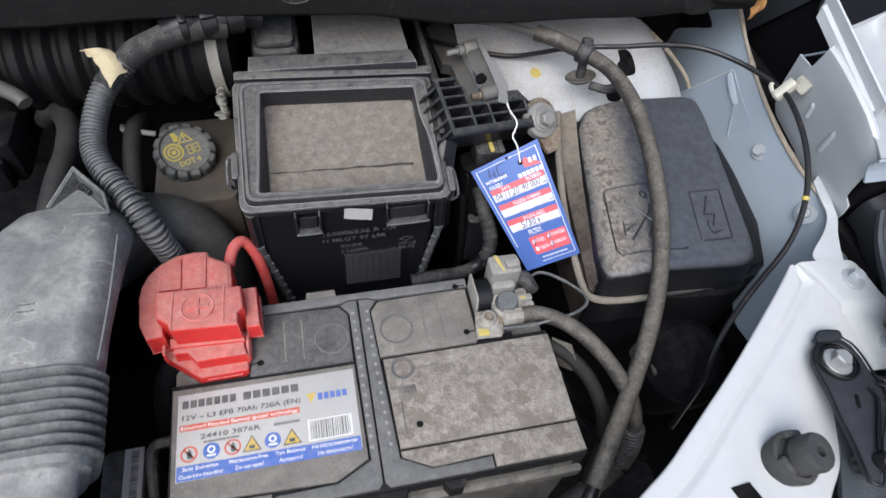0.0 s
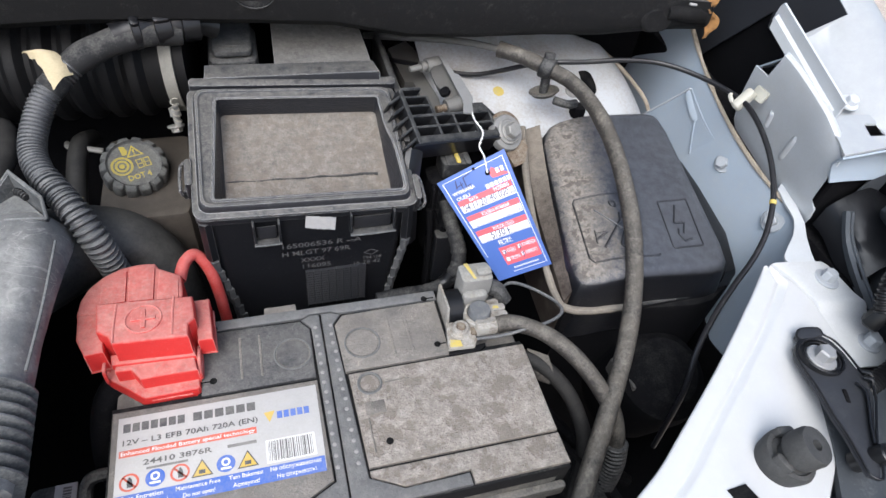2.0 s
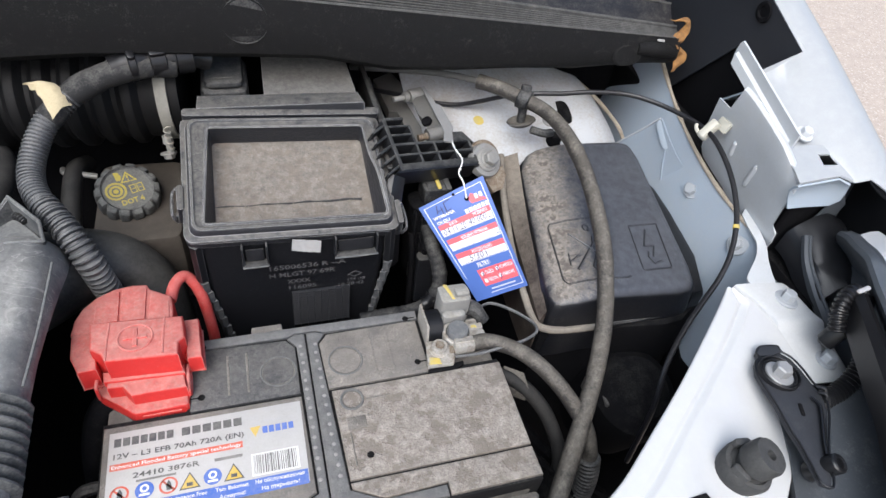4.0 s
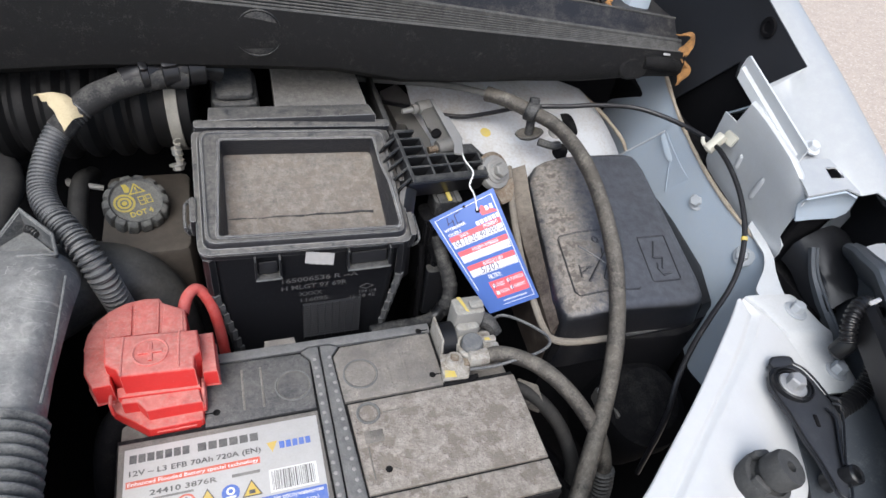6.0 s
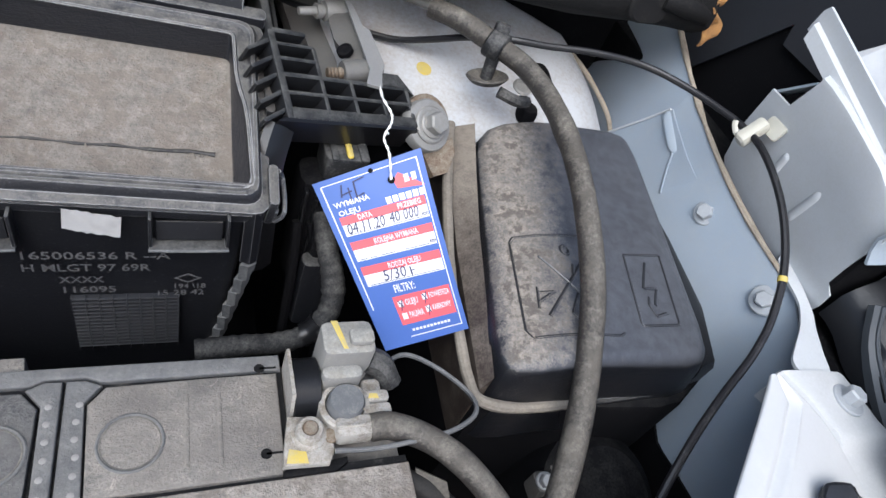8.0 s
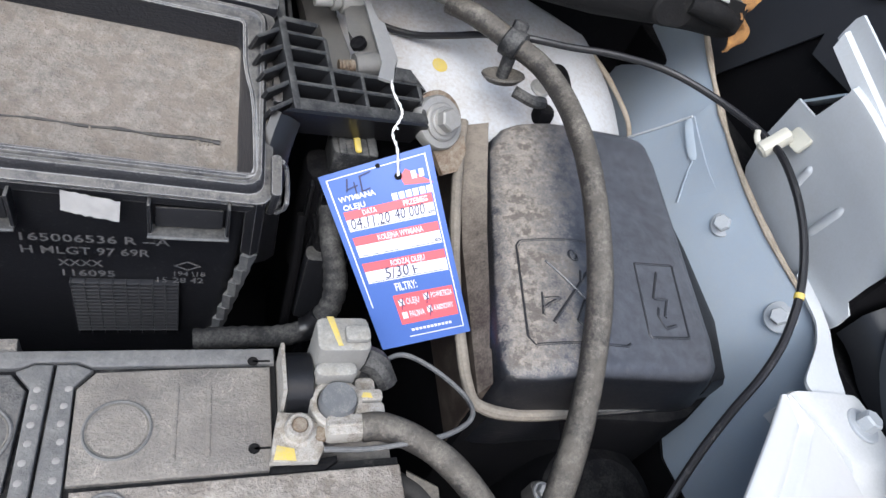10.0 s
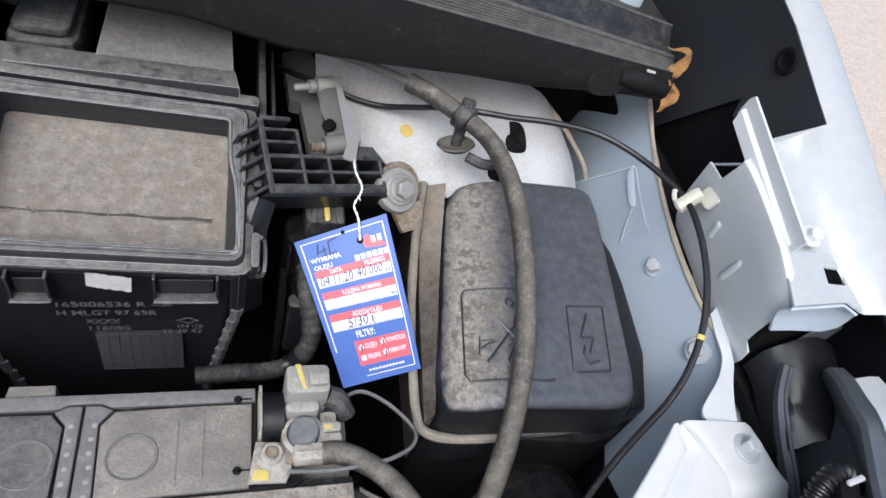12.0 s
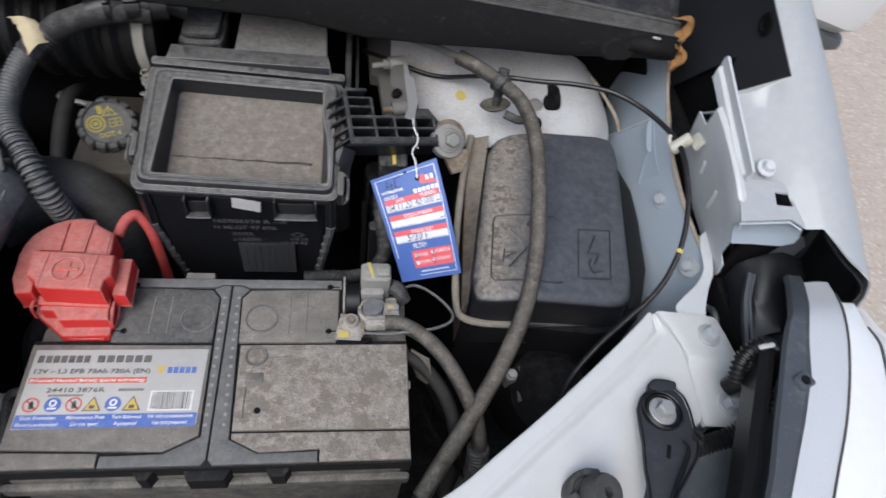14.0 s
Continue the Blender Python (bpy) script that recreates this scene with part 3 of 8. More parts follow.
bm.faces.new([bm.verts.new(p) for p in ((-60, -60, 0), (60, -60, 0), (60, 60, 0), (-60, 60, 0))])
whole("ground", bm, asphalt, "pale beige worn asphalt of the parking ground", "ground", kind="structure")

# Added black floor and walls close the bay and keep it dark.
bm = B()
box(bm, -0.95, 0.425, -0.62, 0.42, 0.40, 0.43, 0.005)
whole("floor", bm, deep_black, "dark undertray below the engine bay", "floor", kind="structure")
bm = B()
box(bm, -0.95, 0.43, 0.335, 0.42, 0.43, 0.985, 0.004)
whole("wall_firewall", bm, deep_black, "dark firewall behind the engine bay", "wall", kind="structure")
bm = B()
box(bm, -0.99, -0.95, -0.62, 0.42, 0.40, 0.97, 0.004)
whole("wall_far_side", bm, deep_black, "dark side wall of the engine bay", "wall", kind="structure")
# Unseen wall, tall enough to cut low light from the front.
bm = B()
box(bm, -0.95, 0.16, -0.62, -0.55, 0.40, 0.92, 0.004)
whole("wall_front", bm, deep_black, "unseen dark wall at the radiator side of the engine bay", "wall", kind="structure")

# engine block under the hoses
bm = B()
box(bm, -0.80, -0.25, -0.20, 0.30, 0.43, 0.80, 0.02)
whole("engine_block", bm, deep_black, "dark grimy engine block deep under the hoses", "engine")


# strut tower
def tower_top(x, y):
    return 0.886 + 0.30 * (y - 0.2) - 3.0 * max(0.0, x - 0.30) ** 2


tower = thing("strut_tower", (0.24, 0.27, 0.7), "dirty white painted strut tower behind the fuse box", "car body")
bm = B()
rows = []
for k in range(15):
    y = 0.19 + 0.011 * k
    edge = 0.345 + 0.018 * math.sin(math.pi * min(1, max(0, (y - 0.19) / 0.12))) - 2.2 * max(0, y - 0.3) ** 1
    row = []
    for i in range(20):
        x = 0.128 + (edge - 0.128) * i / 19
        row.append((x, y, tower_top(x, y) - 0.02 * max(0, (i - 16) / 3) ** 2))
    rows.append(row)
grid_sheet(bm, rows, 0.0015)
part("tower_panel", bm, primer_white, tower)
# Wall of the white tower, coloured black in place of its shade.
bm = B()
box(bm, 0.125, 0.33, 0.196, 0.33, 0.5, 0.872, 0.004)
part("tower_wall", bm, deep_black, tower, "wall below the tower top, coloured black for shade")
bm = B()
dot = lambda x, y: V(x, y, tower_top(x, y) + 0.0006)
dot_flat(bm, 0.197, 0.244, 0.0055, dot)
part("paint_dot", bm, yellow_paint, tower, "yellow inspection paint dot")
bm = B()
poly_flat(bm, [(p.x, p.y) for p in spline([(0.288, 0.262, 0), (0.297, 0.262, 0), (0.301, 0.255, 0), (0.3005, 0.240, 0), (0.296, 0.2335, 0), (0.284, 0.2335, 0), (0.2815, 0.241, 0), (0.2835, 0.2475, 0), (0.287, 0.251, 0), (0.288, 0.262, 0)], 4)[:-1]], dot)
part("slot", bm, deep_black, tower, "dark slot in the panel")
bm = B()
tube(bm, [(0.334, 0.300, 0.903), (0.345, 0.283, 0.8975), (0.3585, 0.268, 0.887), (0.3728, 0.2526, 0.872), (0.378, 0.240, 0.858)], 0.0022, 10, 4, wav=0.3)
part("seam", bm, sealer, tower, "tan sealed seam between tower and wing")
bm = B()
lathe(bm, [(0.0075, 0), (0.0075, 0.0012), (0.0062, 0.0022), (0.0045, 0.0022), (0.004, 0.0008), (0.0005, 0.0008)], axis((0.2735, 0.2385, tower_top(0.2735, 0.2385)), (0, -0.3, 1)), 20)
part("bolt", bm, steel, tower, "bright bolt end")
bm = B()
box(bm, 0.262, 0.276, 0.206, 0.220, 0.886, 0.900, 0.003, None, 0.005)
part("bracket_foot", bm, deep_black, tower, "small black bracket")

# inner wing panel
wing = thing("inner_wing", (0.36, 0.1, 0.6), "pale blue-grey painted inner wing panel beside the fuse box", "car body")


def wing_edge(y):
    """Sealed top edge of the wing: it bows towards the engine halfway along."""
    u = (max(y, 0.03) - 0.15) / 0.1
    x = 0.38379 + 0.00561 * u + 0.01127 * u * u - 0.00172 * u ** 3
    z = 0.896 + 0.055 * max(y / 0.25, 0) ** 1.25 - 0.00439 - 0.0025 * u + 0.00086 * u * u
    k = max(0.0, min(1.0, (0.05 - y) / 0.05))
    return x + (0.372 - x) * k * k * (3 - 2 * k), z + (0.894 - z) * k * k * (3 - 2 * k) - 0.2 * max(0, -y)


WING = [(0, 0), (0.012, -0.003), (0.045, -0.009), (0.09, -0.022), (0.122, -0.029)]


def wing_rows(y0, y1, n, off):
    rows = []
    for i in range(n + 1):
        y = y0 + (y1 - y0) * i / n
        xt, zt = wing_edge(y)
        s = max(0.0, min(1.0, (y + 0.035) / 0.07))
        rows.append([(xt + b * (0.15 + 0.85 * s) - off * min(1, d / 0.03), y, zt - d) for d, b in WING])
    return rows


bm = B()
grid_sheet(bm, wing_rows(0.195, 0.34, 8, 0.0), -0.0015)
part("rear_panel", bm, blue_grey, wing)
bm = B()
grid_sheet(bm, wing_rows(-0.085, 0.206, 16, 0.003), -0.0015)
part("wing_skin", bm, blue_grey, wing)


# Black sheet continues the wing downwards, standing in for its deep shade.
bm = B()
grid_sheet(bm, [[(r[-1][0] - 0.001, r[-1][1], r[-1][2] + 0.004), (r[-1][0] - 0.004, r[-1][1], r[-1][2] - 0.05), (r[-1][0] - 0.004, r[-1][1], r[-1][2] - 0.3)] for r in wing_rows(-0.085, 0.34, 18, 0.004)], -0.002)
part("wing_shade_sheet", bm, deep_black, wing, "black sheet in place of shade below the painted wing")


def on_wing(y, d, off):
    """A point of the wing's inner face, d below its top edge, off towards the engine."""
    xt, zt = wing_edge(y)
    for (a, b), (c, e) in zip(WING, WING[1:]):
        if d <= c:
            break
    return V(xt + b + (e - b) * (d - a) / (c - a) - off, y, zt - d)


def edge_y(d):
    return 0.207 + (d - 0.0194) * 0.58


# overlapping plate with a slanting edge
bm = B()
grid_sheet(bm, [[on_wing(0.14 + (edge_y(d) - 0.14) * j / 8, d, 0.0035 * min(1, 0.25 + j / 3)) for j in range(9)] for d in (0.0175, 0.03, 0.045, 0.065, 0.09, 0.12, 0.145)], 0.0014)
part("overlap_plate", bm, blue_grey, wing)
bm = B()
rows = wing_rows(0.055, 0.27, 18, 0.004)
tube(bm, [Vector(r[0]) + V(0.0, 0, 0.001) for r in rows], 0.0021, 8, 2, wav=0.4)
part("seam", bm, sealer, wing, "tan sealed seam along the panel edge")
bm = B()
tube(bm, [on_wing(0.207, 0.0210, 0.003), on_wing(0.198, 0.0225, 0.0035), on_wing(0.184, 0.0240, 0.0035), on_wing(0.174, 0.0245, 0.003)], lambda f: 0.0046 * min(1, 2.2 * math.sin(math.pi * (0.05 + 0.9 * f))) ** 0.5, 16, 6, flat=0.3)
part("bead", bm, blue_grey, wing)
bm = B()
tube(bm, [on_wing(0.177, 0.026, 0.0030), on_wing(0.171, 0.034, 0.0034), on_wing(0.158, 0.048, 0.0030)], 0.0022, 12, 5, flat=0.35)
part("crease", bm, blue_grey, wing)
# Paler tube paints the bright line along the plate's upward edge.
bm = B()
tube(bm, [on_wing(edge_y(d), d, 0.0045) for d in (0.018, 0.04, 0.065, 0.1, 0.13)], 0.0009, 8, 4)
part("edge_bright_line", bm, sheet_grey, wing)
bolt(wing, (0.3785, 0.1205, 0.8925), (-0.85, -0.15, 0.5), 0.0056, 0.006, bolt_grey, 1.6)
bolt(wing, (0.3855, 0.050, 0.8868), (-0.85, -0.15, 0.5), 0.0056, 0.006, bolt_grey, 1.8)

# tongue that joins the wing to the front panel
bm = B()
RT = [(0.3965, 0.072, 0.909), (0.3955, 0.052, 0.906), (0.3905, 0.031, 0.904), (0.386, 0.0225, 0.904), (0.381, 0.0145, 0.904), (0.3772, 0.007, 0.904), (0.3738, 0.0, 0.904), (0.371, -0.007, 0.904), (0.370, -0.0105, 0.9035)]
LT = [(0.3895, 0.066, 0.907), (0.3865, 0.050, 0.905), (0.3845, 0.036, 0.904), (0.379, 0.0262, 0.9035), (0.3705, 0.0168, 0.9035), (0.357, 0.006, 0.904), (0.349, -0.0008, 0.904), (0.3468, -0.0055, 0.904), (0.3485, -0.0105, 0.9035)]
grid_sheet(bm, [[a, a.lerp(b, 0.5) + V(0, 0, 0.0006), b] for a, b in zip(spline(RT, 4), spline(LT, 4))], -0.002)
part("tongue", bm, sheet_grey, wing)

# wing support with a standing flap
sup = thing("wing_support_bracket", (0.39, 0.08, 0.9), "pale grey pressed-steel wing support bracket with a standing flap", "car body")
FOLD = [(0.3722, 0.1165, 1.0075), (0.3722, 0.108, 1.0068), (0.3724, 0.095, 1.0045), (0.3724, 0.075, 1.0), (0.3715, 0.055, 0.9955), (0.3722, 0.042, 0.9895), (0.3745, 0.033, 0.983), (0.3772, 0.0275, 0.974)]
LOWE = [(0.3984, 0.1233, 0.9048), (0.3985, 0.1120, 0.9025), (0.3985, 0.0996, 0.9007), (0.3980, 0.0830, 0.9000), (0.3975, 0.0654, 0.8996), (0.3970, 0.0520, 0.8992), (0.3966, 0.0410, 0.8990), (0.3961, 0.0326, 0.8990)]
NOTCH, BACK = V(0.3800, 0.1274, 0.9794), V(0.3810, 0.1450, 0.9790)
bm = B()
rows = []
for k, (a, b) in enumerate(zip(FOLD, LOWE)):
    a, b = Vector(a), Vector(b)
    bend = [V(0.388, a.y + 0.004, 0.9885 + 0.284 * (a.y - 0.054)), V(0.383, a.y + 0.003, 0.9895 + 0.284 * (a.y - 0.055)), a + V(0.0062, 0.002, 0.0002), a + V(0.0026, 0, 0.0002), a + V(0.0006, 0, -0.0014), a + V(0.0006, 0, -0.0042)]
    if k == 0:
        run = [NOTCH.lerp(b, f) for f in (0.0, 0.2, 0.45, 0.7)]
    elif k == 7:
        run = [V(0.3846, 0.0327, 0.9456), V(0.3898, 0.0349, 0.9249), V(0.3912, 0.0295, 0.9190), V(0.3938, 0.0300, 0.9080)]
    else:
        run = [a.lerp(b, f) for f in (0.3, 0.5, 0.7, 0.88)]
    rows.append(bend + run + [b])
grid_sheet(bm, rows, 0.0016)
part("side_plate", bm, sheet_grey, sup)
bm = B()
sheet(bm, [NOTCH, BACK, V(0.3907, 0.1534, 0.9414), V(0.3962, 0.1525, 0.9180), V(0.3990, 0.1440, 0.9065), V(0.3984, 0.1233, 0.9048)], (-0.97, 0.04, -0.24), 0.0016)
part("corner_tab", bm, sheet_grey, sup)
# Darker blue-grey paints the shade seen through the notch.
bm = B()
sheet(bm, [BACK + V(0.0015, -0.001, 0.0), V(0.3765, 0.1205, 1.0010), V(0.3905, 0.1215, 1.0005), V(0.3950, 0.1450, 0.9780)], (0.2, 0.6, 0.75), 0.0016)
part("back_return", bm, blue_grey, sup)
for a, b in (((0.3862, 0.1079, 0.9588), (0.3905, 0.1106, 0.9403)), ((0.3846, 0.0740, 0.9593), (0.3924, 0.0826, 0.9278))):
    bm = B()
    tube(bm, [a, Vector(a).lerp(Vector(b), 0.33), Vector(a).lerp(Vector(b), 0.67), b], lambda f: 0.0034 * min(1, math.sin(math.pi * (0.06 + 0.88 * f)) * 1.9) ** 0.6, 14, 6)
    part("pressed_rib", bm, sheet_grey, sup, weld=False)
bm = B()
base0, base1 = V(0.3835, 0.1535, 1.0165), V(0.3825, 0.0545, 0.9885)
top0, top1 = V(0.3815, 0.1500, 1.0330), V(0.3790, 0.0500, 1.0065)
rows = []
for k in range(9):
    f = k / 8
    lo, hi = base0.lerp(base1, f), top0.lerp(top1, f)
    if k == 0:
        hi = hi.lerp(lo, 0.25)
    rows.append([lo + V(0.004, 0, -0.0005), lo, lo.lerp(hi, 0.2), lo.lerp(hi, 0.6), hi])
rows.insert(1, [p + (q - p) * 0.15 for p, q in zip([base0 + V(0.004, 0, -0.0005), base0, base0.lerp(top0, 0.2), base0.lerp(top0, 0.6), top0], rows[1])])
grid_sheet(bm, rows, 0.0018)
part("flap", bm, sheet_grey, sup, weld=False)
bm = B()
grid_sheet(bm, [[base0.lerp(base1, f) + V(-0.0052, -0.002, -0.0035), base0.lerp(base1, f) + V(-0.0046, -0.001, 0.0050), base0.lerp(base1, f) + V(-0.0030, 0, 0.0058), base0.lerp(base1, f) + V(-0.0008, 0, 0.0050)] for f in (0.04, 0.3, 0.6, 0.97)], 0.0014)
part("flap_hem", bm, sheet_grey, sup)
bolt(sup, (0.3995, 0.0645, 0.9955), (0.0, -0.35, 1), 0.0045, 0.005, sheet_grey, 1.6)
# stepped flange with a square hole
sq = [(0.4015, 0.0355), (0.4140, 0.0340), (0.4150, 0.0445), (0.4025, 0.0460)]
bz = lambda x, y: 0.9895 + 0.25 * (y - 0.045) + 0.05 * (x - 0.4)
ol = [(0.3735, 0.0570), (0.3735, 0.0350), (0.3712, 0.0230), (0.4105, 0.0243), (0.4185, 0.0180), (0.4260, 0.0350), (0.4220, 0.0520), (0.4000, 0.0550)]
bm = B()
o = [bm.verts.new((x, y, bz(x, y))) for x, y in ol]
q = [bm.verts.new((x, y, bz(x, y))) for x, y in sq]
for f in ((0, 1, "q3"), (1, 2, 3, "q0", "q3"), (3, 4, "q1", "q0"), (4, 5, "q2", "q1"), (5, 6, "q2"), (6, 7, "q3", "q2"), (7, 0, "q3")):
    bm.faces.new([q[int(k[1])] if isinstance(k, str) else o[k] for k in f])
ext = bmesh.ops.extrude_face_region(bm, geom=bm.faces[:])
bmesh.ops.translate(bm, verts=[v for v in ext["geom"] if isinstance(v, bmesh.types.BMVert)], vec=(0, 0, -0.0016))
part("stepped_flange", bm, fender_paint_shaded, sup, "white stepped flange with a square hole")
# Blue-grey in place of the bracket's pale grey: shade painted on its underside.
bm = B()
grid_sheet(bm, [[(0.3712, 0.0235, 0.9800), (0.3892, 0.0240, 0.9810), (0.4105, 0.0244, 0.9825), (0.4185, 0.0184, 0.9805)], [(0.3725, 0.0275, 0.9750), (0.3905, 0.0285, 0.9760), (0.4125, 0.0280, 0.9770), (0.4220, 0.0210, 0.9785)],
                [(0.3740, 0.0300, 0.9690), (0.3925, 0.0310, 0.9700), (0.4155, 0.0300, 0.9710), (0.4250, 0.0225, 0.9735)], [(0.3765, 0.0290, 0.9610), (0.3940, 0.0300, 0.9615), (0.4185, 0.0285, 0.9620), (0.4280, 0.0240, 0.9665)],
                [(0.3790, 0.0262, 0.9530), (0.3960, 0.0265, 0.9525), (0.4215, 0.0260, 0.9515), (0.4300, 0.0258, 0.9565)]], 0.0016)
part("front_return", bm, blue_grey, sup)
bm = B()
sheet(bm, [(0.4244, 0.030, 0.9298), (0.4308, 0.0305, 0.9438), (0.4403, 0.031, 0.9569), (0.4500, 0.0305, 0.945), (0.4475, 0.030, 0.9330), (0.4466, 0.030, 0.9242), (0.4370, 0.030, 0.9290)], (0, -1, 0), 0.0015)
part("hanging_lug", bm, lamp_grey, sup, "dark grey hanging lug")

# outer wing (fender)
fender = thing("front_fender", (0.47, 0.4, 0.2), "glossy white front fender with a dark inner cavity", "car body")
prof = [(0.381, -0.0245), (0.392, -0.0235), (0.400, -0.0222), (0.406, -0.0198), (0.412, -0.0158), (0.420, -0.0100), (0.430, -0.0038), (0.437, -0.0012), (0.444, -0.0005), (0.451, -0.0018), (0.460, -0.006), (0.469, -0.016), (0.477, -0.032), (0.484, -0.058), (0.490, -0.1), (0.496, -0.16), (0.50, -0.3), (0.50, -0.6)]
# how far the inner edge reaches at each place along the wing
INNER = [(-0.0185, 0.462), (-0.0160, 0.452), (-0.0115, 0.4445), (-0.004, 0.4385), (0.005, 0.4335), (0.0135, 0.4290), (0.0165, 0.4200), (0.0190, 0.4172), (0.0300, 0.4155), (0.0440, 0.4130), (0.0475, 0.4115), (0.0500, 0.4080), (0.0515, 0.4010), (0.0530, 0.3815),
         (0.07, 0.3815), (0.09, 0.3815), (0.11, 0.3815), (0.1270, 0.3835), (0.1285, 0.4265), (0.16, 0.4265), (0.2, 0.4265), (0.28, 0.4265), (0.38, 0.4265), (0.52, 0.4265), (0.7, 0.4265), (0.95, 0.4265)]


def fender_z(y):
    return 1.037 + 0.40 * (y - 0.126) - 0.12 * max(0, y - 0.2) ** 1


def fender_x(y):
    return -0.06 * max(0, y - 0.12) + 0.05 * max(0, y - 0.25)


def section(x):
    """Height of the fender's section at x."""
    for a, b in zip(prof, prof[1:]):
        if x <= b[0]:
            return a[1] + (b[1] - a[1]) * (x - a[0]) / max(b[0] - a[0], 1e-6)
    return prof[-1][1]


bm = B()
rows = []
for y, sx in INNER:
    e = max(sx + 0.0005, 0.430)
    xs = [sx + (e - sx) * (i / 9) for i in range(9)] + [e + (0.469 - e) * (i / 9) for i in range(10)]
    sec = [(x, section(x)) for x in xs] + prof[12:]
    rows.append([(x + fender_x(y), y, fender_z(y) + z) for x, z in sec])
grid_sheet(bm, rows, 0.0015)
part("outer_panel", bm, fender_paint_shaded, fender)
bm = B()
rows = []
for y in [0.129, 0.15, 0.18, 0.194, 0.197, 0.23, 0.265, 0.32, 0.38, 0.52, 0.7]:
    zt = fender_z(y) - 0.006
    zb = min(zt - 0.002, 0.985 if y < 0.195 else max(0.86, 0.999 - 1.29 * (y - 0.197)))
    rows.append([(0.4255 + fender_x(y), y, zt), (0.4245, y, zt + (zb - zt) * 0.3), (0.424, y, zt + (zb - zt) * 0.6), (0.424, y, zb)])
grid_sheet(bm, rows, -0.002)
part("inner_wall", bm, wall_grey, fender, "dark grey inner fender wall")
bm = B()
lathe(bm, [(0.0085, 0), (0.0095, 0.001), (0.0085, 0.0025), (0.0055, 0.0025), (0.0045, 0.0012), (0.0005, 0.0012)], axis((0.4235, 0.184, 1.04), (-1, 0, 0)), 20)
part("plug", bm, deep_black, fender, "round black plug")
# Black backing added so the fender's white inside reads as deep shade.
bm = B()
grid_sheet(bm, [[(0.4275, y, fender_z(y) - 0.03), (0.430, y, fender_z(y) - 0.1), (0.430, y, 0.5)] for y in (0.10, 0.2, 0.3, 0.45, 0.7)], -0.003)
part("cavity_shade_back", bm, deep_black, fender)
# Black boxes standing in for shade lower in the cavity.
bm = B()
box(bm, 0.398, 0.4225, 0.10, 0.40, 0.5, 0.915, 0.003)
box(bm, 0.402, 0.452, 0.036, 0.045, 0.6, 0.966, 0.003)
part("cavity_shade_boxes", bm, deep_black, fender)
# rounded black liner in the arch
bm = B()
rows = []
for k in range(9):
    y = 0.030 - 0.0075 * k
    row = []
    for i in range(11):
        a = math.pi * i / 10
        row.append((0.4335 - 0.0006 * k - (0.029 - 0.0006 * k) * math.cos(a), y, 0.900 - 0.0015 * k + (0.034 - 0.0012 * k) * math.sin(a) ** 0.6 + 0.002 * math.sin(5 * a + k)))
    rows.append(row)
grid_sheet(bm, rows, 0.002)
part("arch_liner", bm, liner_plastic, fender, "shiny black moulded liner inside the arch")
bm = B()
EDGE_R = [(0.405, 0.011, 0.933), (0.405, -0.0026, 0.9167), (0.405, -0.0233, 0.9047), (0.405, -0.0406, 0.8965), (0.404, -0.06, 0.888)]
EDGE_L = [(0.404, 0.017, 0.927), (0.403, -0.0006, 0.9078), (0.403, -0.0289, 0.8896), (0.403, -0.046, 0.882), (0.402, -0.065, 0.874)]
grid_sheet(bm, [[a, a.lerp(b, 0.5) + V(-0.002, 0, 0.001), b] for a, b in zip(spline(EDGE_R, 3), spline(EDGE_L, 3))], 0.0015)
tube(bm, EDGE_R, 0.0013, 8, 4)
part("liner_edge", bm, lamp_grey, fender, "grey edge strip of the liner", weld=False)

bm = B()
rows = []
for y, sx in INNER[:10]:
    xs = [max(sx, 0.432) + 0.002 + k for k in (0.0, 0.006, 0.014, 0.022, 0.030)]
    rows.append([(min(x, 0.4755) - 0.0025 + fender_x(y), y + 0.001, fender_z(y) + section(min(x, 0.4755)) - 0.0045) for x in xs] + [(0.477, y + 0.001, fender_z(y) - 0.09), (0.476, y + 0.001, fender_z(y) - 0.2)])
grid_sheet(bm, rows, 0.002)
part("skirt_liner", bm, liner_plastic, fender, "black liner inside the fender edge")

# far door mirror
mirror = thing("door_mirror", (1.06, 0.85, 0.62), "white door mirror housing with a dark lower edge", "mirror")
bm = B()
m = Matrix.Translation((1.03, 0.86, 0.70)) @ pose(0, 0, 0, 0, 12, -8)
box(bm, -0.10, 0.10, -0.06, 0.06, -0.055, 0.08, 0.03, m, 0.05)
part("housing", bm, white_paint, mirror)
bm = B()
box(bm, -0.085, 0.09, -0.055, 0.05, -0.085, -0.05, 0.012, m, 0.03)
part("lower_shell", bm, lamp_grey, mirror)
bm = B()
box(bm, -0.5, -0.08, -0.02, 0.03, -0.10, -0.05, 0.012, m, 0.01)
part("arm", bm, lamp_grey, mirror)

# raised hood, out of view above; blocks sky light, dark to cut bounce
bm = B()
grid_sheet(bm, [[(-0.95, 0.42, 1.12), (0.0, 0.46, 1.15), (0.43, 0.42, 1.12)], [(-0.93, 0.27, 1.55), (0.0, 0.29, 1.57), (0.42, 0.27, 1.55)], [(-0.85, 0.14, 1.93), (0.0, 0.12, 1.97), (0.36, 0.14, 1.93)]], 0.012)
whole("hood", bm, wall_grey, "unseen raised hood, dark underneath, shading the engine bay", "car body", kind="structure")

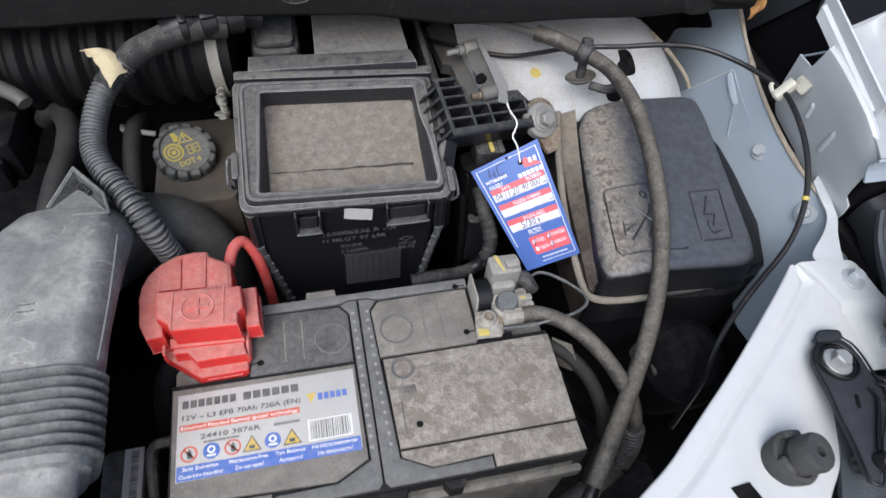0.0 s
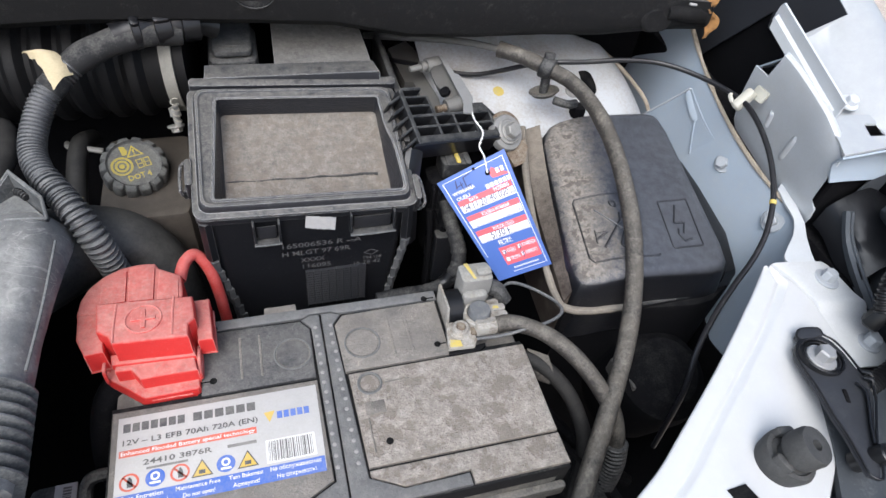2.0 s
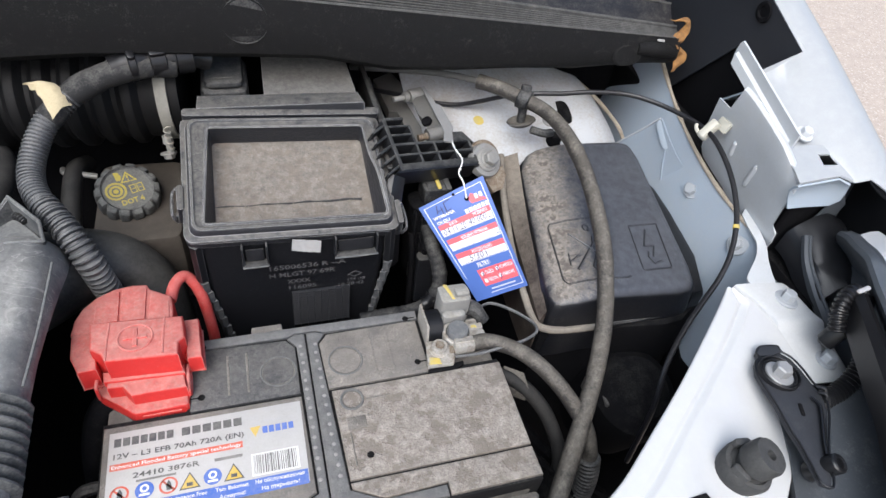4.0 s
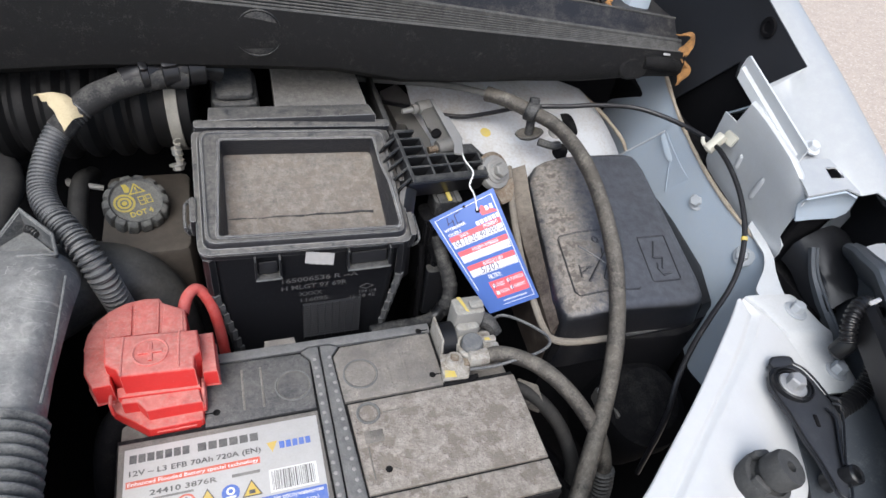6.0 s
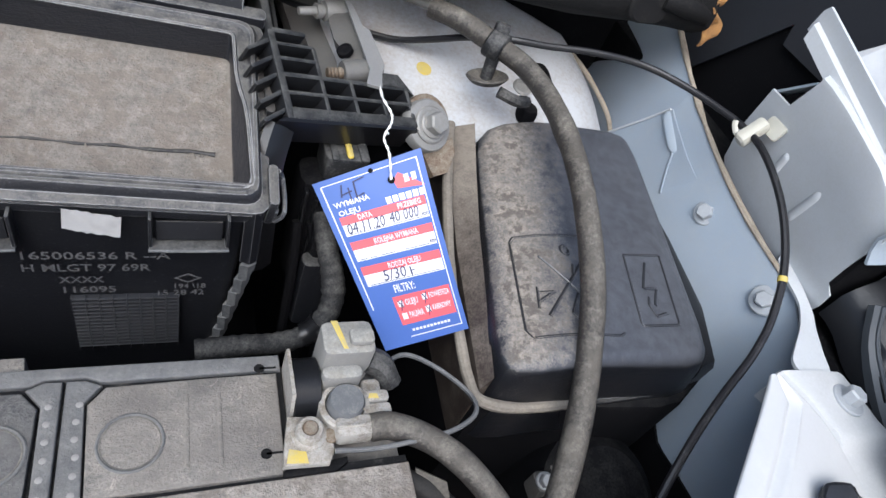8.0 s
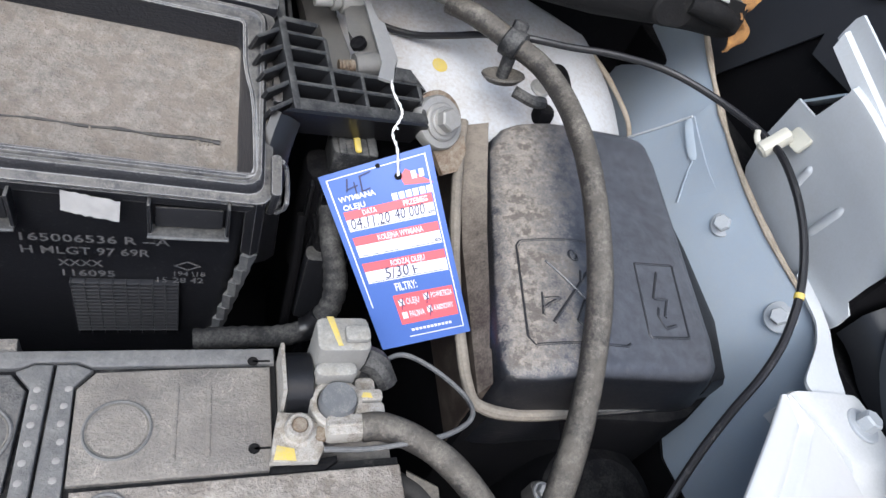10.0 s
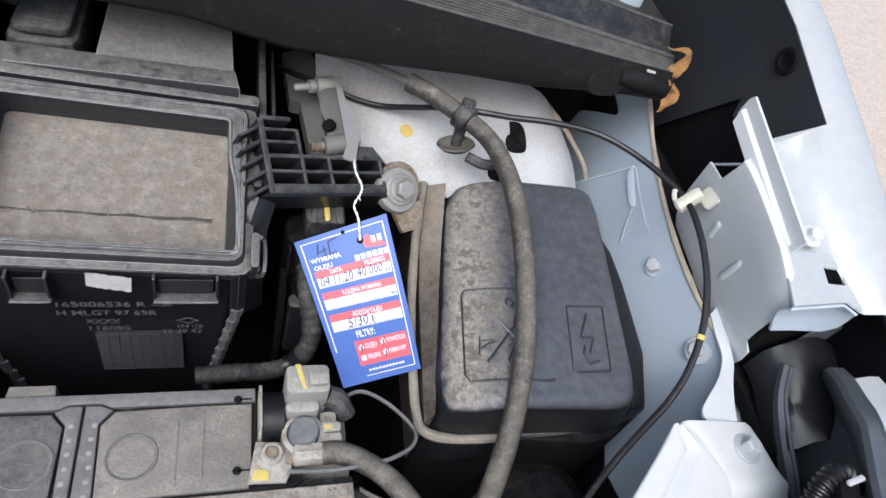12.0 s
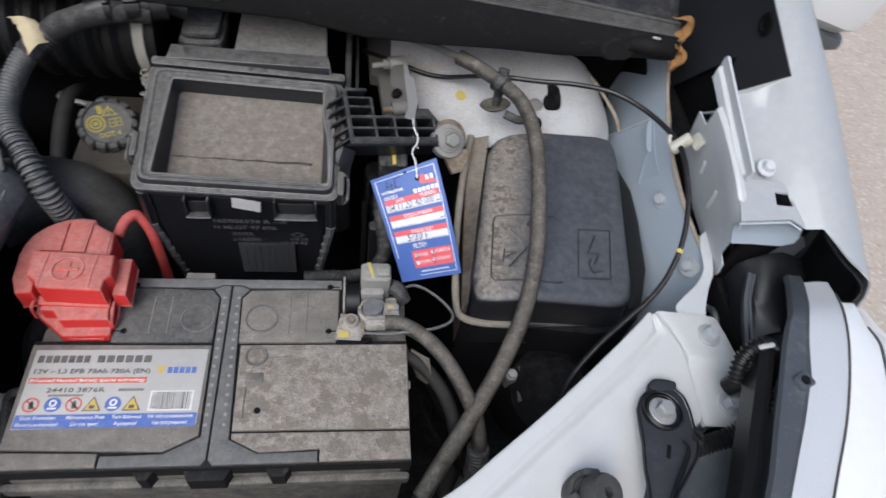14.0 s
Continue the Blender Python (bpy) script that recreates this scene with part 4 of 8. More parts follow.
# cowl across the back
cowl = thing("cowl_panel", (0.0, 0.26, 0.95), "worn black cowl trim with a weathered grey rubber seal", "cowl")
CX = [-0.95, -0.6, -0.3, -0.2, -0.14, -0.08, -0.02, 0.04, 0.1, 0.16, 0.22, 0.28, 0.33, 0.36, 0.385]
low = lambda x: 0.988 - 0.022 / (1 + math.exp(-(x - 0.06) / 0.03)) + 0.0015 * math.sin(x * 40)
seam_z = lambda x: 1.0290 - 0.1075 * max(x, -0.3)
lip_z = lambda x: 1.0497 - 0.1365 * max(x, -0.3)
edge_z = lambda x: 1.0678 - 0.1488 * max(x, -0.3)
bm = B()
grid_sheet(bm, [[(x, 0.262, low(x) - 0.004), (x, 0.236, low(x)), (x, 0.229, low(x) + 0.006), (x, 0.2275, low(x) + 0.35 * (seam_z(x) - low(x))), (x, 0.228, low(x) + 0.7 * (seam_z(x) - low(x))), (x, 0.232, seam_z(x) + 0.003)] for x in CX], 0.004)
part("foam_face", bm, cowl_rubber, cowl)
bm = B()
tube(bm, [(x, 0.2315, seam_z(x) + 0.0022) for x in CX], 0.0024, 10, 2)
part("seal_bead", bm, seal_rubber, cowl)
for k in range(7):
    bm = B()
    f = (k + 1) / 8
    tube(bm, [(x, 0.2325 + 0.0095 * f, seam_z(x) + 0.003 + (lip_z(x) - seam_z(x) - 0.003) * f) for x in CX], 0.0009, 8, 2)
    part("seal_rib", bm, seal_rubber, cowl)
bm = B()
tube(bm, [(x, 0.242, lip_z(x)) for x in CX], 0.0021, 10, 2)
part("seal_bead", bm, seal_rubber, cowl)
bm = B()
grid_sheet(bm, [[(x, 0.2345, seam_z(x) + 0.002), (x, 0.2435, lip_z(x) - 0.001), (x, 0.249, lip_z(x) + 0.002), (x, 0.254, (lip_z(x) + edge_z(x)) / 2 - 0.002), (x, 0.262, edge_z(x)), (x, 0.285, edge_z(x) - 0.001), (x, 0.40, edge_z(x) + 0.004), (x, 0.62, edge_z(x) + 0.06)] for x in CX], -0.004)
part("tray", bm, tray_black, cowl)
bm = B()
tube(bm, [(x, 0.2625, edge_z(x) + 0.0006) for x in CX], 0.0013, 8, 2)
part("tray_edge", bm, seal_rubber, cowl)
bm = B()
gx0, gx1, gy0, gy1 = -0.25, 0.300, 0.268, 0.40
zg = lambda x: edge_z(x) + 0.006
for i in range(76):
    x = gx0 + (gx1 - gx0) * i / 75
    box(bm, x - 0.0011, x + 0.0011, gy0, gy1, zg(x) - 0.005, zg(x), 0.0003)
for j in range(18):
    y = gy0 + (gy1 - gy0) * j / 17
    tube(bm, [(gx0, y, zg(gx0) - 0.001), (gx1, y, zg(gx1) - 0.001)], 0.0012, 6, 1)
part("air_grille", bm, black_plastic, cowl, "black plastic air intake grille", weld=False)
bm = B()
disc(bm, (-0.019, 0.2262, 1.0165), (0, -1, 0.12), 0.0165, 0.0012, 0.0006)
lathe(bm, [(0.0165, 0.0), (0.0175, 0.0016), (0.0185, 0.0)], axis((-0.019, 0.2262, 1.0165), (0, -1, 0.12)), 28)
part("plug", bm, black_plastic, cowl, "round moulded plug")
bm = B()
lathe(bm, [(0.0005, 0.004), (0.0120, 0.004), (0.0135, 0.0025), (0.0138, 0.0)], axis((0.3283, 0.2262, 0.9785), (0.1, -1, 0.25)), 28, lambda a: 1 + 0.25 * math.cos(2 * a))
part("end_disc", bm, cowl_rubber, cowl, "oval black end plug")
bm = B()
tube(bm, [(0.338, 0.226, 0.985), (0.352, 0.224, 0.985), (0.366, 0.224, 0.983), (0.378, 0.226, 0.979)], lambda t: 0.0075 - 0.002 * abs(2 * t - 1), 12, 5)
part("end_knob", bm, cowl_rubber, cowl)
bm = B()
box(bm, -0.004, 0.004, -0.0012, 0.0012, -0.001, 0.001, 0.0005, pose(0.3585, 0.2225, 0.9940, 0, 8, 0))
part("bare_tip", bm, sticker_white, cowl, "small bare bright tip")
bm = B()
curl = [(0.376, 0.236, 1.007), (0.3865, 0.232, 1.0085), (0.3870, 0.231, 0.9990), (0.3830, 0.230, 0.9900), (0.3850, 0.228, 0.9830), (0.3925, 0.228, 0.9760), (0.3900, 0.226, 0.9660), (0.3880, 0.226, 0.9600)]
rows = []
for i, p in enumerate(spline(curl, 5)):
    w = 0.0042 + 0.0022 * noise.noise(p * 120 + V(9, 0, 0))
    a = 0.7 * noise.noise(p * 70) + 0.6 * math.sin(i * 0.42)
    dx, dy = math.cos(a), math.sin(a)
    rows.append([p + V(dx * w * s, dy * w * s - 0.0016 * (1 - s * s), 0.0018 * noise.noise(p * 240 + V(s * 3, 0, 0))) for s in (-1, -0.5, 0, 0.5, 1)])
grid_sheet(bm, rows, 0.0012)
part("torn_foam_end", bm, foam, cowl, "torn orange foam end", weld=False)
bm = B()
for (x, y, z, r) in ((0.309, 0.270, 1.012, 0.003), (0.3115, 0.275, 1.014, 0.0026), (0.311, 0.279, 1.016, 0.0034), (0.3105, 0.284, 1.0175, 0.0026), (0.310, 0.289, 1.019, 0.003), (0.309, 0.295, 1.0205, 0.0026), (0.308, 0.300, 1.022, 0.0034), (0.307, 0.306, 1.0235, 0.0026), (0.306, 0.312, 1.025, 0.003)):
    bmesh.ops.create_icosphere(bm, subdivisions=3, radius=r, matrix=Matrix.Translation((x, y, z + 0.008)))
for v in bm.verts:
    v.co += 0.004 * Vector((noise.noise(v.co * 150), noise.noise(v.co * 150 + V(5, 0, 0)), noise.noise(v.co * 150 + V(0, 5, 0))))
part("torn_foam_strip", bm, foam, cowl, "torn orange foam strip", weld=False)
bm = B()
box(bm, 0.336, 0.364, 0.276, 0.40, 0.985, 1.030, 0.004)
part("end_cap", bm, blue_grey, cowl, "pale blue painted end bracket")

# front upper panel
front = thing("front_crossmember", (0.2, -0.15, 0.85), "glossy white front upper panel with bolts and a rubber stop", "car body")
PN = lambda x, y: 0.911 - 0.096 * (x - 0.32) + 0.1265 * (y + 0.013)
edge_l = [(0.319, -0.0115), (0.300, -0.0285), (0.279, -0.046), (0.257, -0.064), (0.235, -0.0816), (0.216, -0.096), (0.197, -0.110), (0.180, -0.1225), (0.1626, -0.135), (0.133, -0.152), (0.05, -0.2), (-0.1, -0.26)]
edge_r = [(0.325, -0.0125), (0.341, -0.038), (0.344, -0.070), (0.343, -0.0935), (0.320, -0.104), (0.306, -0.119), (0.295, -0.137), (0.279, -0.155), (0.262, -0.172), (0.238, -0.20), (0.17, -0.28), (0.0, -0.40)]
bm = B()
rows = []
for a, b in zip(spline([(*p, 0) for p in edge_l], 3), spline([(*p, 0) for p in edge_r], 3)):
    n = (b - a).length
    row = [(a[0] + 0.002, a[1] - 0.002, PN(a[0], a[1]) - 0.006), (a[0] + 0.0004, a[1] - 0.0004, PN(a[0], a[1]) - 0.003)]
    cols = [(0.0, -0.0016), (0.0005, -0.0007), (0.0014, -0.0002), (0.003, 0.0), (0.006, 0.0002), (0.0125, 0.0004), (0.0142, 0.0002), (0.0160, -0.0014), (0.0178, -0.0024), (0.0196, -0.0021), (0.0222, -0.0004), (0.025, 0.0004)]
    cols = [(d * min(1, n / 0.03), dz) for d, dz in cols]
    last = cols[-1][0]
    cols += [(last + (n - last) * f, dz) for f, dz in (*((k / 32, 0) for k in range(1, 29)), (0.94, 0.0), (0.985, -0.0002), (0.997, -0.0012), (1.0, -0.003), (1.0, -0.02))]
    for d, dz in cols:
        x, y = a[0] + (b[0] - a[0]) * d / n, a[1] + (b[1] - a[1]) * d / n
        dish = -0.0022 / (1 + math.exp((min((V(x, y) - V(0.243, -0.146)).length, (V(x, y) - V(0.268, -0.122)).length + 0.004, (V(x, y) - V(0.296, -0.098)).length + 0.008) - 0.031) / 0.0030))
        row.append((x, y, PN(x, y) + dz + dish))
    rows.append(row)
grid_sheet(bm, rows, -0.0015)
part("panel_skin", bm, white_paint, front)
bm = B()
poly_flat(bm, [(0.1985, -0.1525), (0.2125, -0.1515), (0.2195, -0.1665), (0.2055, -0.169)], lambda x, y: V(x, y, PN(x, y) + 0.0004))
part("square_slot", bm, deep_black, front, "square black slot")
plate = thing("corner_reinforcement", (0.37, -0.05, 0.89), "corner reinforcement plate in slightly shaded white paint, with two bolts", "car body")
rows = []
for y, x0, x1 in ((-0.0105, 0.326, 0.3770), (-0.0125, 0.3275, 0.3795), (-0.023, 0.3350, 0.3832), (-0.038, 0.3410, 0.3870), (-0.0440, 0.3430, 0.3888), (-0.0468, 0.3428, 0.3908), (-0.0490, 0.3428, 0.3916), (-0.0520, 0.3430, 0.3914), (-0.0560, 0.3432, 0.3908), (-0.072, 0.3438, 0.3892), (-0.088, 0.3445, 0.3875), (-0.0925, 0.3450, 0.3850), (-0.0955, 0.3460, 0.3800)):
    drop = 0.0 if y > -0.040 else (0.0012 * math.sin(math.pi * min(1, (-0.040 - y) / 0.0136)) - 0.0042 * min(1.0, max(0.0, (-0.0455 - y) / 0.0075)) ** 1.5)
    rows.append([(x0 + (x1 - x0) * f, y - 0.002 * f, PN(x0 + (x1 - x0) * f, y) + drop + dz) for f, dz in ((0, -0.0030), (0.03, 0.0006), (0.08, 0.0014), (0.2, 0.0016), (0.45, 0.0016), (0.75, 0.0012), (0.94, 0.0004), (0.985, -0.0008), (1, -0.004))])
bm = B()
grid_sheet(bm, rows, -0.002)
part("plate", bm, plate_paint_shaded, plate)
bolt(plate, (0.3660, -0.0285, PN(0.366, -0.0285) + 0.0012), (0.12, 0.0, 1), 0.0054, 0.007, bolt_grey, 1.75)
bolt(plate, (0.3700, -0.0800, PN(0.370, -0.08) - 0.0030), (0.12, 0.0, 1), 0.0056, 0.007, bolt_grey, 1.5)

# rubber stop
stop = thing("rubber_stop", (0.232, -0.146, 0.905), "grey-black rubber hood stop with a slotted collar", "stop")
d = V(0.30, -0.16, 0.9)
bm = B()
lathe(bm, [(0.0150, -0.006), (0.0160, 0), (0.0165, 0.004), (0.0152, 0.007), (0.0128, 0.0075), (0.0118, 0.006), (0.001, 0.006)], axis((0.2410, -0.1465, 0.8995), (0.1, -0.1, 1)), 28, lambda a: 1 + 0.03 * math.cos(3 * a))
part("collar", bm, stop_rubber, stop)
bm = B()
lathe(bm, [(0.0078, 0.0), (0.0078, 0.006), (0.0112, 0.0065), (0.0117, 0.009), (0.0117, 0.0180), (0.0106, 0.0205), (0.0034, 0.0205), (0.0030, 0.0145), (0.0005, 0.0145)], axis((0.2400, -0.1470, 0.9035), d), 28)
part("buffer", bm, stop_rubber, stop)
for a in (40, 160, 280):
    bm = B()
    m = axis((0.2410, -0.1465, 0.9055), (0.1, -0.1, 1)) @ pose(0, 0, 0, 0, 0, a)
    box(bm, 0.0095, 0.0145, -0.006, 0.006, -0.002, 0.006, 0.0012, m)
    part("lug", bm, stop_rubber, stop)

# black lamp bracket arm
arm = thing("lamp_bracket", (0.30, -0.1, 0.91), "black plastic headlamp bracket bolted to the white panel", "bracket")
AZ = lambda x, y: 0.9165 - 0.09 * (y + 0.08)
outline = [(0.2990, -0.0735), (0.3057, -0.0691), (0.3190, -0.0712), (0.3186, -0.0765), (0.3226, -0.0827), (0.3235, -0.0928), (0.3225, -0.1034), (0.3220, -0.1149), (0.3168, -0.1259), (0.3040, -0.1400), (0.2930, -0.1520),
           (0.2850, -0.1640), (0.2775, -0.1725), (0.2724, -0.1687), (0.2745, -0.1584), (0.2777, -0.1439), (0.2790, -0.1323), (0.2831, -0.1142), (0.2847, -0.1012), (0.2867, -0.0900), (0.2922, -0.0815), (0.2985, -0.0775)]
bm = B()
slab(bm, outline, -0.004, -0.0015, 0.0008)
for v in bm.verts:
    v.co.z += AZ(v.co.x, v.co.y)
part("web", bm, arm_grey, arm)
bm = B()
pts = [V(x, y, AZ(x, y)) for x, y in outline]
tube(bm, pts + pts[:2], 0.0008, 8, 3)
part("rim", bm, arm_black, arm)
bm = B()
slab(bm, [(0.2990, -0.0735), (0.3057, -0.0691), (0.3190, -0.0712), (0.3182, -0.0770), (0.3090, -0.0782), (0.3003, -0.0769)], -0.003, 0.0006, 0.0006)
for v in bm.verts:
    v.co.z += AZ(v.co.x, v.co.y)
part("end_tab", bm, arm_grey, arm)
for r, h in ((0.0142, 0.0022), (0.0122, 0.0014)):
    bm = B()
    lathe(bm, [(r, -0.003), (r, h), (r - 0.0006, h + 0.0004), (r - 0.0012, h), (r - 0.0012, -0.003)], axis((0.3035, -0.0930, 0.9172), (0.05, 0.06, 1)), 36)
    part("boss_ring", bm, arm_black, arm)
bolt(arm, (0.3035, -0.0930, 0.9165), (0.1, 0.02, 1), 0.0060, 0.0075, bolt_zinc, 1.65, label="zinc flanged bolt")
bm = B()
lathe(bm, [(0.0060, -0.018), (0.0060, 0.004), (0.0052, 0.005), (0.0034, 0.005), (0.0030, 0.0), (0.0005, 0.0)], axis((0.2885, -0.1605, 0.9240), (0.25, -0.25, 1)), 22)
lathe(bm, [(0.0030, 0.0046), (0.0042, 0.0052), (0.0046, 0.0046)], axis((0.2885, -0.1605, 0.9240), (0.25, -0.25, 1)), 22)
part("end_eye", bm, arm_black, arm, weld=False)
bm = B()
tube(bm, [V(x, y, AZ(x, y) + 0.001) for x, y in ((0.3109, -0.1150), (0.3122, -0.1215), (0.3069, -0.1301), (0.2960, -0.1440), (0.2890, -0.1540))], 0.0010, 8, 4, flat=1.6)
part("inner_wall", bm, arm_black, arm)
bm = B()
box(bm, -0.0014, 0.0014, -0.0048, 0.0048, -0.0005, 0.0006, 0.0005, pose(0.2990, -0.1215, AZ(0.299, -0.1215) - 0.0013, 0, 0, -22))
part("slot", bm, deep_black, arm, "dark slot")
for (x, y), (p, q) in (((0.3215, -0.1085), (0.3245, -0.1165)), ((0.3190, -0.1130), (0.3215, -0.1200))):
    bm = B()
    tube(bm, [V(x, y, AZ(x, y) + 0.001), V((x + p) / 2 + 0.001, (y + q) / 2, AZ(x, y) + 0.003), V(p, q, AZ(p, q) - 0.002)], 0.0013, 8, 4)
    part("loom_hook", bm, arm_black, arm)

stop.location += V(0.003, 0.003, 0.006)
arm.location += V(0.003, 0.0015, -0.0035)

# headlamp
lamp = thing("headlamp", (0.36, -0.15, 0.6), "grey headlamp housing with a hatched strip and clear lens", "headlamp")
ST = [(0.006, 0.425, 0.438, 0.452, 0.455, 0.940), (-0.006, 0.417, 0.431, 0.450, 0.455, 0.948), (-0.020, 0.409, 0.424, 0.446, 0.455, 0.953), (-0.030, 0.402, 0.418, 0.441, 0.476, 0.958), (-0.040, 0.396, 0.411, 0.436, 0.474, 0.962), (-0.052, 0.387, 0.404, 0.431, 0.477, 0.964), (-0.066, 0.378, 0.397, 0.425, 0.489, 0.965), (-0.090, 0.365, 0.387, 0.413, 0.4855, 0.966), (-0.12, 0.349, 0.369, 0.396, 0.4775, 0.966), (-0.15, 0.334, 0.350, 0.376, 0.466, 0.965), (-0.205, 0.3005, 0.316, 0.339, 0.431, 0.962), (-0.28, 0.255, 0.265, 0.285, 0.375, 0.95), (-0.40, 0.17, 0.18, 0.2, 0.26, 0.92)]
bm = B()
grid_sheet(bm, [[(a + 0.026, y, z - 0.25), (a + 0.022, y, z - 0.03), (a + 0.001, y, z - 0.006), (a, y, z - 0.003), (a + 0.002, y, z), (b - 0.002, y, z - 0.002), (b, y, z - 0.001)] for y, a, b, c, e, z in ST], -0.002)
part("housing", bm, lamp_grey, lamp)
# Black strip between the housing and the rear cover.
bm = B()
grid_sheet(bm, [[(a - 0.012, y, z - 0.03), (a - 0.011, y, z - 0.012), (a - 0.006, y, z - 0.008), (a - 0.0005, y, z - 0.010)] for y, a, b, c, e, z in ST[6:]], -0.002)
part("seal", bm, loom_black, lamp, "black strip along the housing edge")
bm = B()
grid_sheet(bm, [[(b, y, z - 0.001), ((b + c) / 2, y, z + 0.001), (c, y, z)] for y, a, b, c, e, z in ST[1:]], -0.002)
part("hatched_strip", bm, hatch, lamp, "finely hatched grey lens strip")
bm = B()
grid_sheet(bm, [[(c, y, z), (c + (e - c) * 0.35, y, z - 0.001), (c + (e - c) * 0.45, y, z - 0.005), (c + (e - c) * 0.8, y, z - 0.010), (e, y, z - 0.022), (e + 0.03, y, z - 0.07), (e + 0.05, y, z - 0.2)] for y, a, b, c, e, z in ST[3:]], -0.003)
part("lens", bm, lamp_clear, lamp, "clear white lens")
bm = B()
tube(bm, [(c + (e - c) * 0.42, y, z - 0.0030) for y, a, b, c, e, z in ST[5:]], 0.0010, 6, 3)
part("lens_joint", bm, lamp_grey, lamp, "grey joint line along the lens")
bm = B()
tube(bm, [(c + 0.0004, y, z + 0.0004) for y, a, b, c, e, z in ST[2:]], 0.0008, 6, 3)
part("strip_edge", bm, seal_rubber, lamp)
bm = B()
box(bm, -0.006, 0.006, -0.005, 0.005, -0.003, 0.0025, 0.001, pose(0.3790, -0.094, 0.9655, 0, 0, 25))
tab = part("tab", bm, lamp_grey, lamp)
bm = B()
lathe(bm, [(0.0032, 0), (0.0032, 0.0006)], axis((0.3790, -0.094, 0.9678), (0, 0, 1)), 16)
part("hole", bm, deep_black, tab, "dark hole")
bm = B()
grid_sheet(bm, [[(0.302, -0.106, 0.893), (0.340, -0.106, 0.898), (0.372, -0.106, 0.899)], [(0.288, -0.14, 0.893), (0.325, -0.14, 0.898), (0.356, -0.14, 0.899)], [(0.255, -0.2, 0.888), (0.295, -0.2, 0.893), (0.327, -0.2, 0.894)], [(0.2, -0.3, 0.87), (0.235, -0.3, 0.878), (0.255, -0.3, 0.88)]], 0.006)
part("rear_cover", bm, lamp_grey, lamp)
# Black box put in to give the recess its shade by colour.
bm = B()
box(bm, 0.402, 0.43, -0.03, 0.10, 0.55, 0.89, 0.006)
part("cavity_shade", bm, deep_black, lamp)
# ---- battery ----
ZB = 0.860
battery = thing("car_battery", (0.0, -0.03, 0.67), "dusty dark grey car battery with a silver label", "battery")
bm = B()
box(bm, -0.135, 0.136, -0.104, 0.048, 0.67, 0.8455, 0.003, None, 0.006)
part("case", bm, battery_case, battery)
bm = B()
outline = [(-0.137, -0.1035), (0.138, -0.1035), (0.138, -0.0065), (0.0865, -0.0065), (0.0865, 0.049), (-0.0865, 0.049), (-0.0865, -0.0065), (-0.137, -0.0065)]
slab(bm, outline, 0.8365, 0.8572, 0.0015)
part("lid", bm, battery_groove, battery)
for x0, x1 in ((-0.137, -0.087), (0.087, 0.138)):
    bm = B()
    slab(bm, [(x0, -0.006), (x1, -0.006), (x1, 0.049), (x0, 0.049)], 0.8365, 0.8475, 0.001)
    part("terminal_well", bm, battery_dusty, battery)


def panel(name, poly, top=ZB, bev=0.0008, mat=None, label=""):
    b = B()
    slab(b, poly, 0.8565, top, bev, None, 3)
    return part(name, b, mat or battery_dusty, battery, label)


panel("label_panel", [(-0.1345, -0.0885), (-0.0315, -0.0925), (-0.0095, -0.0815), (-0.0105, -0.0118), (-0.1355, -0.0112)])
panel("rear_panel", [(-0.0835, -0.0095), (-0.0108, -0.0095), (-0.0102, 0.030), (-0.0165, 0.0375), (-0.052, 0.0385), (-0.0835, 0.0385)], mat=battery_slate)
panel("rear_panel", [(0.0835, -0.0095), (0.0088, -0.0095), (0.0072, 0.030), (0.0135, 0.0375), (0.052, 0.0385), (0.0835, 0.0385)])
panel("cover", [(0.0105, -0.0118), (0.1375, -0.0112), (0.1372, -0.0795), (0.0122, -0.0788)], mat=battery_brown)
panel("front_strip", [(0.0122, -0.0806), (0.1372, -0.0812), (0.1375, -0.1018), (0.0735, -0.1018), (0.0735, -0.0930), (0.0315, -0.0945), (0.0125, -0.0845)], mat=battery_brown)
panel("rim", [(-0.0090, 0.0418), (-0.0024, 0.0415), (-0.0024, -0.0985), (-0.0055, -0.1022), (-0.071, -0.1022), (-0.071, -0.0945), (-0.0310, -0.0938), (-0.0081, -0.0826), (-0.0092, 0.0308), (-0.0153, 0.0386)], mat=battery_rim)
panel("rim", [(0.0058, 0.0415), (-0.0012, 0.0415), (-0.0012, -0.0985), (0.002, -0.1022), (0.0722, -0.1022), (0.0722, -0.0945), (0.0310, -0.0952), (0.0111, -0.0848), (0.0062, 0.0308), (0.0123, 0.0386)], mat=battery_rim)
panel("front_strip", [(-0.135, -0.0905), (-0.0725, -0.0925), (-0.0725, -0.1018), (-0.1355, -0.1018)])
panel("back_rail", [(-0.0855, 0.0402), (-0.0145, 0.0402), (-0.0092, 0.0428), (0.0062, 0.0428), (0.0115, 0.0402), (0.0855, 0.0402), (0.0855, 0.0482), (-0.0855, 0.0482)], mat=battery_rim)
bm = B()
slab(bm, [(-0.041, 0.0485), (-0.017, 0.0485), (-0.018, 0.0565), (-0.04, 0.0565)], 0.845, 0.8565, 0.001)
part("back_tab", bm, battery_dusty, battery)
for x0, x1, y1 in ((-0.050, -0.036, -0.1065), (0.037, 0.054, -0.1065), (-0.018, 0.014, -0.1080)):
    bm = B()
    slab(bm, [(x0 + 0.004, y1 - 0.003), (x1 - 0.004, y1 - 0.003), (x1, -0.1033), (x0, -0.1033)], 0.836, 0.8535, 0.001)
    part("front_catch", bm, battery_groove, battery)
bm = B()
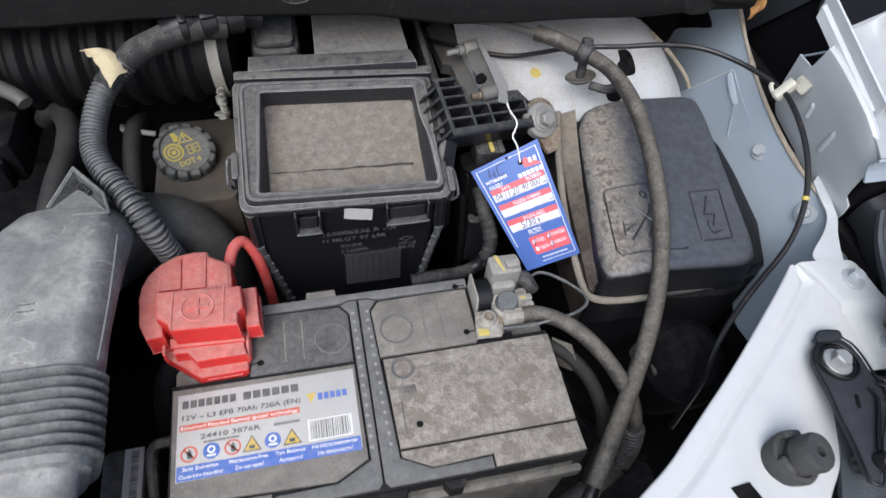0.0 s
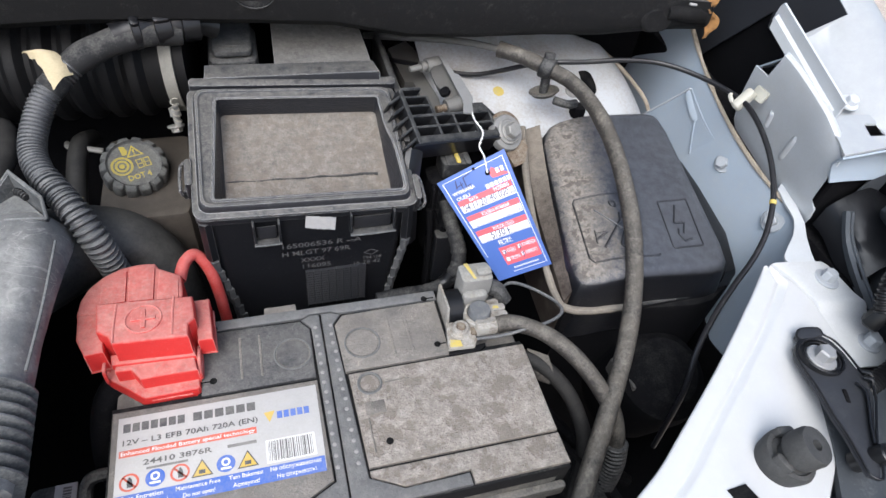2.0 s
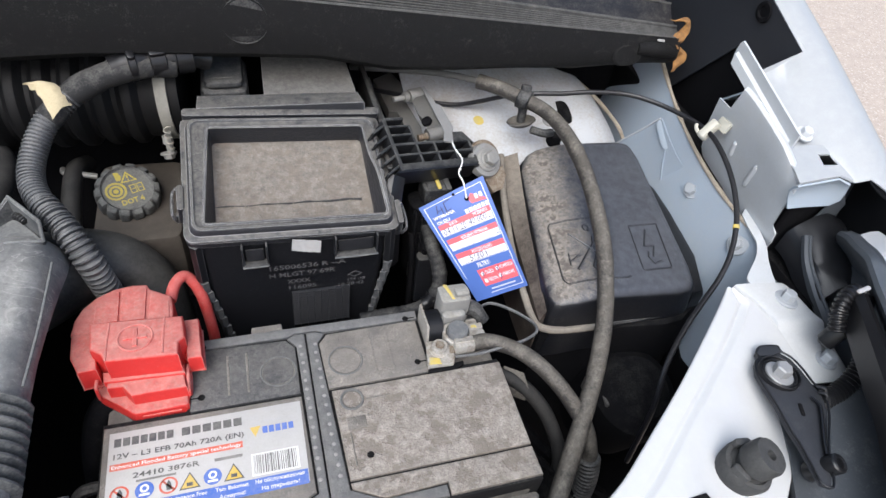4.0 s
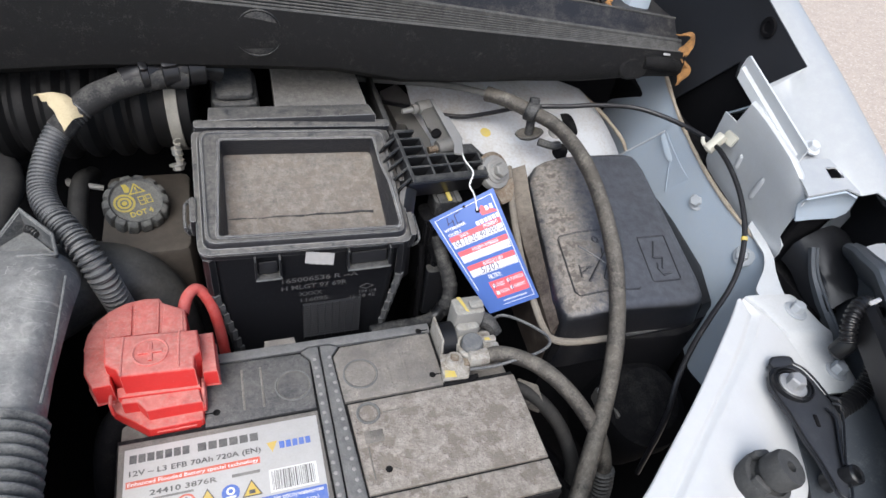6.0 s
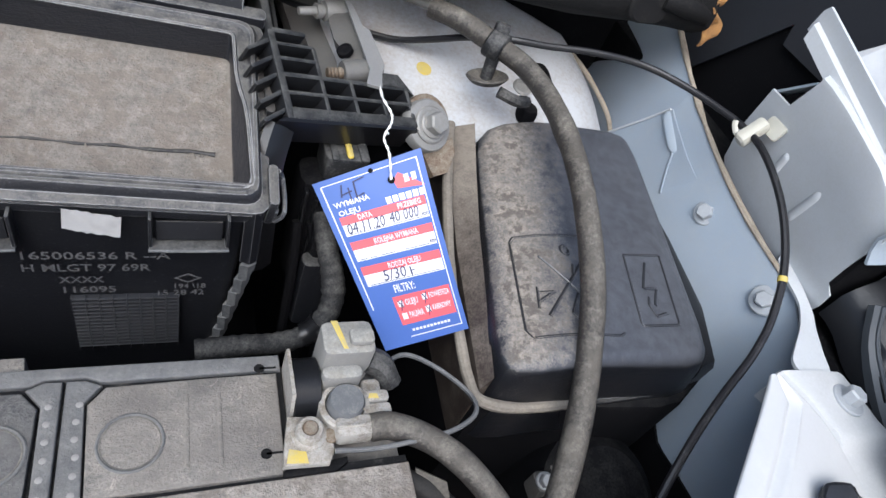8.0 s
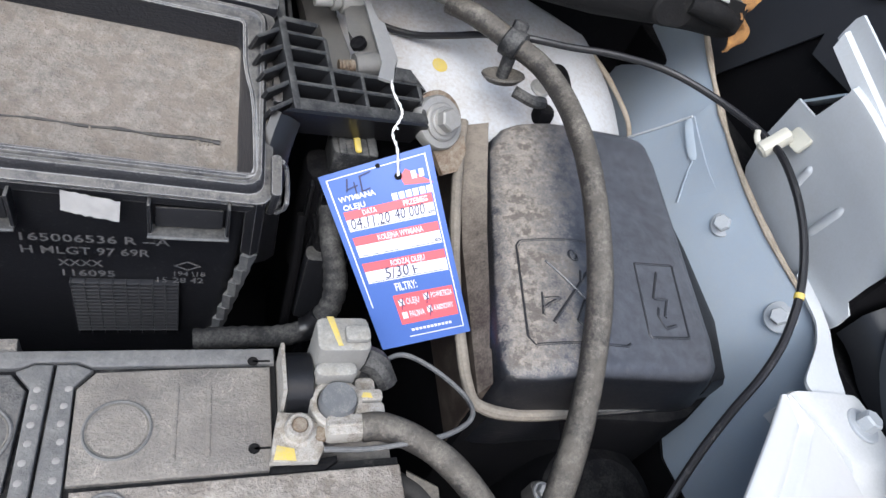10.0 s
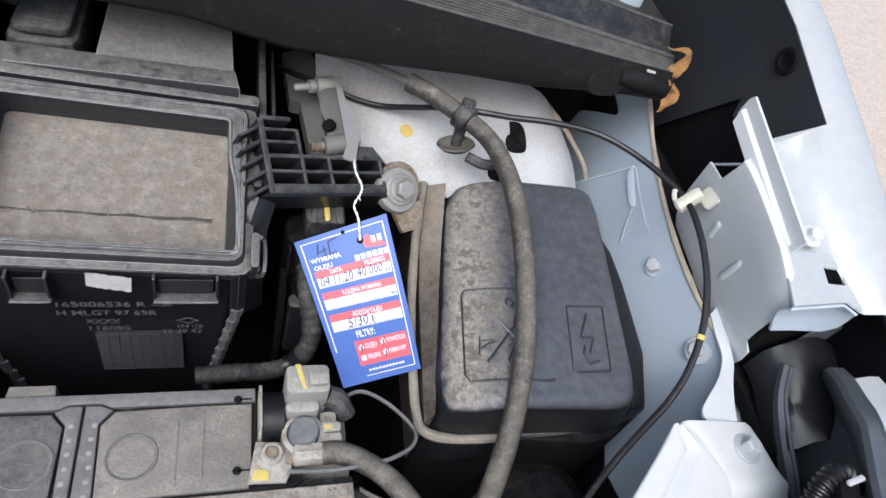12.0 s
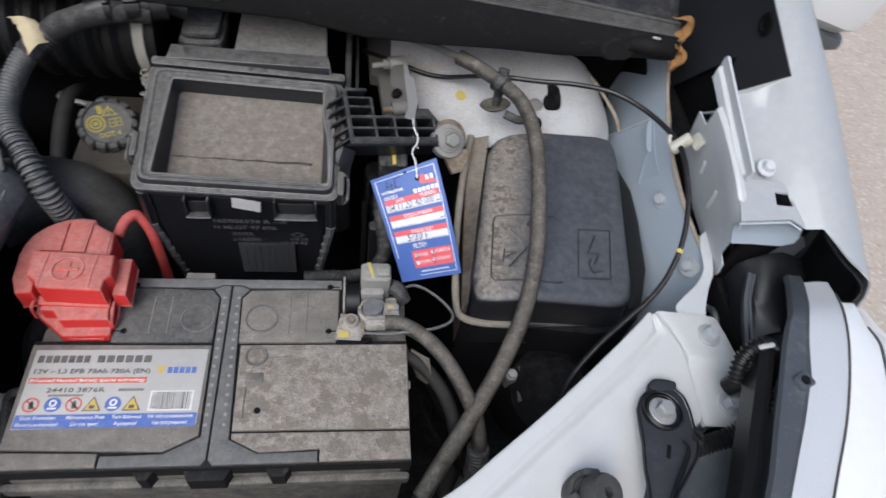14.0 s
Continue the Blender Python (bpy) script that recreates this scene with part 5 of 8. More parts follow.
disc(bm, (0.1375, -0.0425, 0.8515), (1, 0, 0), 0.0032, 0.0022, 0.0006, 14)
part("side_stud", bm, cream_plastic, battery, "small pale side stud")
bm = B()
box(bm, -0.137, 0.138, -0.1095, -0.1038, 0.826, 0.838, 0.0015)
part("case_rib", bm, battery_case, battery)
for x, y in ((-0.076, 0.0), (0.076, 0.0), (0.076, 0.0412), (-0.0745, 0.0412)):
    bm = B()
    zt = ZB + 0.0003
    dot_flat(bm, x, y, 0.0024, lambda a, b: V(a, b, zt))
    patch(bm, min(x, x * 1.1), max(x, x * 1.1), y - 0.0005, y + 0.0005, lambda a, b: V(a, b, zt))
    part("vent_hole", bm, deep_black, battery, "small dark vent hole", weld=False)
bm = B()
dot_flat(bm, 0.028, -0.0645, 0.0024, lambda a, b: V(a, b, ZB + 0.0003))
part("vent_hole", bm, deep_black, battery, "small dark vent hole")
for x in (-0.024, 0.024):
    bm = B()
    lathe(bm, [(0.0128, 0), (0.0128, 0.0006), (0.0122, 0.0009), (0.0116, 0.0006), (0.0116, 0)], axis((x, 0.0115, ZB - 0.0001), (0, 0, 1)), 32)
    part("plug_ring", bm, battery_rim, battery)
    # Dark ring painted for the shade of the plug's groove.
    bm = B()
    lathe(bm, [(0.0114, 0), (0.0114, 0.0004), (0.0108, 0.0004), (0.0108, 0)], axis((x, 0.0115, ZB - 0.0001), (0, 0, 1)), 32)
    part("plug_groove", bm, battery_case, battery)
for x in (-0.058, -0.045, 0.045, 0.058):
    bm = B()
    box(bm, x - 0.0009, x + 0.0009, -0.002, 0.031, ZB - 0.0004, ZB + 0.0005, 0.0003)
    part("rib", bm, battery_dusty, battery)
bm = B()
lathe(bm, [(0.0085, 0), (0.0085, 0.0008), (0.0078, 0.0011), (0.007, 0.0008), (0.007, 0)], axis((0.023, -0.0215, ZB - 0.0001), (0, 0, 1)), 28)
part("plug_ring", bm, battery_rim, battery)
bm = B()
lathe(bm, [(0.0069, 0), (0.0069, 0.0004), (0.0062, 0.0004), (0.0062, 0)], axis((0.023, -0.0215, ZB - 0.0001), (0, 0, 1)), 28)
part("plug_groove", bm, battery_case, battery)
bm = B()
for x0, x1, y0, y1 in ((0.017, 0.03, -0.044, -0.0352), (0.0175, 0.0185, -0.07, -0.046), (0.033, 0.05, -0.023, -0.0222)):
    box(bm, x0, x1, y0, y1, ZB - 0.0006, ZB + 0.0007, 0.0003)
part("moulded_mark", bm, battery_dusty, battery, weld=False)

# dusted mould beads along the rims
random.seed(31)
for x0_, x1_, y0_, y1_, n in ((-0.0060, -0.0062, 0.034, -0.078, 15), (0.0040, 0.0062, 0.034, -0.078, 15)):
    for i in range(n):
        f = (i + 0.5) / n
        bm = B()
        lathe(bm, [(0.0016, 0.0), (0.0012, 0.0002), (0.0005, 0.0003)], axis((x0_ + (x1_ - x0_) * f + random.uniform(-0.0004, 0.0004), y0_ + (y1_ - y0_) * f, ZB - 0.0001), (0, 0, 1)), 8)
        part("bead", bm, dust_bead, battery)

# battery label
lab = thing("battery_label", (-0.072, -0.045, ZB), "silver battery label with red and blue stripes", "label")
bm = B()
slab(bm, [(-0.1315, -0.0752), (-0.0125, -0.0735), (-0.0122, -0.0155), (-0.1315, -0.0160)], ZB - 0.0002, ZB + 0.0004, 0.0001)
part("backing", bm, label_grey, lab)
on = lambda x, y: V(x, y, ZB + 0.0006)
on2 = lambda x, y: V(x, y, ZB + 0.0008)
bm = B()
patch(bm, -0.1300, -0.0515, -0.0422, -0.0378, on)
part("red_stripe", bm, ink_red, lab)
bm = B()
patch(bm, -0.1310, -0.0130, -0.0750, -0.0652, on)
part("blue_stripe", bm, ink_blue, lab)
at = lambda x, y: (lambda a, b: on2(x + a, y + b))
for x0, x1, n in ((-0.1285, -0.0925, 7), (-0.0885, -0.0500, 6)):
    w = (x1 - x0) / n
    for i in range(n):
        bm = B()
        patch(bm, x0 + w * i, x0 + w * i + w * 0.8, -0.0262, -0.0205, on)
        part("brand_block", bm, ink_dark, lab)
bm = B()
letters(bm, "12V \u2013 L3 EFB 70Ah 720A (EN)", 0.0050, at(-0.1295, -0.0347), 0.00008, width=0.078)
letters(bm, "24410 3876R", 0.0048, at(-0.1165, -0.0490), 0.00008, width=0.0385)
part("rating_text", bm, ink_dark, lab)
for q in ((-0.1145, -0.0915, -0.0520, -0.0506), (-0.0690, -0.0520, -0.0485, -0.0465)):
    bm = B()
    patch(bm, *q, on)
    part("fine_print", bm, ink_grey, lab)
bm = B()
letters(bm, "Enhanced Flooded Battery special technology", 0.0034, at(-0.1292, -0.0411), 0.00004, width=0.0765)
part("stripe_text", bm, ink_white, lab)
bm = B()
for words, x, y, w in (("Sans Entretien", -0.1275, -0.0687, 0.0225), ("Ouverture Interdite!", -0.1295, -0.0735, 0.027), ("Maintenance Free", -0.0985, -0.0687, 0.0245), ("Do not open!", -0.0945, -0.0735, 0.0175),
                      ("Tam Bak\u0131ms\u0131z", -0.0690, -0.0687, 0.0195), ("A\u00e7may\u0131n\u0131z!", -0.0668, -0.0735, 0.0152), ("\u041d\u0435 \u043e\u0431\u0441\u043b\u0443\u0436\u0438\u0432\u0430\u0435\u043c\u0430\u044f", -0.0455, -0.0687, 0.030), ("\u041d\u0435 \u043e\u0442\u043a\u0440\u044b\u0432\u0430\u0442\u044c!", -0.0420, -0.0735, 0.023)):
    letters(bm, words, 0.0036, at(x, y), 0.00005, width=w)
part("warning_text", bm, ink_white, lab)
bm = B()
random.seed(4)
x = -0.0455
while x < -0.0185:
    w = random.choice((0.0003, 0.0005, 0.0008))
    patch(bm, x, x + w, -0.0625, -0.0495, on2)
    x += w + random.choice((0.0003, 0.0005, 0.0007))
part("barcode", bm, ink_dark, lab, "black barcode", weld=False)
bm = B()
patch(bm, -0.0468, -0.0172, -0.0635, -0.0485, on)
part("barcode_ground", bm, ink_white, lab)
bm = B()
poly_flat(bm, [(-0.0465, -0.0295), (-0.0395, -0.0290), (-0.0432, -0.0365)], on)
part("brand_triangle", bm, ink_yellow, lab, "yellow triangle mark")
bm = B()
for i in range(5):
    patch(bm, -0.0385 + 0.0042 * i, -0.0353 + 0.0042 * i, -0.0350, -0.0300, on)
part("brand_blocks", bm, ink_blue, lab, "blue block mark")
for i, (x, kind_) in enumerate(((-0.1235, "red"), (-0.1095, "blue"), (-0.0960, "red"), (-0.0837, "yellow"), (-0.0703, "blue"), (-0.0577, "yellow"))):
    bm = B()
    if kind_ == "red":
        ring_flat(bm, x, -0.0580, 0.0042, 0.0054, on)
        poly_flat(bm, [(x - 0.0042, -0.0548), (x - 0.0034, -0.0540), (x + 0.0042, -0.0612), (x + 0.0034, -0.0620)], on)
        icon = part("pictogram", bm, ink_red, lab, "red prohibition pictogram", weld=False)
        bm = B()
        poly_flat(bm, [(x - 0.0010, -0.061), (x + 0.0022, -0.061), (x + 0.0014, -0.0565), (x, -0.0545), (x - 0.0014, -0.0575)], on)
        part("symbol", bm, ink_dark, icon)
    elif kind_ == "blue":
        dot_flat(bm, x, -0.0580, 0.0054, on)
        icon = part("pictogram", bm, ink_blue, lab, "blue round pictogram")
        bm = B()
        ring_flat(bm, x, -0.0570, 0.0014, 0.0026, on2)
        patch(bm, x - 0.003, x + 0.003, -0.0616, -0.0602, on2)
        part("symbol", bm, ink_white, icon, weld=False)
    else:
        poly_flat(bm, [(x - 0.0062, -0.0630), (x + 0.0062, -0.0630), (x, -0.0520)], on)
        icon = part("pictogram", bm, ink_dark, lab, "yellow and black warning triangle")
        bm = B()
        poly_flat(bm, [(x - 0.0050, -0.0623), (x + 0.0050, -0.0623), (x, -0.0534)], on2)
        yel = part("field", bm, ink_yellow, icon)
        bm = B()
        patch(bm, x - 0.0018, x + 0.0018, -0.0614, -0.0590, lambda a, b: V(a, b, ZB + 0.001))
        part("symbol", bm, ink_dark, icon)

# ---- red positive terminal cover ----
cover = thing("terminal_cover", (-0.112, 0.03, 0.85), "dusty red plastic cover over the positive battery terminal", "cover")
crown = [(-0.1405, 0.0485), (-0.0826, 0.0450), (-0.0812, 0.0265), (-0.0850, 0.0230), (-0.0850, 0.0130), (-0.1290, 0.0155), (-0.1318, 0.0215), (-0.1385, 0.0262)]
bm = B()
slab(bm, crown, 0.862, 0.8962, 0.0022, None, 4)
for v in bm.verts:
    if v.co.z < 0.87 and v.co.y < 0.02:
        v.co.y -= 0.0015
part("crown", bm, red_plastic, cover)
tier = [(-0.1325, 0.0200), (-0.0858, 0.0170), (-0.0830, 0.0010), (-0.1168, 0.0006), (-0.1224, 0.0085), (-0.1318, 0.0088)]
bm = B()
slab(bm, tier, 0.855, 0.8755, 0.0016, None, 3)
part("front_tier", bm, red_plastic, cover)
bm = B()
slab(bm, [(-0.1345, 0.0205), (-0.0845, 0.0180), (-0.0836, 0.0105), (-0.1335, 0.0125)], 0.872, 0.8776, 0.0012, None, 3)
part("ledge", bm, red_plastic, cover, "dust-lined ledge")
bm = B()
slab(bm, [(-0.1405, 0.0240), (-0.0845, 0.0200), (-0.0835, -0.0045), (-0.0850, -0.0058), (-0.1160, -0.0064), (-0.1185, -0.0050), (-0.1270, 0.0024), (-0.1400, 0.0130)], 0.8525, 0.8640, 0.0014, None, 3)
part("front_skirt", bm, red_plastic, cover)
bm = B()
box(bm, -0.1130, -0.0885, -0.0068, -0.0050, 0.8580, 0.8600, 0.0006)
part("front_lip", bm, red_plastic, cover)
wing_l = [(-0.1540, 0.0515), (-0.1395, 0.0505), (-0.1360, 0.0175), (-0.1470, 0.0165), (-0.1527, 0.0294)]
wing_r = [(-0.0840, 0.0500), (-0.0737, 0.0500), (-0.0720, 0.0165), (-0.0815, 0.0170)]
for poly, z0, z1 in ((wing_l, 0.866, 0.8862), (wing_r, 0.868, 0.8845)):
    bm = B()
    slab(bm, poly, z0, z1, 0.0016, None, 3)
    flap = part("side_wing", bm, red_plastic, cover)
    bm = B()
    tube(bm, [(x, y, z0 + 0.001) for x, y in poly + poly[:1]], 0.0010, 6, 1, smooth=False)
    part("flange", bm, red_plastic, flap)
hood_arc = [(-0.0900, 0.0440), (-0.0900, 0.0560), (-0.0912, 0.0720), (-0.1060, 0.0810), (-0.1085, 0.0858), (-0.1180, 0.0868), (-0.1300, 0.0848), (-0.1412, 0.0785), (-0.1490, 0.0700), (-0.1530, 0.0600), (-0.1542, 0.0480)]
bm = B()
slab(bm, hood_arc, 0.862, 0.8868, 0.0018, None, 3)
part("rear_hood", bm, red_plastic, cover)
for poly in ([(-0.1405, 0.0535), (-0.1252, 0.0535), (-0.1256, 0.0800), (-0.1300, 0.0815), (-0.1405, 0.0760)], [(-0.1236, 0.0530), (-0.1082, 0.0525), (-0.1080, 0.0800), (-0.1105, 0.0835), (-0.1240, 0.0825)]):
    bm = B()
    slab(bm, poly, 0.8860, 0.8884, 0.0008)
    part("raised_panel", bm, red_plastic, cover, "raised panel grey with dust")
bm = B()
slab(bm, [(-0.1062, 0.0500), (-0.0925, 0.0500), (-0.0930, 0.0700), (-0.1050, 0.0780)], 0.8860, 0.8878, 0.0006)
part("side_panel", bm, red_plastic, cover)
CR = axis((-0.1115, 0.0310, 0.8960), (0, 0.02, 1))
bm = B()
lathe(bm, [(0.0112, 0), (0.0112, 0.0008), (0.0106, 0.0012), (0.0100, 0.0008), (0.0100, 0)], CR, 36)
part("ring_mark", bm, red_plastic, cover)
bm = B()
slab(bm, [(x * 0.0072 / 3, y * 0.0072 / 3) for x, y in ((-3, -0.55), (-0.55, -0.55), (-0.55, -3), (0.55, -3), (0.55, -0.55), (3, -0.55), (3, 0.55), (0.55, 0.55), (0.55, 3), (-0.55, 3), (-0.55, 0.55), (-3, 0.55))], 0.0, 0.0013, 0.0004, CR)
part("plus_mark", bm, red_plastic, cover, "raised plus sign")
for x in (-0.1285, -0.0945):
    bm = B()
    tube(bm, [(x, 0.0155, 0.8964), (x, 0.03, 0.8964), (x + 0.0006, 0.0455, 0.8964)], 0.0007, 6, 2)
    part("mould_line", bm, red_plastic, cover)
for x, y in ((-0.1385, 0.0075), (-0.0825, 0.0)):
    bm = B()
    tube(bm, [(x, 0.0200, 0.8660), (x, 0.0195, 0.8730), (x, 0.0120, 0.8740), (x, y + 0.0030, 0.8700), (x, y + 0.0030, 0.8620), (x, 0.0150, 0.8610), (x, 0.0200, 0.8660)], 0.0012, 8, 4)
    part("hinge_clip", bm, red_plastic, cover, weld=False)
bm = B()
tube(bm, [(-0.095, 0.080, 0.872), (-0.091, 0.094, 0.875), (-0.084, 0.101, 0.874), (-0.077, 0.098, 0.862), (-0.073, 0.092, 0.842), (-0.071, 0.086, 0.80), (-0.071, 0.08, 0.7)], 0.0044, 12, 6)
whole("positive_cable", bm, red_rubber, "dusty red positive cable looping behind the battery", "cable")

# ---- negative terminal with current sensor ----
neg = thing("negative_terminal", (0.105, 0.01, 0.848), "dull metal negative battery clamp with a grey current sensor", "terminal")
bm = B()
lathe(bm, [(0.0085, 0.0), (0.0083, 0.026), (0.0075, 0.0275), (0.0005, 0.0275)], axis((0.1105, 0.0145, 0.847), (0, 0, 1)), 28)
part("post", bm, post_grey, neg, "dull lead battery post")
bm = B()
slab(bm, [(0.1215, 0.0165), (0.1265, 0.0160), (0.1260, 0.0185), (0.1225, 0.0188)], 0.8693, 0.8700, 0.0001)
part("paint_mark", bm, yellow_paint, neg, "yellow paint mark")
bm = B()
lathe(bm, [(0.0118, 0), (0.0118, 0.0125), (0.011, 0.0135), (0.0092, 0.0135), (0.0088, 0.012), (0.0088, 0)], axis((0.1105, 0.0145, 0.8565), (0, 0, 1)), 30)
box(bm, 0.1185, 0.1315, 0.0150, 0.0205, 0.857, 0.8698, 0.0008)
box(bm, 0.1185, 0.1315, 0.0082, 0.0140, 0.857, 0.8698, 0.0008)
box(bm, 0.1205, 0.1300, 0.0200, 0.0290, 0.852, 0.8650, 0.001)
part("clamp", bm, lead, neg)
bm = B()
slab(bm, [(0.0815, -0.0085), (0.101, -0.0095), (0.104, -0.004), (0.103, 0.006), (0.1, 0.012), (0.0855, 0.0135), (0.0835, 0.004)], 0.862, 0.8655, 0.0008)
part("plate", bm, lead, neg)
bm = B()
lathe(bm, [(0.0078, 0), (0.0078, 0.001), (0.0062, 0.0018), (0.0060, 0.0050), (0.0052, 0.006), (0.0036, 0.006), (0.0036, 0.004)], axis((0.0935, 0.0045, 0.8652), (0, 0, 1)), 18)
nut = part("nut", bm, lead, neg)
bm = B()
lathe(bm, [(0.0033, 0.002), (0.0033, 0.0064), (0.0028, 0.007)], axis((0.0935, 0.0045, 0.8652), (0, 0, 1)), 16)
part("stud", bm, rusty, nut, "browned stud end")
bm = B()
slab(bm, [(0.082, -0.0115), (0.104, -0.0115), (0.110, -0.008), (0.110, -0.0055), (0.082, -0.0085)], 0.8575, 0.8608, 0.0005)
part("foot", bm, deep_black, neg)
bm = B()
slab(bm, [(0.083, -0.0075), (0.092, -0.0085), (0.0915, -0.0035), (0.0845, -0.0015)], 0.8652, 0.8659, 0.0002)
part("paint_mark", bm, yellow_paint, neg, "yellow paint mark")
bm = B()
box(bm, 0.1045, 0.1215, -0.0015, 0.0080, 0.8625, 0.8725, 0.0012)
box(bm, 0.1045, 0.1215, 0.0022, 0.0034, 0.872, 0.8735, 0.0004)
part("crimp", bm, lead, neg)
bm = B()
box(bm, 0.1005, 0.1055, -0.001, 0.006, 0.863, 0.8665, 0.001)
part("lug", bm, rusty, neg, "rusted cable lug")
bm = B()
lathe(bm, [(0.0125, -0.0065), (0.0145, -0.0055), (0.0145, 0.0055), (0.0125, 0.0065)], axis((0.0945, 0.0285, 0.8605), (1, 0, 0)), 28)
part("sensor_coil", bm, liner_plastic, neg, "black curved sensor coil")
bm = B()
sheet(bm, [(0.0868, 0.0425, 0.852), (0.0868, 0.0425, 0.874), (0.0868, 0.018, 0.876), (0.0868, 0.013, 0.852)], (-1, 0, 0), 0.0016)
part("bus_bar", bm, lead, neg)
bm = B()
box(bm, 0.1005, 0.1245, 0.030, 0.0475, 0.856, 0.8875, 0.0015)
box(bm, 0.1005, 0.1195, 0.0235, 0.0305, 0.858, 0.8775, 0.0015)
part("connector", bm, sensor_grey, neg)
bm = B()
box(bm, 0.1125, 0.1238, 0.0335, 0.0415, 0.887, 0.8905, 0.001)
part("latch", bm, sensor_grey, neg)
bm = B()
slab(bm, [(0.1055, 0.0475), (0.1085, 0.0475), (0.1115, 0.0325), (0.1095, 0.0325)], 0.8872, 0.8879, 0.0002)
part("paint_mark", bm, yellow_paint, neg, "yellow paint mark")
bm = B()
tube(bm, [(0.124, 0.036, 0.871), (0.131, 0.034, 0.868), (0.137, 0.028, 0.86)], 0.0065, 10, 5, wav=0.2)
part("wire_boot", bm, black_plastic, neg)
bm = B()
tube(bm, [(0.132, 0.034, 0.868), (0.146, 0.040, 0.866), (0.162, 0.032, 0.864), (0.1745, 0.016, 0.865), (0.1725, 0.004, 0.869), (0.159, -0.004, 0.872), (0.143, -0.007, 0.873), (0.122, -0.007, 0.8685), (0.1035, -0.005, 0.8665)], 0.00125, 8, 6)
whole("sensor_wire", bm, harness_grey, "thin grey sensor wire looping beside the battery", "wire")
NEG = [(0.1205, 0.003, 0.868), (0.13, 0.002, 0.8695), (0.145, -0.006, 0.870), (0.159, -0.018, 0.868), (0.172, -0.034, 0.862), (0.183, -0.051, 0.852), (0.192, -0.066, 0.838), (0.196, -0.078, 0.82), (0.197, -0.085, 0.795)]
bm = B()
tube(bm, NEG, 0.0062, 14, 6, wav=0.05)
whole("negative_cable", bm, dirty_rubber, "dusty black negative battery cable", "cable")
bm = B()
tube(bm, [(0.196, -0.08, 0.815), (0.1975, -0.087, 0.79), (0.197, -0.09, 0.75), (0.19, -0.09, 0.68), (0.17, -0.08, 0.5)], 0.0088, 14, 6, rib=0.0012, pitch=0.004)
whole("corrugated_conduit", bm, black_plastic, "black corrugated conduit below the hose", "conduit")
bm = B()
tube(bm, [(0.125, -0.012, 0.852), (0.145, -0.02, 0.848), (0.162, -0.033, 0.838), (0.175, -0.05, 0.82), (0.182, -0.07, 0.79), (0.18, -0.09, 0.72)], 0.0058, 12, 6)
whole("second_cable", bm, dark_hose, "dusty black cable beneath the negative cable", "cable")
bm = B()
grid_sheet(bm, [[(0.142, -0.012, 0.854), (0.156, -0.020, 0.852)], [(0.143, -0.022, 0.846), (0.158, -0.03, 0.846)], [(0.148, -0.028, 0.836), (0.156, -0.034, 0.836)]], 0.002)
whole("cable_guard", bm, dirty_rubber, "dusty rubber cable guard flap", "guard")

# ---- air filter box ----
LN = V(0.047, -0.282, 0.958).normalized()
LX = (V(0.086, 0.203, 0.938) - V(-0.077, 0.203, 0.946)).normalized()
LY = LN.cross(LX)
LO = V(0.002, 0.150, 0.9265)
LM = Matrix((LX, LY, LN)).transposed().to_4x4()
LM.translation = LO


def lid_at(x, y, z=0.0):
    return LM @ V(x, y, z)


fbox = thing("air_filter_box", (0.0, 0.15, 0.75), "black air filter box with a dusty recessed lid", "filter box")
bm = B()
top = [lid_at(x, y, -0.006) for x, y in rrect(-0.0745, 0.0745, -0.053, 0.053, 0.008, 3)]
bot = [(x, y, 0.76) for x, y in rrect(-0.064, 0.060, 0.098, 0.200, 0.008, 3)]
loft(bm, [bot, top] + [[lid_at(x, y, z) for x, y in rrect(-0.0718, 0.0718, -0.0505, 0.0505, 0.006, 3)] for z in (-0.006, -0.03)])
part("body", bm, box_plastic, fbox)
# right edge of the tray's mouth: it swings outwards halfway
MOUTH = [(-0.06, 0.0713), (-0.012, 0.0693), (-0.0015, 0.0682), (0.009, 0.0655), (0.016, 0.0643), (0.06, 0.0626)]


def mouth_x(y):
    for (a, b), (c, d) in zip(MOUTH, MOUTH[1:]):
        if y <= c:
            return b + (d - b) * (y - a) / (c - a)
    return MOUTH[-1][1]


def lid_ring(x0, x1, y0, y1, r):
    """Rounded rectangle with extra points along its right side."""
    pts = [tuple(p[:2]) for p in rrect(x0, x1, y0, y1, r, 3)]
    out = []
    for p, q in zip(pts, pts[1:] + pts[:1]):
        out.append(p)
        if abs(p[0] - x1) < 1e-5 and abs(q[0] - x1) < 1e-5 and abs(p[1] - q[1]) > 0.05:
            ys = (0.03, 0.018, 0.012, 0.006, 0.0, -0.006, -0.014, -0.03)
            out += [(x1, y) for y in (ys if p[1] > q[1] else ys[::-1])]
    return out


def mouth_ring(d, r):
    """The tray's mouth, grown by d: narrower at the back."""
    out = []
    for x, y in lid_ring(-0.065, 0.071, -0.0445, 0.042, r):
        k = (y + 0.0445) / 0.0865
        x = x + 0.006 * k - d if x < 0 else x - 0.071 + mouth_x(y) + d
        out.append((x, y + (d if y > 0 else -d) * min(1, abs(y) / 0.035)))
    return out


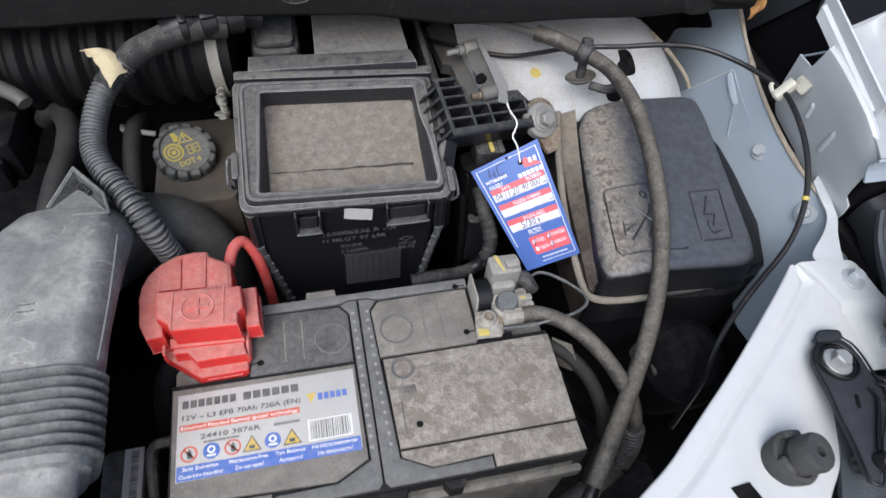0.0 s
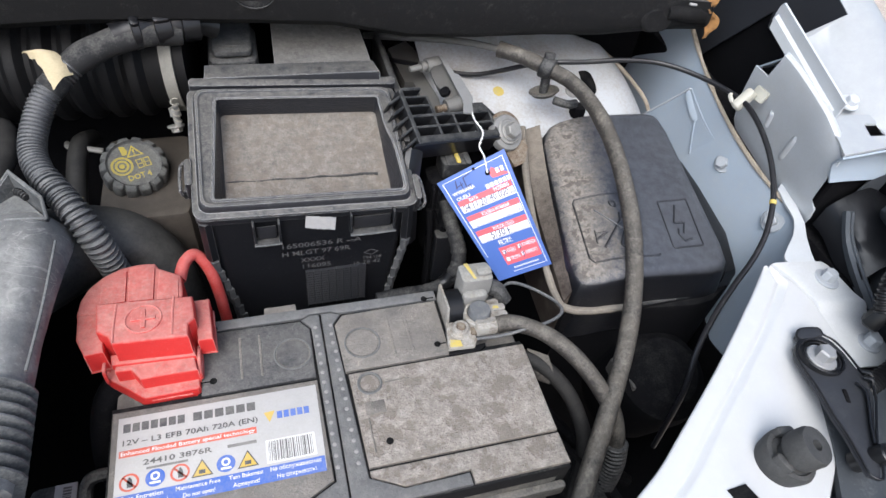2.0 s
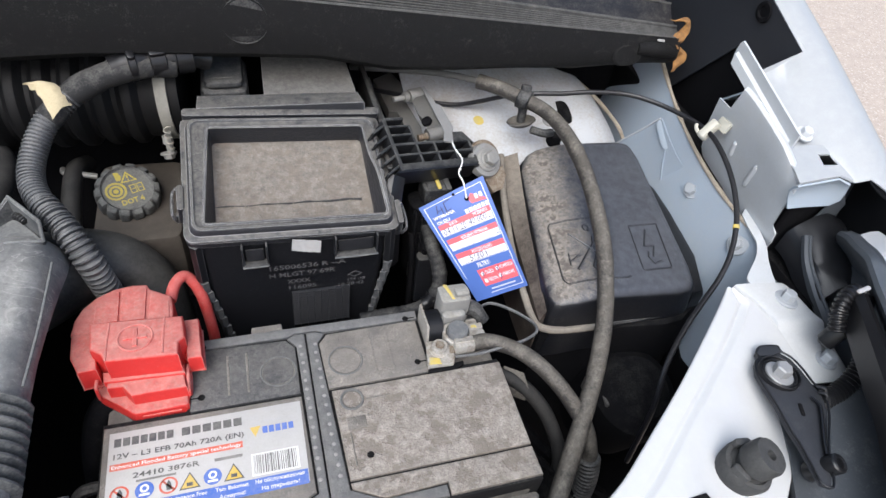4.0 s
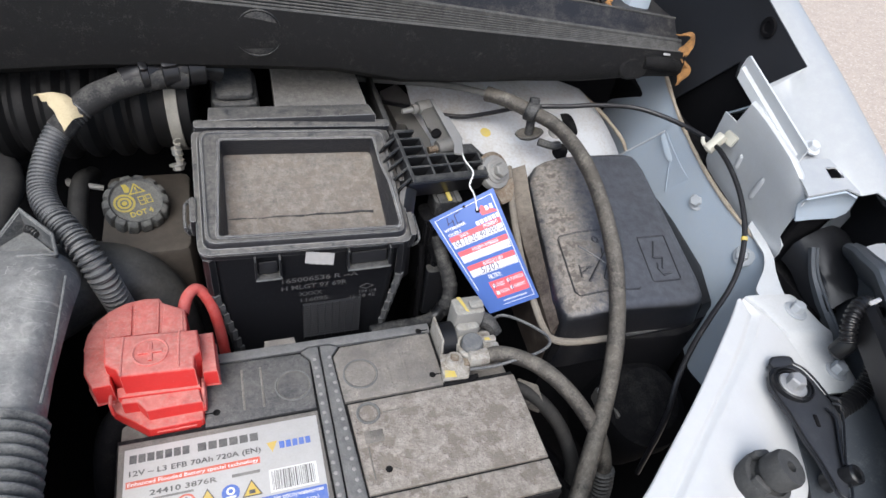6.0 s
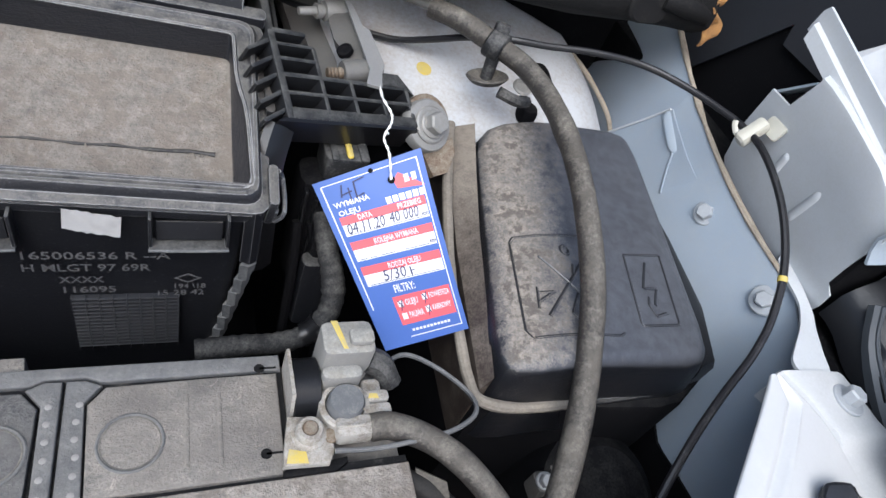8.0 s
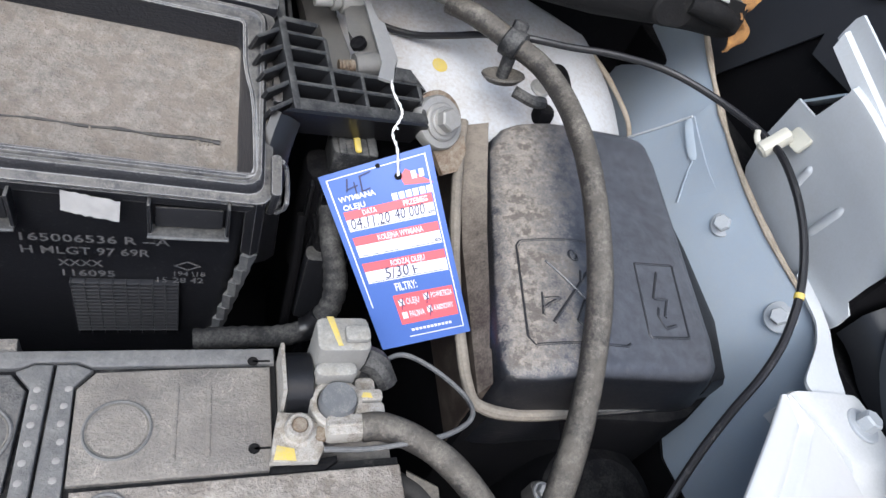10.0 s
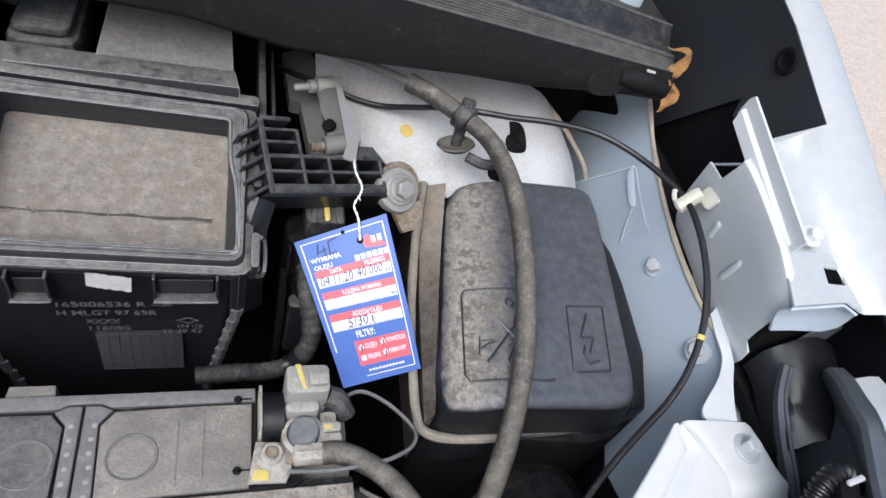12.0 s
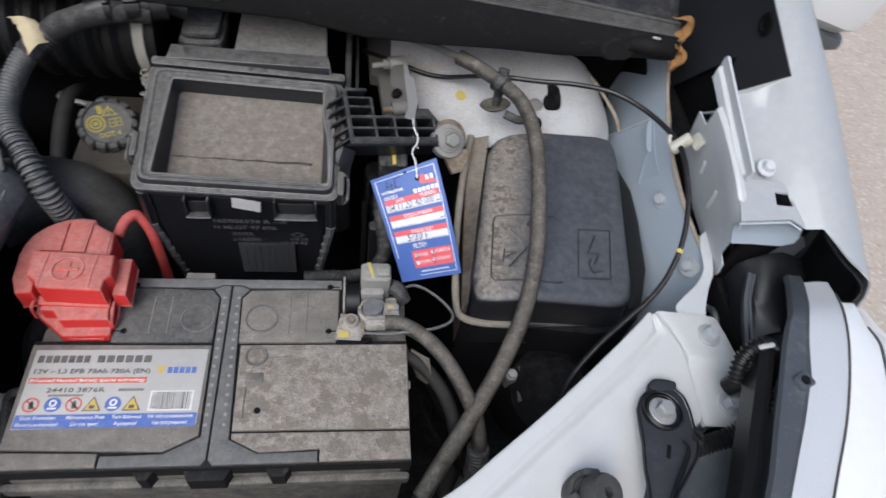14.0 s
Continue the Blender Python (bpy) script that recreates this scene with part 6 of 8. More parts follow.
bm = B()
rings = []
for d, z in ((0.02, -0.030), (0.0, -0.010), (0.0, -0.004), (0.0008, -0.003), (0.0008, -0.0015), (-0.0005, -0.001), (-0.0005, 0.0), (0.001, 0.001), (0.0035, 0.0012), (0.0043, 0.0050), (0.0055, 0.0064), (0.0072, 0.0064), (0.0080, 0.0054), (0.0090, 0.0050)):
    rings.append([lid_at(x, y, z) for x, y in lid_ring(-0.0795 + d, 0.0795 - d, -0.0565 + d, 0.0565 - d, 0.007)])
for d, r, z in ((0.0022, 0.003, 0.0050), (0.0012, 0.003, 0.0060), (0.0, 0.002, 0.0056), (-0.0003, 0.002, 0.0035), (0.004, 0.002, -0.0175)):
    rings.append([lid_at(x, y, z) for x, y in mouth_ring(d, r)])
loft(bm, rings)
part("lid", bm, lid_plastic, fbox, "dusty black lid with a sunken tray")
bm = B()
mouth = mouth_ring(-0.0004, 0.002)
floor_ring = [(x, y) for x, y in lid_ring(-0.0577, 0.0650, -0.0435, 0.0432, 0.004)]
rings = []
for f, z in ((0.0, 0.0036), (0.08, 0.001), (0.55, -0.009), (0.75, -0.0125), (0.86, -0.0140), (0.94, -0.0148), (1.0, -0.0152)):
    rings.append([lid_at(a[0] + (b[0] - a[0]) * f, a[1] + (b[1] - a[1]) * f, z) for a, b in zip(mouth, floor_ring)])
rings.append([lid_at(x * 0.96, y * 0.95, -0.0155) for x, y in floor_ring])
loft(bm, rings[::-1], caps=False)
bm.faces.new([bm.verts.new(p) for p in rings[-1]])
part("tray", bm, tray_dust, fbox, "sunken tray coated with beige dust", 50)
bm = B()
crack = [lid_at(-0.0570 + 0.0114 * k, -0.0187 + 0.00045 * math.sin(k * 2.3) + 0.00012 * k, -0.0151) for k in range(11)]
tube(bm, crack, lambda f: 0.0004 + 0.0005 * f ** 4 + 0.0003 * math.sin(f * 23) ** 2, 6, 4, wav=0.7)
part("seam", bm, tray_black, fbox, "dark dirty seam across the tray")
random.seed(21)
bm = B()
for k in range(46):
    u = random.choice((random.gauss(-0.046, 0.008), random.gauss(0.050, 0.006), random.uniform(-0.058, 0.056)))
    w = random.gauss(0.0268, 0.0016 if abs(u) > 0.036 else 0.0008)
    if abs(u) < 0.0575:
        bmesh.ops.create_icosphere(bm, subdivisions=1, radius=random.uniform(0.0003, 0.0009), matrix=Matrix.Translation(lid_at(u, w - 0.0455, -0.0152)))
tagged(part("grit", bm, caked, fbox, "loose grit along the seam", weld=False), kind="stuff")
bm = B()
box(bm, -0.078, 0.081, -0.002, 0.006, -0.004, 0.004, 0.0012, Matrix.Translation(lid_at(0, 0.0565, 0.002)) @ LM.to_quaternion().to_matrix().to_4x4())
part("hinge_rail", bm, lid_plastic, fbox)
bm = B()
slab(bm, [(-0.064, 0.207), (0.072, 0.205), (0.069, 0.222), (-0.063, 0.226)], 0.935, 0.9535, 0.002)
part("neck_ledge", bm, lid_plastic, fbox)
bm = B()
loft(bm, [[(-0.010, 0.218, 0.93), (0.069, 0.216, 0.93), (0.062, 0.33, 0.93), (-0.006, 0.33, 0.93)], [(-0.010, 0.218, 0.953), (0.068, 0.216, 0.951), (0.0625, 0.33, 0.962), (-0.007, 0.33, 0.964)]])
part("neck", bm, neck_dust, fbox, "dusty outlet neck")
# front recesses, latches and ribs
fy = lambda z: 0.0985 - (0.9 - z) * 0.012
for a, b in ((-0.041, -0.0215), (0.029, 0.0635)):
    bm = B()
    for q in ((a, b, 0.0905, 0.0985, 0.8845, 0.8865), (a, a + 0.0016, 0.0920, 0.099, 0.8860, 0.905), (b - 0.0016, b, 0.0920, 0.099, 0.8860, 0.905)):
        box(bm, *q, 0.0006)
    pocket = part("latch_pocket", bm, box_plastic, fbox)
    bm = B()
    tube(bm, [(a, 0.0903, 0.8862), ((a + b) / 2, 0.0902, 0.8860), (b, 0.0903, 0.8862)], 0.0007, 8, 3, wav=0.3)
    part("rubbed_edge", bm, fin_grey, pocket, "rubbed pale edge")
    bm = B()
    box(bm, a + 0.003, b - 0.003, 0.0958, 0.0968, 0.8875, 0.9000, 0.0004)
    part("pocket_back", bm, tray_black, pocket)
for sx in (-1, 1):
    bm = B()
    loft(bm, [[(sx * x + 0.001, y, z) for x, y in ((0.0690, 0.0990), (0.0735, 0.0965), (0.0775, 0.0990), (0.0775, 0.1120))] for z in (0.868, 0.9, 0.906)])
    part("corner_boss", bm, box_plastic, fbox)
    for i in range(9):
        bm = B()
        z, x = 0.8665 - 0.0112 * i, 0.0735 - 0.0021 * i
        loft(bm, [[(sx * (x + d) + 0.001, y, zz) for d, y in ((-0.0045, 0.0975), (-0.0005, 0.0960), (e, 0.0985), (e, 0.1080))] for zz, e in ((z - 0.0108, 0.0012), (z - 0.0020, 0.0036), (z, 0.0036), (z + 0.0004, 0.0026))])
        part("corner_rib", bm, fin_grey, fbox)
bm = B()
for i in range(15):
    z = 0.843 - 0.0029 * i
    box(bm, -0.006, 0.042, fy(z) - 0.0024, fy(z) + 0.001, z - 0.0003, z + 0.0003, 0.0001)
for i in range(9):
    x = -0.006 + 0.006 * i
    box(bm, x - 0.0003, x + 0.0003, fy(0.82) - 0.0020, fy(0.82) + 0.001, 0.798, 0.844, 0.0001)
part("grid_ribs", bm, groove_mat, fbox, weld=False)
for sx, yy in ((-1, 0.131), (1, 0.108), (1, 0.16)):
    bm = B()
    m = Matrix.Translation(lid_at(sx * 0.0815, yy - 0.150, -0.006)) @ LM.to_quaternion().to_matrix().to_4x4()
    box(bm, -0.0025, 0.0025, -0.011, 0.011, -0.012, 0.009, 0.001, m)
    box(bm, -0.0045 if sx < 0 else 0.0, 0.0 if sx < 0 else 0.0045, -0.009, -0.004, -0.010, -0.004, 0.001, m)
    part("latch", bm, lid_plastic, fbox)
    bm = B()
    tube(bm, [m @ V(sx * 0.003, -0.010, -0.01), m @ V(sx * 0.006, -0.010, 0.0), m @ V(sx * 0.006, 0.008, 0.0), m @ V(sx * 0.003, 0.009, 0.006)], 0.0012, 8, 3)
    part("latch_wire", bm, lid_plastic, fbox)
bm = B()
fp = lambda x, z: V(x, fy(z) - 0.0026, z)
pl = lambda x, z: (lambda a, b: V(x + a, 0.0985 - (0.9 - (z + b)) * 0.012 - 0.0030, z + b))
letters(bm, "165006536 R --A", 0.0072, pl(-0.0235, 0.8745), 0.0001, width=0.060)
letters(bm, "H MLGT 97 69R", 0.0072, pl(-0.0230, 0.8660), 0.0001, width=0.052)
letters(bm, "XXXX", 0.0066, pl(-0.009, 0.8575), 0.0001, width=0.0185)
letters(bm, "116095", 0.0066, pl(-0.0095, 0.8500), 0.0001, width=0.022)
letters(bm, "194 \\18", 0.0052, pl(0.039, 0.8520), 0.00008, width=0.0145)
letters(bm, "15 28 42", 0.0060, pl(0.031, 0.8465), 0.00008, width=0.0215)
for q in ([(0.0395, 0.8595), (0.046, 0.8632), (0.0462, 0.8622), (0.0413, 0.8595)], [(0.046, 0.8632), (0.0525, 0.8595), (0.0507, 0.8595), (0.0458, 0.8622)], [(0.0395, 0.8595), (0.0413, 0.8595), (0.0462, 0.8568), (0.046, 0.8558)], [(0.046, 0.8558), (0.0458, 0.8568), (0.0507, 0.8595), (0.0525, 0.8595)]):
    poly_flat(bm, q, fp)
part("moulded_text", bm, emboss_grey, fbox, weld=False)
bm = B()
random.seed(5)
rows = []
for k in range(13):
    f = k / 12
    zt, zb = 0.9085 - 0.005 * f + random.uniform(-0.0005, 0.0004), 0.8965 - 0.006 * f + random.uniform(-0.0006, 0.0006)
    x = -0.0030 + 0.0218 * f
    rows.append([V(x - 0.001 * g, fy(zt + (zb - zt) * g) - 0.0042 - 0.0008 * noise.noise(V(x * 260, g * 5, 1)) - 0.0005 * random.random(), zt + (zb - zt) * g) for g in (0, 0.2, 0.4, 0.6, 0.8, 1)])
grid_sheet(bm, rows, 0.00015)
ob = whole("paper_sticker", bm, sticker_white, "torn white paper sticker on the filter box", "sticker")

# sensor on the neck
sens = thing("pressure_sensor", (-0.04, 0.26, 0.94), "black plastic sensor box beside the filter outlet", "sensor")
bm = B()
box(bm, -0.0605, -0.0215, 0.231, 0.292, 0.925, 0.951, 0.004, None, 0.008)
part("body", bm, black_plastic, sens)
bm = B()
box(bm, -0.057, -0.025, 0.235, 0.288, 0.951, 0.958, 0.003, None, 0.006)
part("raised_lid", bm, black_plastic, sens)
bm = B()
box(bm, -0.050, -0.033, 0.243, 0.2465, 0.958, 0.9588, 0.0003)
part("mark_bar", bm, seal_rubber, sens, "pale unreadable bar")

# ---- bellows intake hose with clamp ----
hose = thing("intake_hose", (-0.2, 0.27, 0.88), "black ribbed rubber intake hose", "hose")
bm = B()
prof = []
for i in range(11):
    z = 0.030 + 0.0205 * i
    prof += [(0.0395, z), (0.0448, z + 0.005), (0.0455, z + 0.0085), (0.0448, z + 0.012), (0.0395, z + 0.017)]
lathe(bm, [(0.041, 0), (0.041, 0.015)] + prof + [(0.041, 0.26), (0.041, 0.5)], axis((-0.075, 0.268, 0.935), (-1, 0.06, -0.04)), 36)
part("bellows", bm, hose_black, hose)
bm = B()
lathe(bm, [(0.0415, 0), (0.0432, 0.0), (0.0432, 0.009), (0.0415, 0.009)], axis((-0.083, 0.2685, 0.935), (-1, 0.06, -0.04)), 40)
part("hose_clamp", bm, clamp_dirty, hose, "pale dirty steel hose clamp")
bm = B()
tube(bm, [V(-0.0905 + 0.0028 * math.cos(k * 0.9), 0.2225 + 0.0028 * math.sin(k * 0.9), 0.926 - 0.00075 * k) for k in range(34)], 0.0006, 6, 1, smooth=False)
part("clamp_spring", bm, clamp_steel, hose, "coiled clamp spring")
bm = B()
lathe(bm, [(0.004, 0), (0.0045, 0.006), (0.003, 0.0062), (0.003, 0.018)], axis((-0.0925, 0.2265, 0.915), (0.1, -0.2, -1)), 10)
hexhead(bm, (-0.0935, 0.224, 0.9), (0.1, -0.5, -1), 0.0045, 0.004)
part("clamp_screw", bm, steel, hose, weld=False)
# ---- brake fluid reservoir ----
res = thing("brake_fluid_reservoir", (-0.125, 0.2, 0.78), "dusty brown brake fluid reservoir with a black cap", "reservoir")
bm = B()
box(bm, -0.158, -0.088, 0.158, 0.262, 0.78, 0.862, 0.004, None, 0.008)
part("tank", bm, brown_res, res)
bm = B()
lathe(bm, [(0.020, 0), (0.020, 0.012)], axis((-0.132, 0.211, 0.856), (0.16, -0.42, 1)), 24)
part("filler_neck", bm, brown_res, res)
bm = B()
CA = axis((-0.131, 0.2085, 0.866), (0.16, -0.42, 1))
lathe(bm, [(0.0250, 0), (0.0258, 0.003), (0.0258, 0.0125), (0.0246, 0.0158), (0.0224, 0.0175), (0.0206, 0.0180), (0.0198, 0.0166), (0.0192, 0.0160), (0.0005, 0.0160)], CA, 144, lambda a: 1)
for v in bm.verts:
    q = CA.inverted() @ v.co
    rad = math.hypot(q.x, q.y)
    if rad > 0.0215:
        a = math.atan2(q.y, q.x)
        k = max(0.0, math.cos(14 * a)) ** 3 * 0.0030 * (1.0 if q.z > 0.002 else 0.5)
        v.co = CA @ V(q.x * (1 - k / rad), q.y * (1 - k / rad), q.z)
cap = part("cap", bm, cap_plastic, res, "dusty black knurled cap with yellow warning symbols", 30)
cp = lambda x, y: CA @ V(x * 1.12, y * 1.12, 0.0164)
ct = lambda x, y: (lambda a, b: cp(x + a, y + b))
bm = B()
ring_flat(bm, -0.0082, 0.0005, 0.0058, 0.0075, cp)
ring_flat(bm, -0.0082, 0.0005, 0.0030, 0.0048, cp)
dot_flat(bm, -0.0082, 0.0005, 0.0019, cp)
part("disc_symbol", bm, faded_yellow, cap, "yellow ring symbol", weld=False)
bm = B()
tri_o = [(-0.0030, 0.0058), (0.0090, 0.0052), (0.0034, 0.0146)]
tri_i = [(0.0031 + (x - 0.0031) * 0.68, 0.0085 + (y - 0.0085) * 0.68) for x, y in tri_o]
for k in range(3):
    poly_flat(bm, [tri_o[k], tri_o[(k + 1) % 3], tri_i[(k + 1) % 3], tri_i[k]], cp)
poly_flat(bm, [(0.0026, 0.0085), (0.0036, 0.0085), (0.0039, 0.0113), (0.0024, 0.0113)], cp)
dot_flat(bm, 0.0031, 0.0074, 0.0006, cp)
poly_flat(bm, [(-0.0050, 0.0085), (-0.0022, 0.0080), (-0.0005, 0.0110), (-0.0018, 0.0150), (-0.0050, 0.0158)], cp)
part("warning_symbol", bm, faded_yellow, cap, "yellow warning triangle", weld=False)
bm = B()
for x in (0.0015, 0.0065):
    for q in ((x, x + 0.0045, -0.0048, -0.0040), (x, x + 0.0045, 0.0018, 0.0026), (x, x + 0.0008, -0.0048, 0.0026), (x + 0.0037, x + 0.0045, -0.0048, 0.0026), (x + 0.001, x + 0.0036, -0.0016, -0.0008)):
        patch(bm, *q, cp)
part("book_symbol", bm, faded_yellow, cap, "yellow open book symbol", weld=False)
bm = B()
letters(bm, "DOT 4", 0.0058, ct(-0.0080, -0.0122), 0.0002, width=0.016)
part("fluid_text", bm, faded_yellow, cap, "yellow fluid grade text", weld=False)
bm = B()
tube(bm, [(-0.19, 0.262, 0.86), (-0.186, 0.25, 0.866), (-0.176, 0.247, 0.866), (-0.16, 0.246, 0.862)], 0.0026, 8, 4)
whole("brake_pipe", bm, steel, "short bright metal pipe beside the reservoir", "pipe")
bm = B()
tube(bm, [(-0.172, 0.275, 0.855), (-0.178, 0.25, 0.865), (-0.18, 0.21, 0.85), (-0.178, 0.17, 0.82), (-0.165, 0.14, 0.79)], 0.008, 12, 5)
whole("vacuum_hose", bm, dark_hose, "black rubber hose beside the reservoir", "hose")
bm = B()
tube(bm, [(-0.243, 0.250, 0.885), (-0.236, 0.246, 0.895), (-0.225, 0.240, 0.900), (-0.2165, 0.222, 0.899), (-0.2155, 0.196, 0.897), (-0.221, 0.162, 0.893), (-0.232, 0.13, 0.87), (-0.245, 0.10, 0.82)], 0.0088, 14, 6, wav=0.06)
whole("coolant_hose", bm, dark_hose, "matt black coolant hose bending down", "hose")
bm = B()
box(bm, -0.29, -0.255, 0.20, 0.30, 0.86, 0.905, 0.006, None, 0.006)
box(bm, -0.283, -0.262, 0.185, 0.2, 0.865, 0.895, 0.004)
whole("engine_valve", bm, deep_black, "dark engine valve housing behind the duct", "valve")
bm = B()
tube(bm, [(-0.30, 0.250, 0.942), (-0.262, 0.232, 0.942), (-0.2375, 0.2153, 0.940), (-0.2305, 0.2085, 0.937)], 0.0058, 12, 5)
whole("metal_pipe", bm, dark_alloy, "dull metal pipe end by the intake", "pipe")

# ---- corrugated wiring conduit with masking tape ----
HN = [(-0.05, 0.248, 0.972), (-0.076, 0.235, 0.977), (-0.100, 0.229, 0.979), (-0.125, 0.222, 0.976), (-0.148, 0.212, 0.968), (-0.166, 0.198, 0.956), (-0.176, 0.180, 0.943), (-0.179, 0.160, 0.932), (-0.171, 0.138, 0.927), (-0.154, 0.114, 0.919), (-0.1445, 0.1015, 0.904), (-0.1405, 0.0995, 0.884), (-0.138, 0.101, 0.862), (-0.136, 0.103, 0.835)]
harness = thing("wiring_conduit", (-0.15, 0.15, 0.9), "dusty grey corrugated wiring conduit taped at the bend", "conduit")
bm = B()
tube(bm, HN[4:10], 0.0088, 14, 8, rib=0.0010, pitch=0.0030)
tube(bm, HN[8:], 0.0088, 14, 8, rib=0.0022, pitch=0.0045)
part("corrugated_sleeve", bm, harness_grey, harness, weld=False)
bm = B()
tube(bm, HN[1:6], 0.0096, 14, 8, wav=0.12)
part("cloth_wrap", bm, cloth_tape, harness)
bm = B()
tube(bm, [(-0.120, 0.226, 0.978), (-0.105, 0.231, 0.981), (-0.088, 0.236, 0.982), (-0.066, 0.241, 0.980), (-0.052, 0.247, 0.975)], 0.0105, 14, 6, wav=0.3)
part("branch_wrap", bm, loom_black, harness, "black taped branch")
for x, w in ((-0.106, 0.0030), (-0.0880, 0.0060), (-0.0690, 0.0065)):
    bm = B()
    y = 0.229 + 0.24 * (x + 0.112)
    lathe(bm, [(0.0122, -w), (0.0134, -w + 0.0006), (0.0134, w - 0.0006), (0.0122, w)], axis((x, y, 0.981), (1, 0.25, 0.0)), 12)
    clamp_ = part("clip_band", bm, loom_black, harness)
    bm = B()
    box(bm, -w, w, -0.006, 0.002, 0.011, 0.0150, 0.0010, Matrix.Translation((x, y, 0.981)) @ pose(0, 0, 0, 25, 0, 14))
    part("lock", bm, loom_black, clamp_)
for x in (-0.0865, -0.0735):
    bm = B()
    box(bm, -0.0045, 0.0045, -0.0007, 0.0007, 0.0, 0.0006, 0.0002, Matrix.Translation((x, 0.230 + 0.24 * (x + 0.112), 0.9942)) @ pose(0, 0, 0, 20, 0, 20))
    part("tie_mark", bm, faded_yellow, harness, "small yellow mark")
bm = B()
tape_rows = []
UP = [(-0.1800, 0.2190, 0.9735), (-0.1610, 0.2165, 0.9765), (-0.1520, 0.2080, 0.9735), (-0.1478, 0.2000, 0.9655)]
DN = [(-0.1755, 0.2150, 0.9715), (-0.1705, 0.2090, 0.9735), (-0.1660, 0.2010, 0.9705), (-0.1595, 0.1885, 0.9625)]
for a, b in zip(spline(UP, 4), spline(DN, 4)):
    row = []
    for j in range(6):
        p = a.lerp(b, j / 5) + V(0, -0.001, 0.0035 * math.sin(math.pi * j / 5))
        row.append(p + 0.0014 * Vector((noise.noise(p * 200), noise.noise(p * 200 + V(3, 0, 0)), noise.noise(p * 200 + V(0, 3, 0)))))
    tape_rows.append(row)
grid_sheet(bm, tape_rows, 0.0003)
part("masking_tape", bm, masking, harness, "crumpled yellowed masking tape")

# ---- intake duct with bellows ----
duct = thing("intake_duct", (-0.2, 0.0, 0.8), "scuffed dusty grey plastic intake duct with a ribbed bellows", "duct")


def duct_ring(y, xc, w, z, h, r=0.02):
    return [(x - (0.019 * min(1.0, max(0.0, (z + h * 0.2 - zz) / (h * 0.6))) if x > xc else 0.0), y, zz) for x, zz in rrect(xc - w / 2, xc + w / 2, z - h / 2, z + h / 2, r, 5)]


bm = B()
DUCT = [(0.126, -0.1900, 0.040, 0.884, 0.030, 0.010), (0.119, -0.1915, 0.056, 0.892, 0.048, 0.015), (0.106, -0.1935, 0.074, 0.896, 0.062, 0.018), (0.088, -0.1975, 0.085, 0.898, 0.068, 0.018), (0.066, -0.2025, 0.092, 0.899, 0.070, 0.016), (0.040, -0.2065, 0.096, 0.899, 0.070, 0.014), (0.010, -0.2085, 0.096, 0.899, 0.070, 0.013), (-0.018, -0.2095, 0.096, 0.898, 0.069, 0.013)]
rings = []
for y, xc, w, z, h, r in DUCT:
    ring = []
    for x, yy, zz in duct_ring(y, xc, w, z, h, r):
        f = max(0.0, min(1.0, (x - (xc + w / 2 - 0.022)) / 0.022))
        ring.append((x, yy, zz - (0.010 * f ** 1.6 if zz > z else 0.0)))
    rings.append(ring)
loft(bm, rings)
part("upper_duct", bm, duct_grey, duct)
bm = B()
tube(bm, [(-0.158, 0.080, 0.924), (-0.1575, 0.055, 0.9255), (-0.1580, 0.020, 0.926), (-0.1600, -0.016, 0.926)], 0.0009, 8, 4)
part("moulded_ridge", bm, bellows_grey, duct)
bm = B()
rings = []
n = 8
for i in range(n):
    y = -0.0175 - 0.0066 * i
    for dy, k in ((0, 0.90), (-0.0010, 0.965), (-0.0022, 1.0), (-0.0034, 1.0), (-0.0046, 0.965), (-0.0056, 0.90), (-0.0062, 0.885)):
        rings.append(duct_ring(y + dy, -0.2115, 0.107 * k, 0.896 - 0.0006 * i, 0.076 * k, 0.024 * k))
loft(bm, rings)
part("bellows", bm, bellows_grey, duct)
bm = B()
loft(bm, [duct_ring(-0.069, -0.2125, 0.098, 0.892, 0.070, 0.02), duct_ring(-0.074, -0.2125, 0.097, 0.892, 0.070, 0.02), duct_ring(-0.0755, -0.2135, 0.090, 0.891, 0.066, 0.016), duct_ring(-0.12, -0.218, 0.088, 0.884, 0.064, 0.016), duct_ring(-0.2, -0.222, 0.086, 0.87, 0.062, 0.016)])
part("lower_duct", bm, duct_grey, duct)
bm = B()
TA, TL_, TR_, TB, TC = V(-0.1870, 0.1330, 0.9390), V(-0.2085, 0.1150, 0.9200), V(-0.1655, 0.1075, 0.9370), V(-0.1650, 0.0995, 0.9255), V(-0.1870, 0.0985, 0.9285)
sheet(bm, [TA, TR_, TB, TB + V(0, 0.004, -0.012), TA + V(0, -0.001, -0.030)], (0.6, 0.75, 0.1), 0.0016)
sheet(bm, [TA, TL_, TL_ + V(0, 0, -0.012), TA + V(0, -0.001, -0.030)], (-0.6, 0.75, 0.1), 0.0016)
sheet(bm, [TL_ + V(0.0005, 0, -0.001), TC, TB, TA + V(0, -0.004, -0.016)], (0, -0.5, 0.85), 0.0016)
tube(bm, [TL_, TA, TR_, TB], 0.0013, 8, 1, smooth=False)
tube(bm, [TB, TB.lerp(TC, 0.5) + V(0, -0.001, 0.0012), TC], 0.0013, 8, 3)
part("mounting_tab", bm, bellows_grey, duct, weld=False)
bm = B()
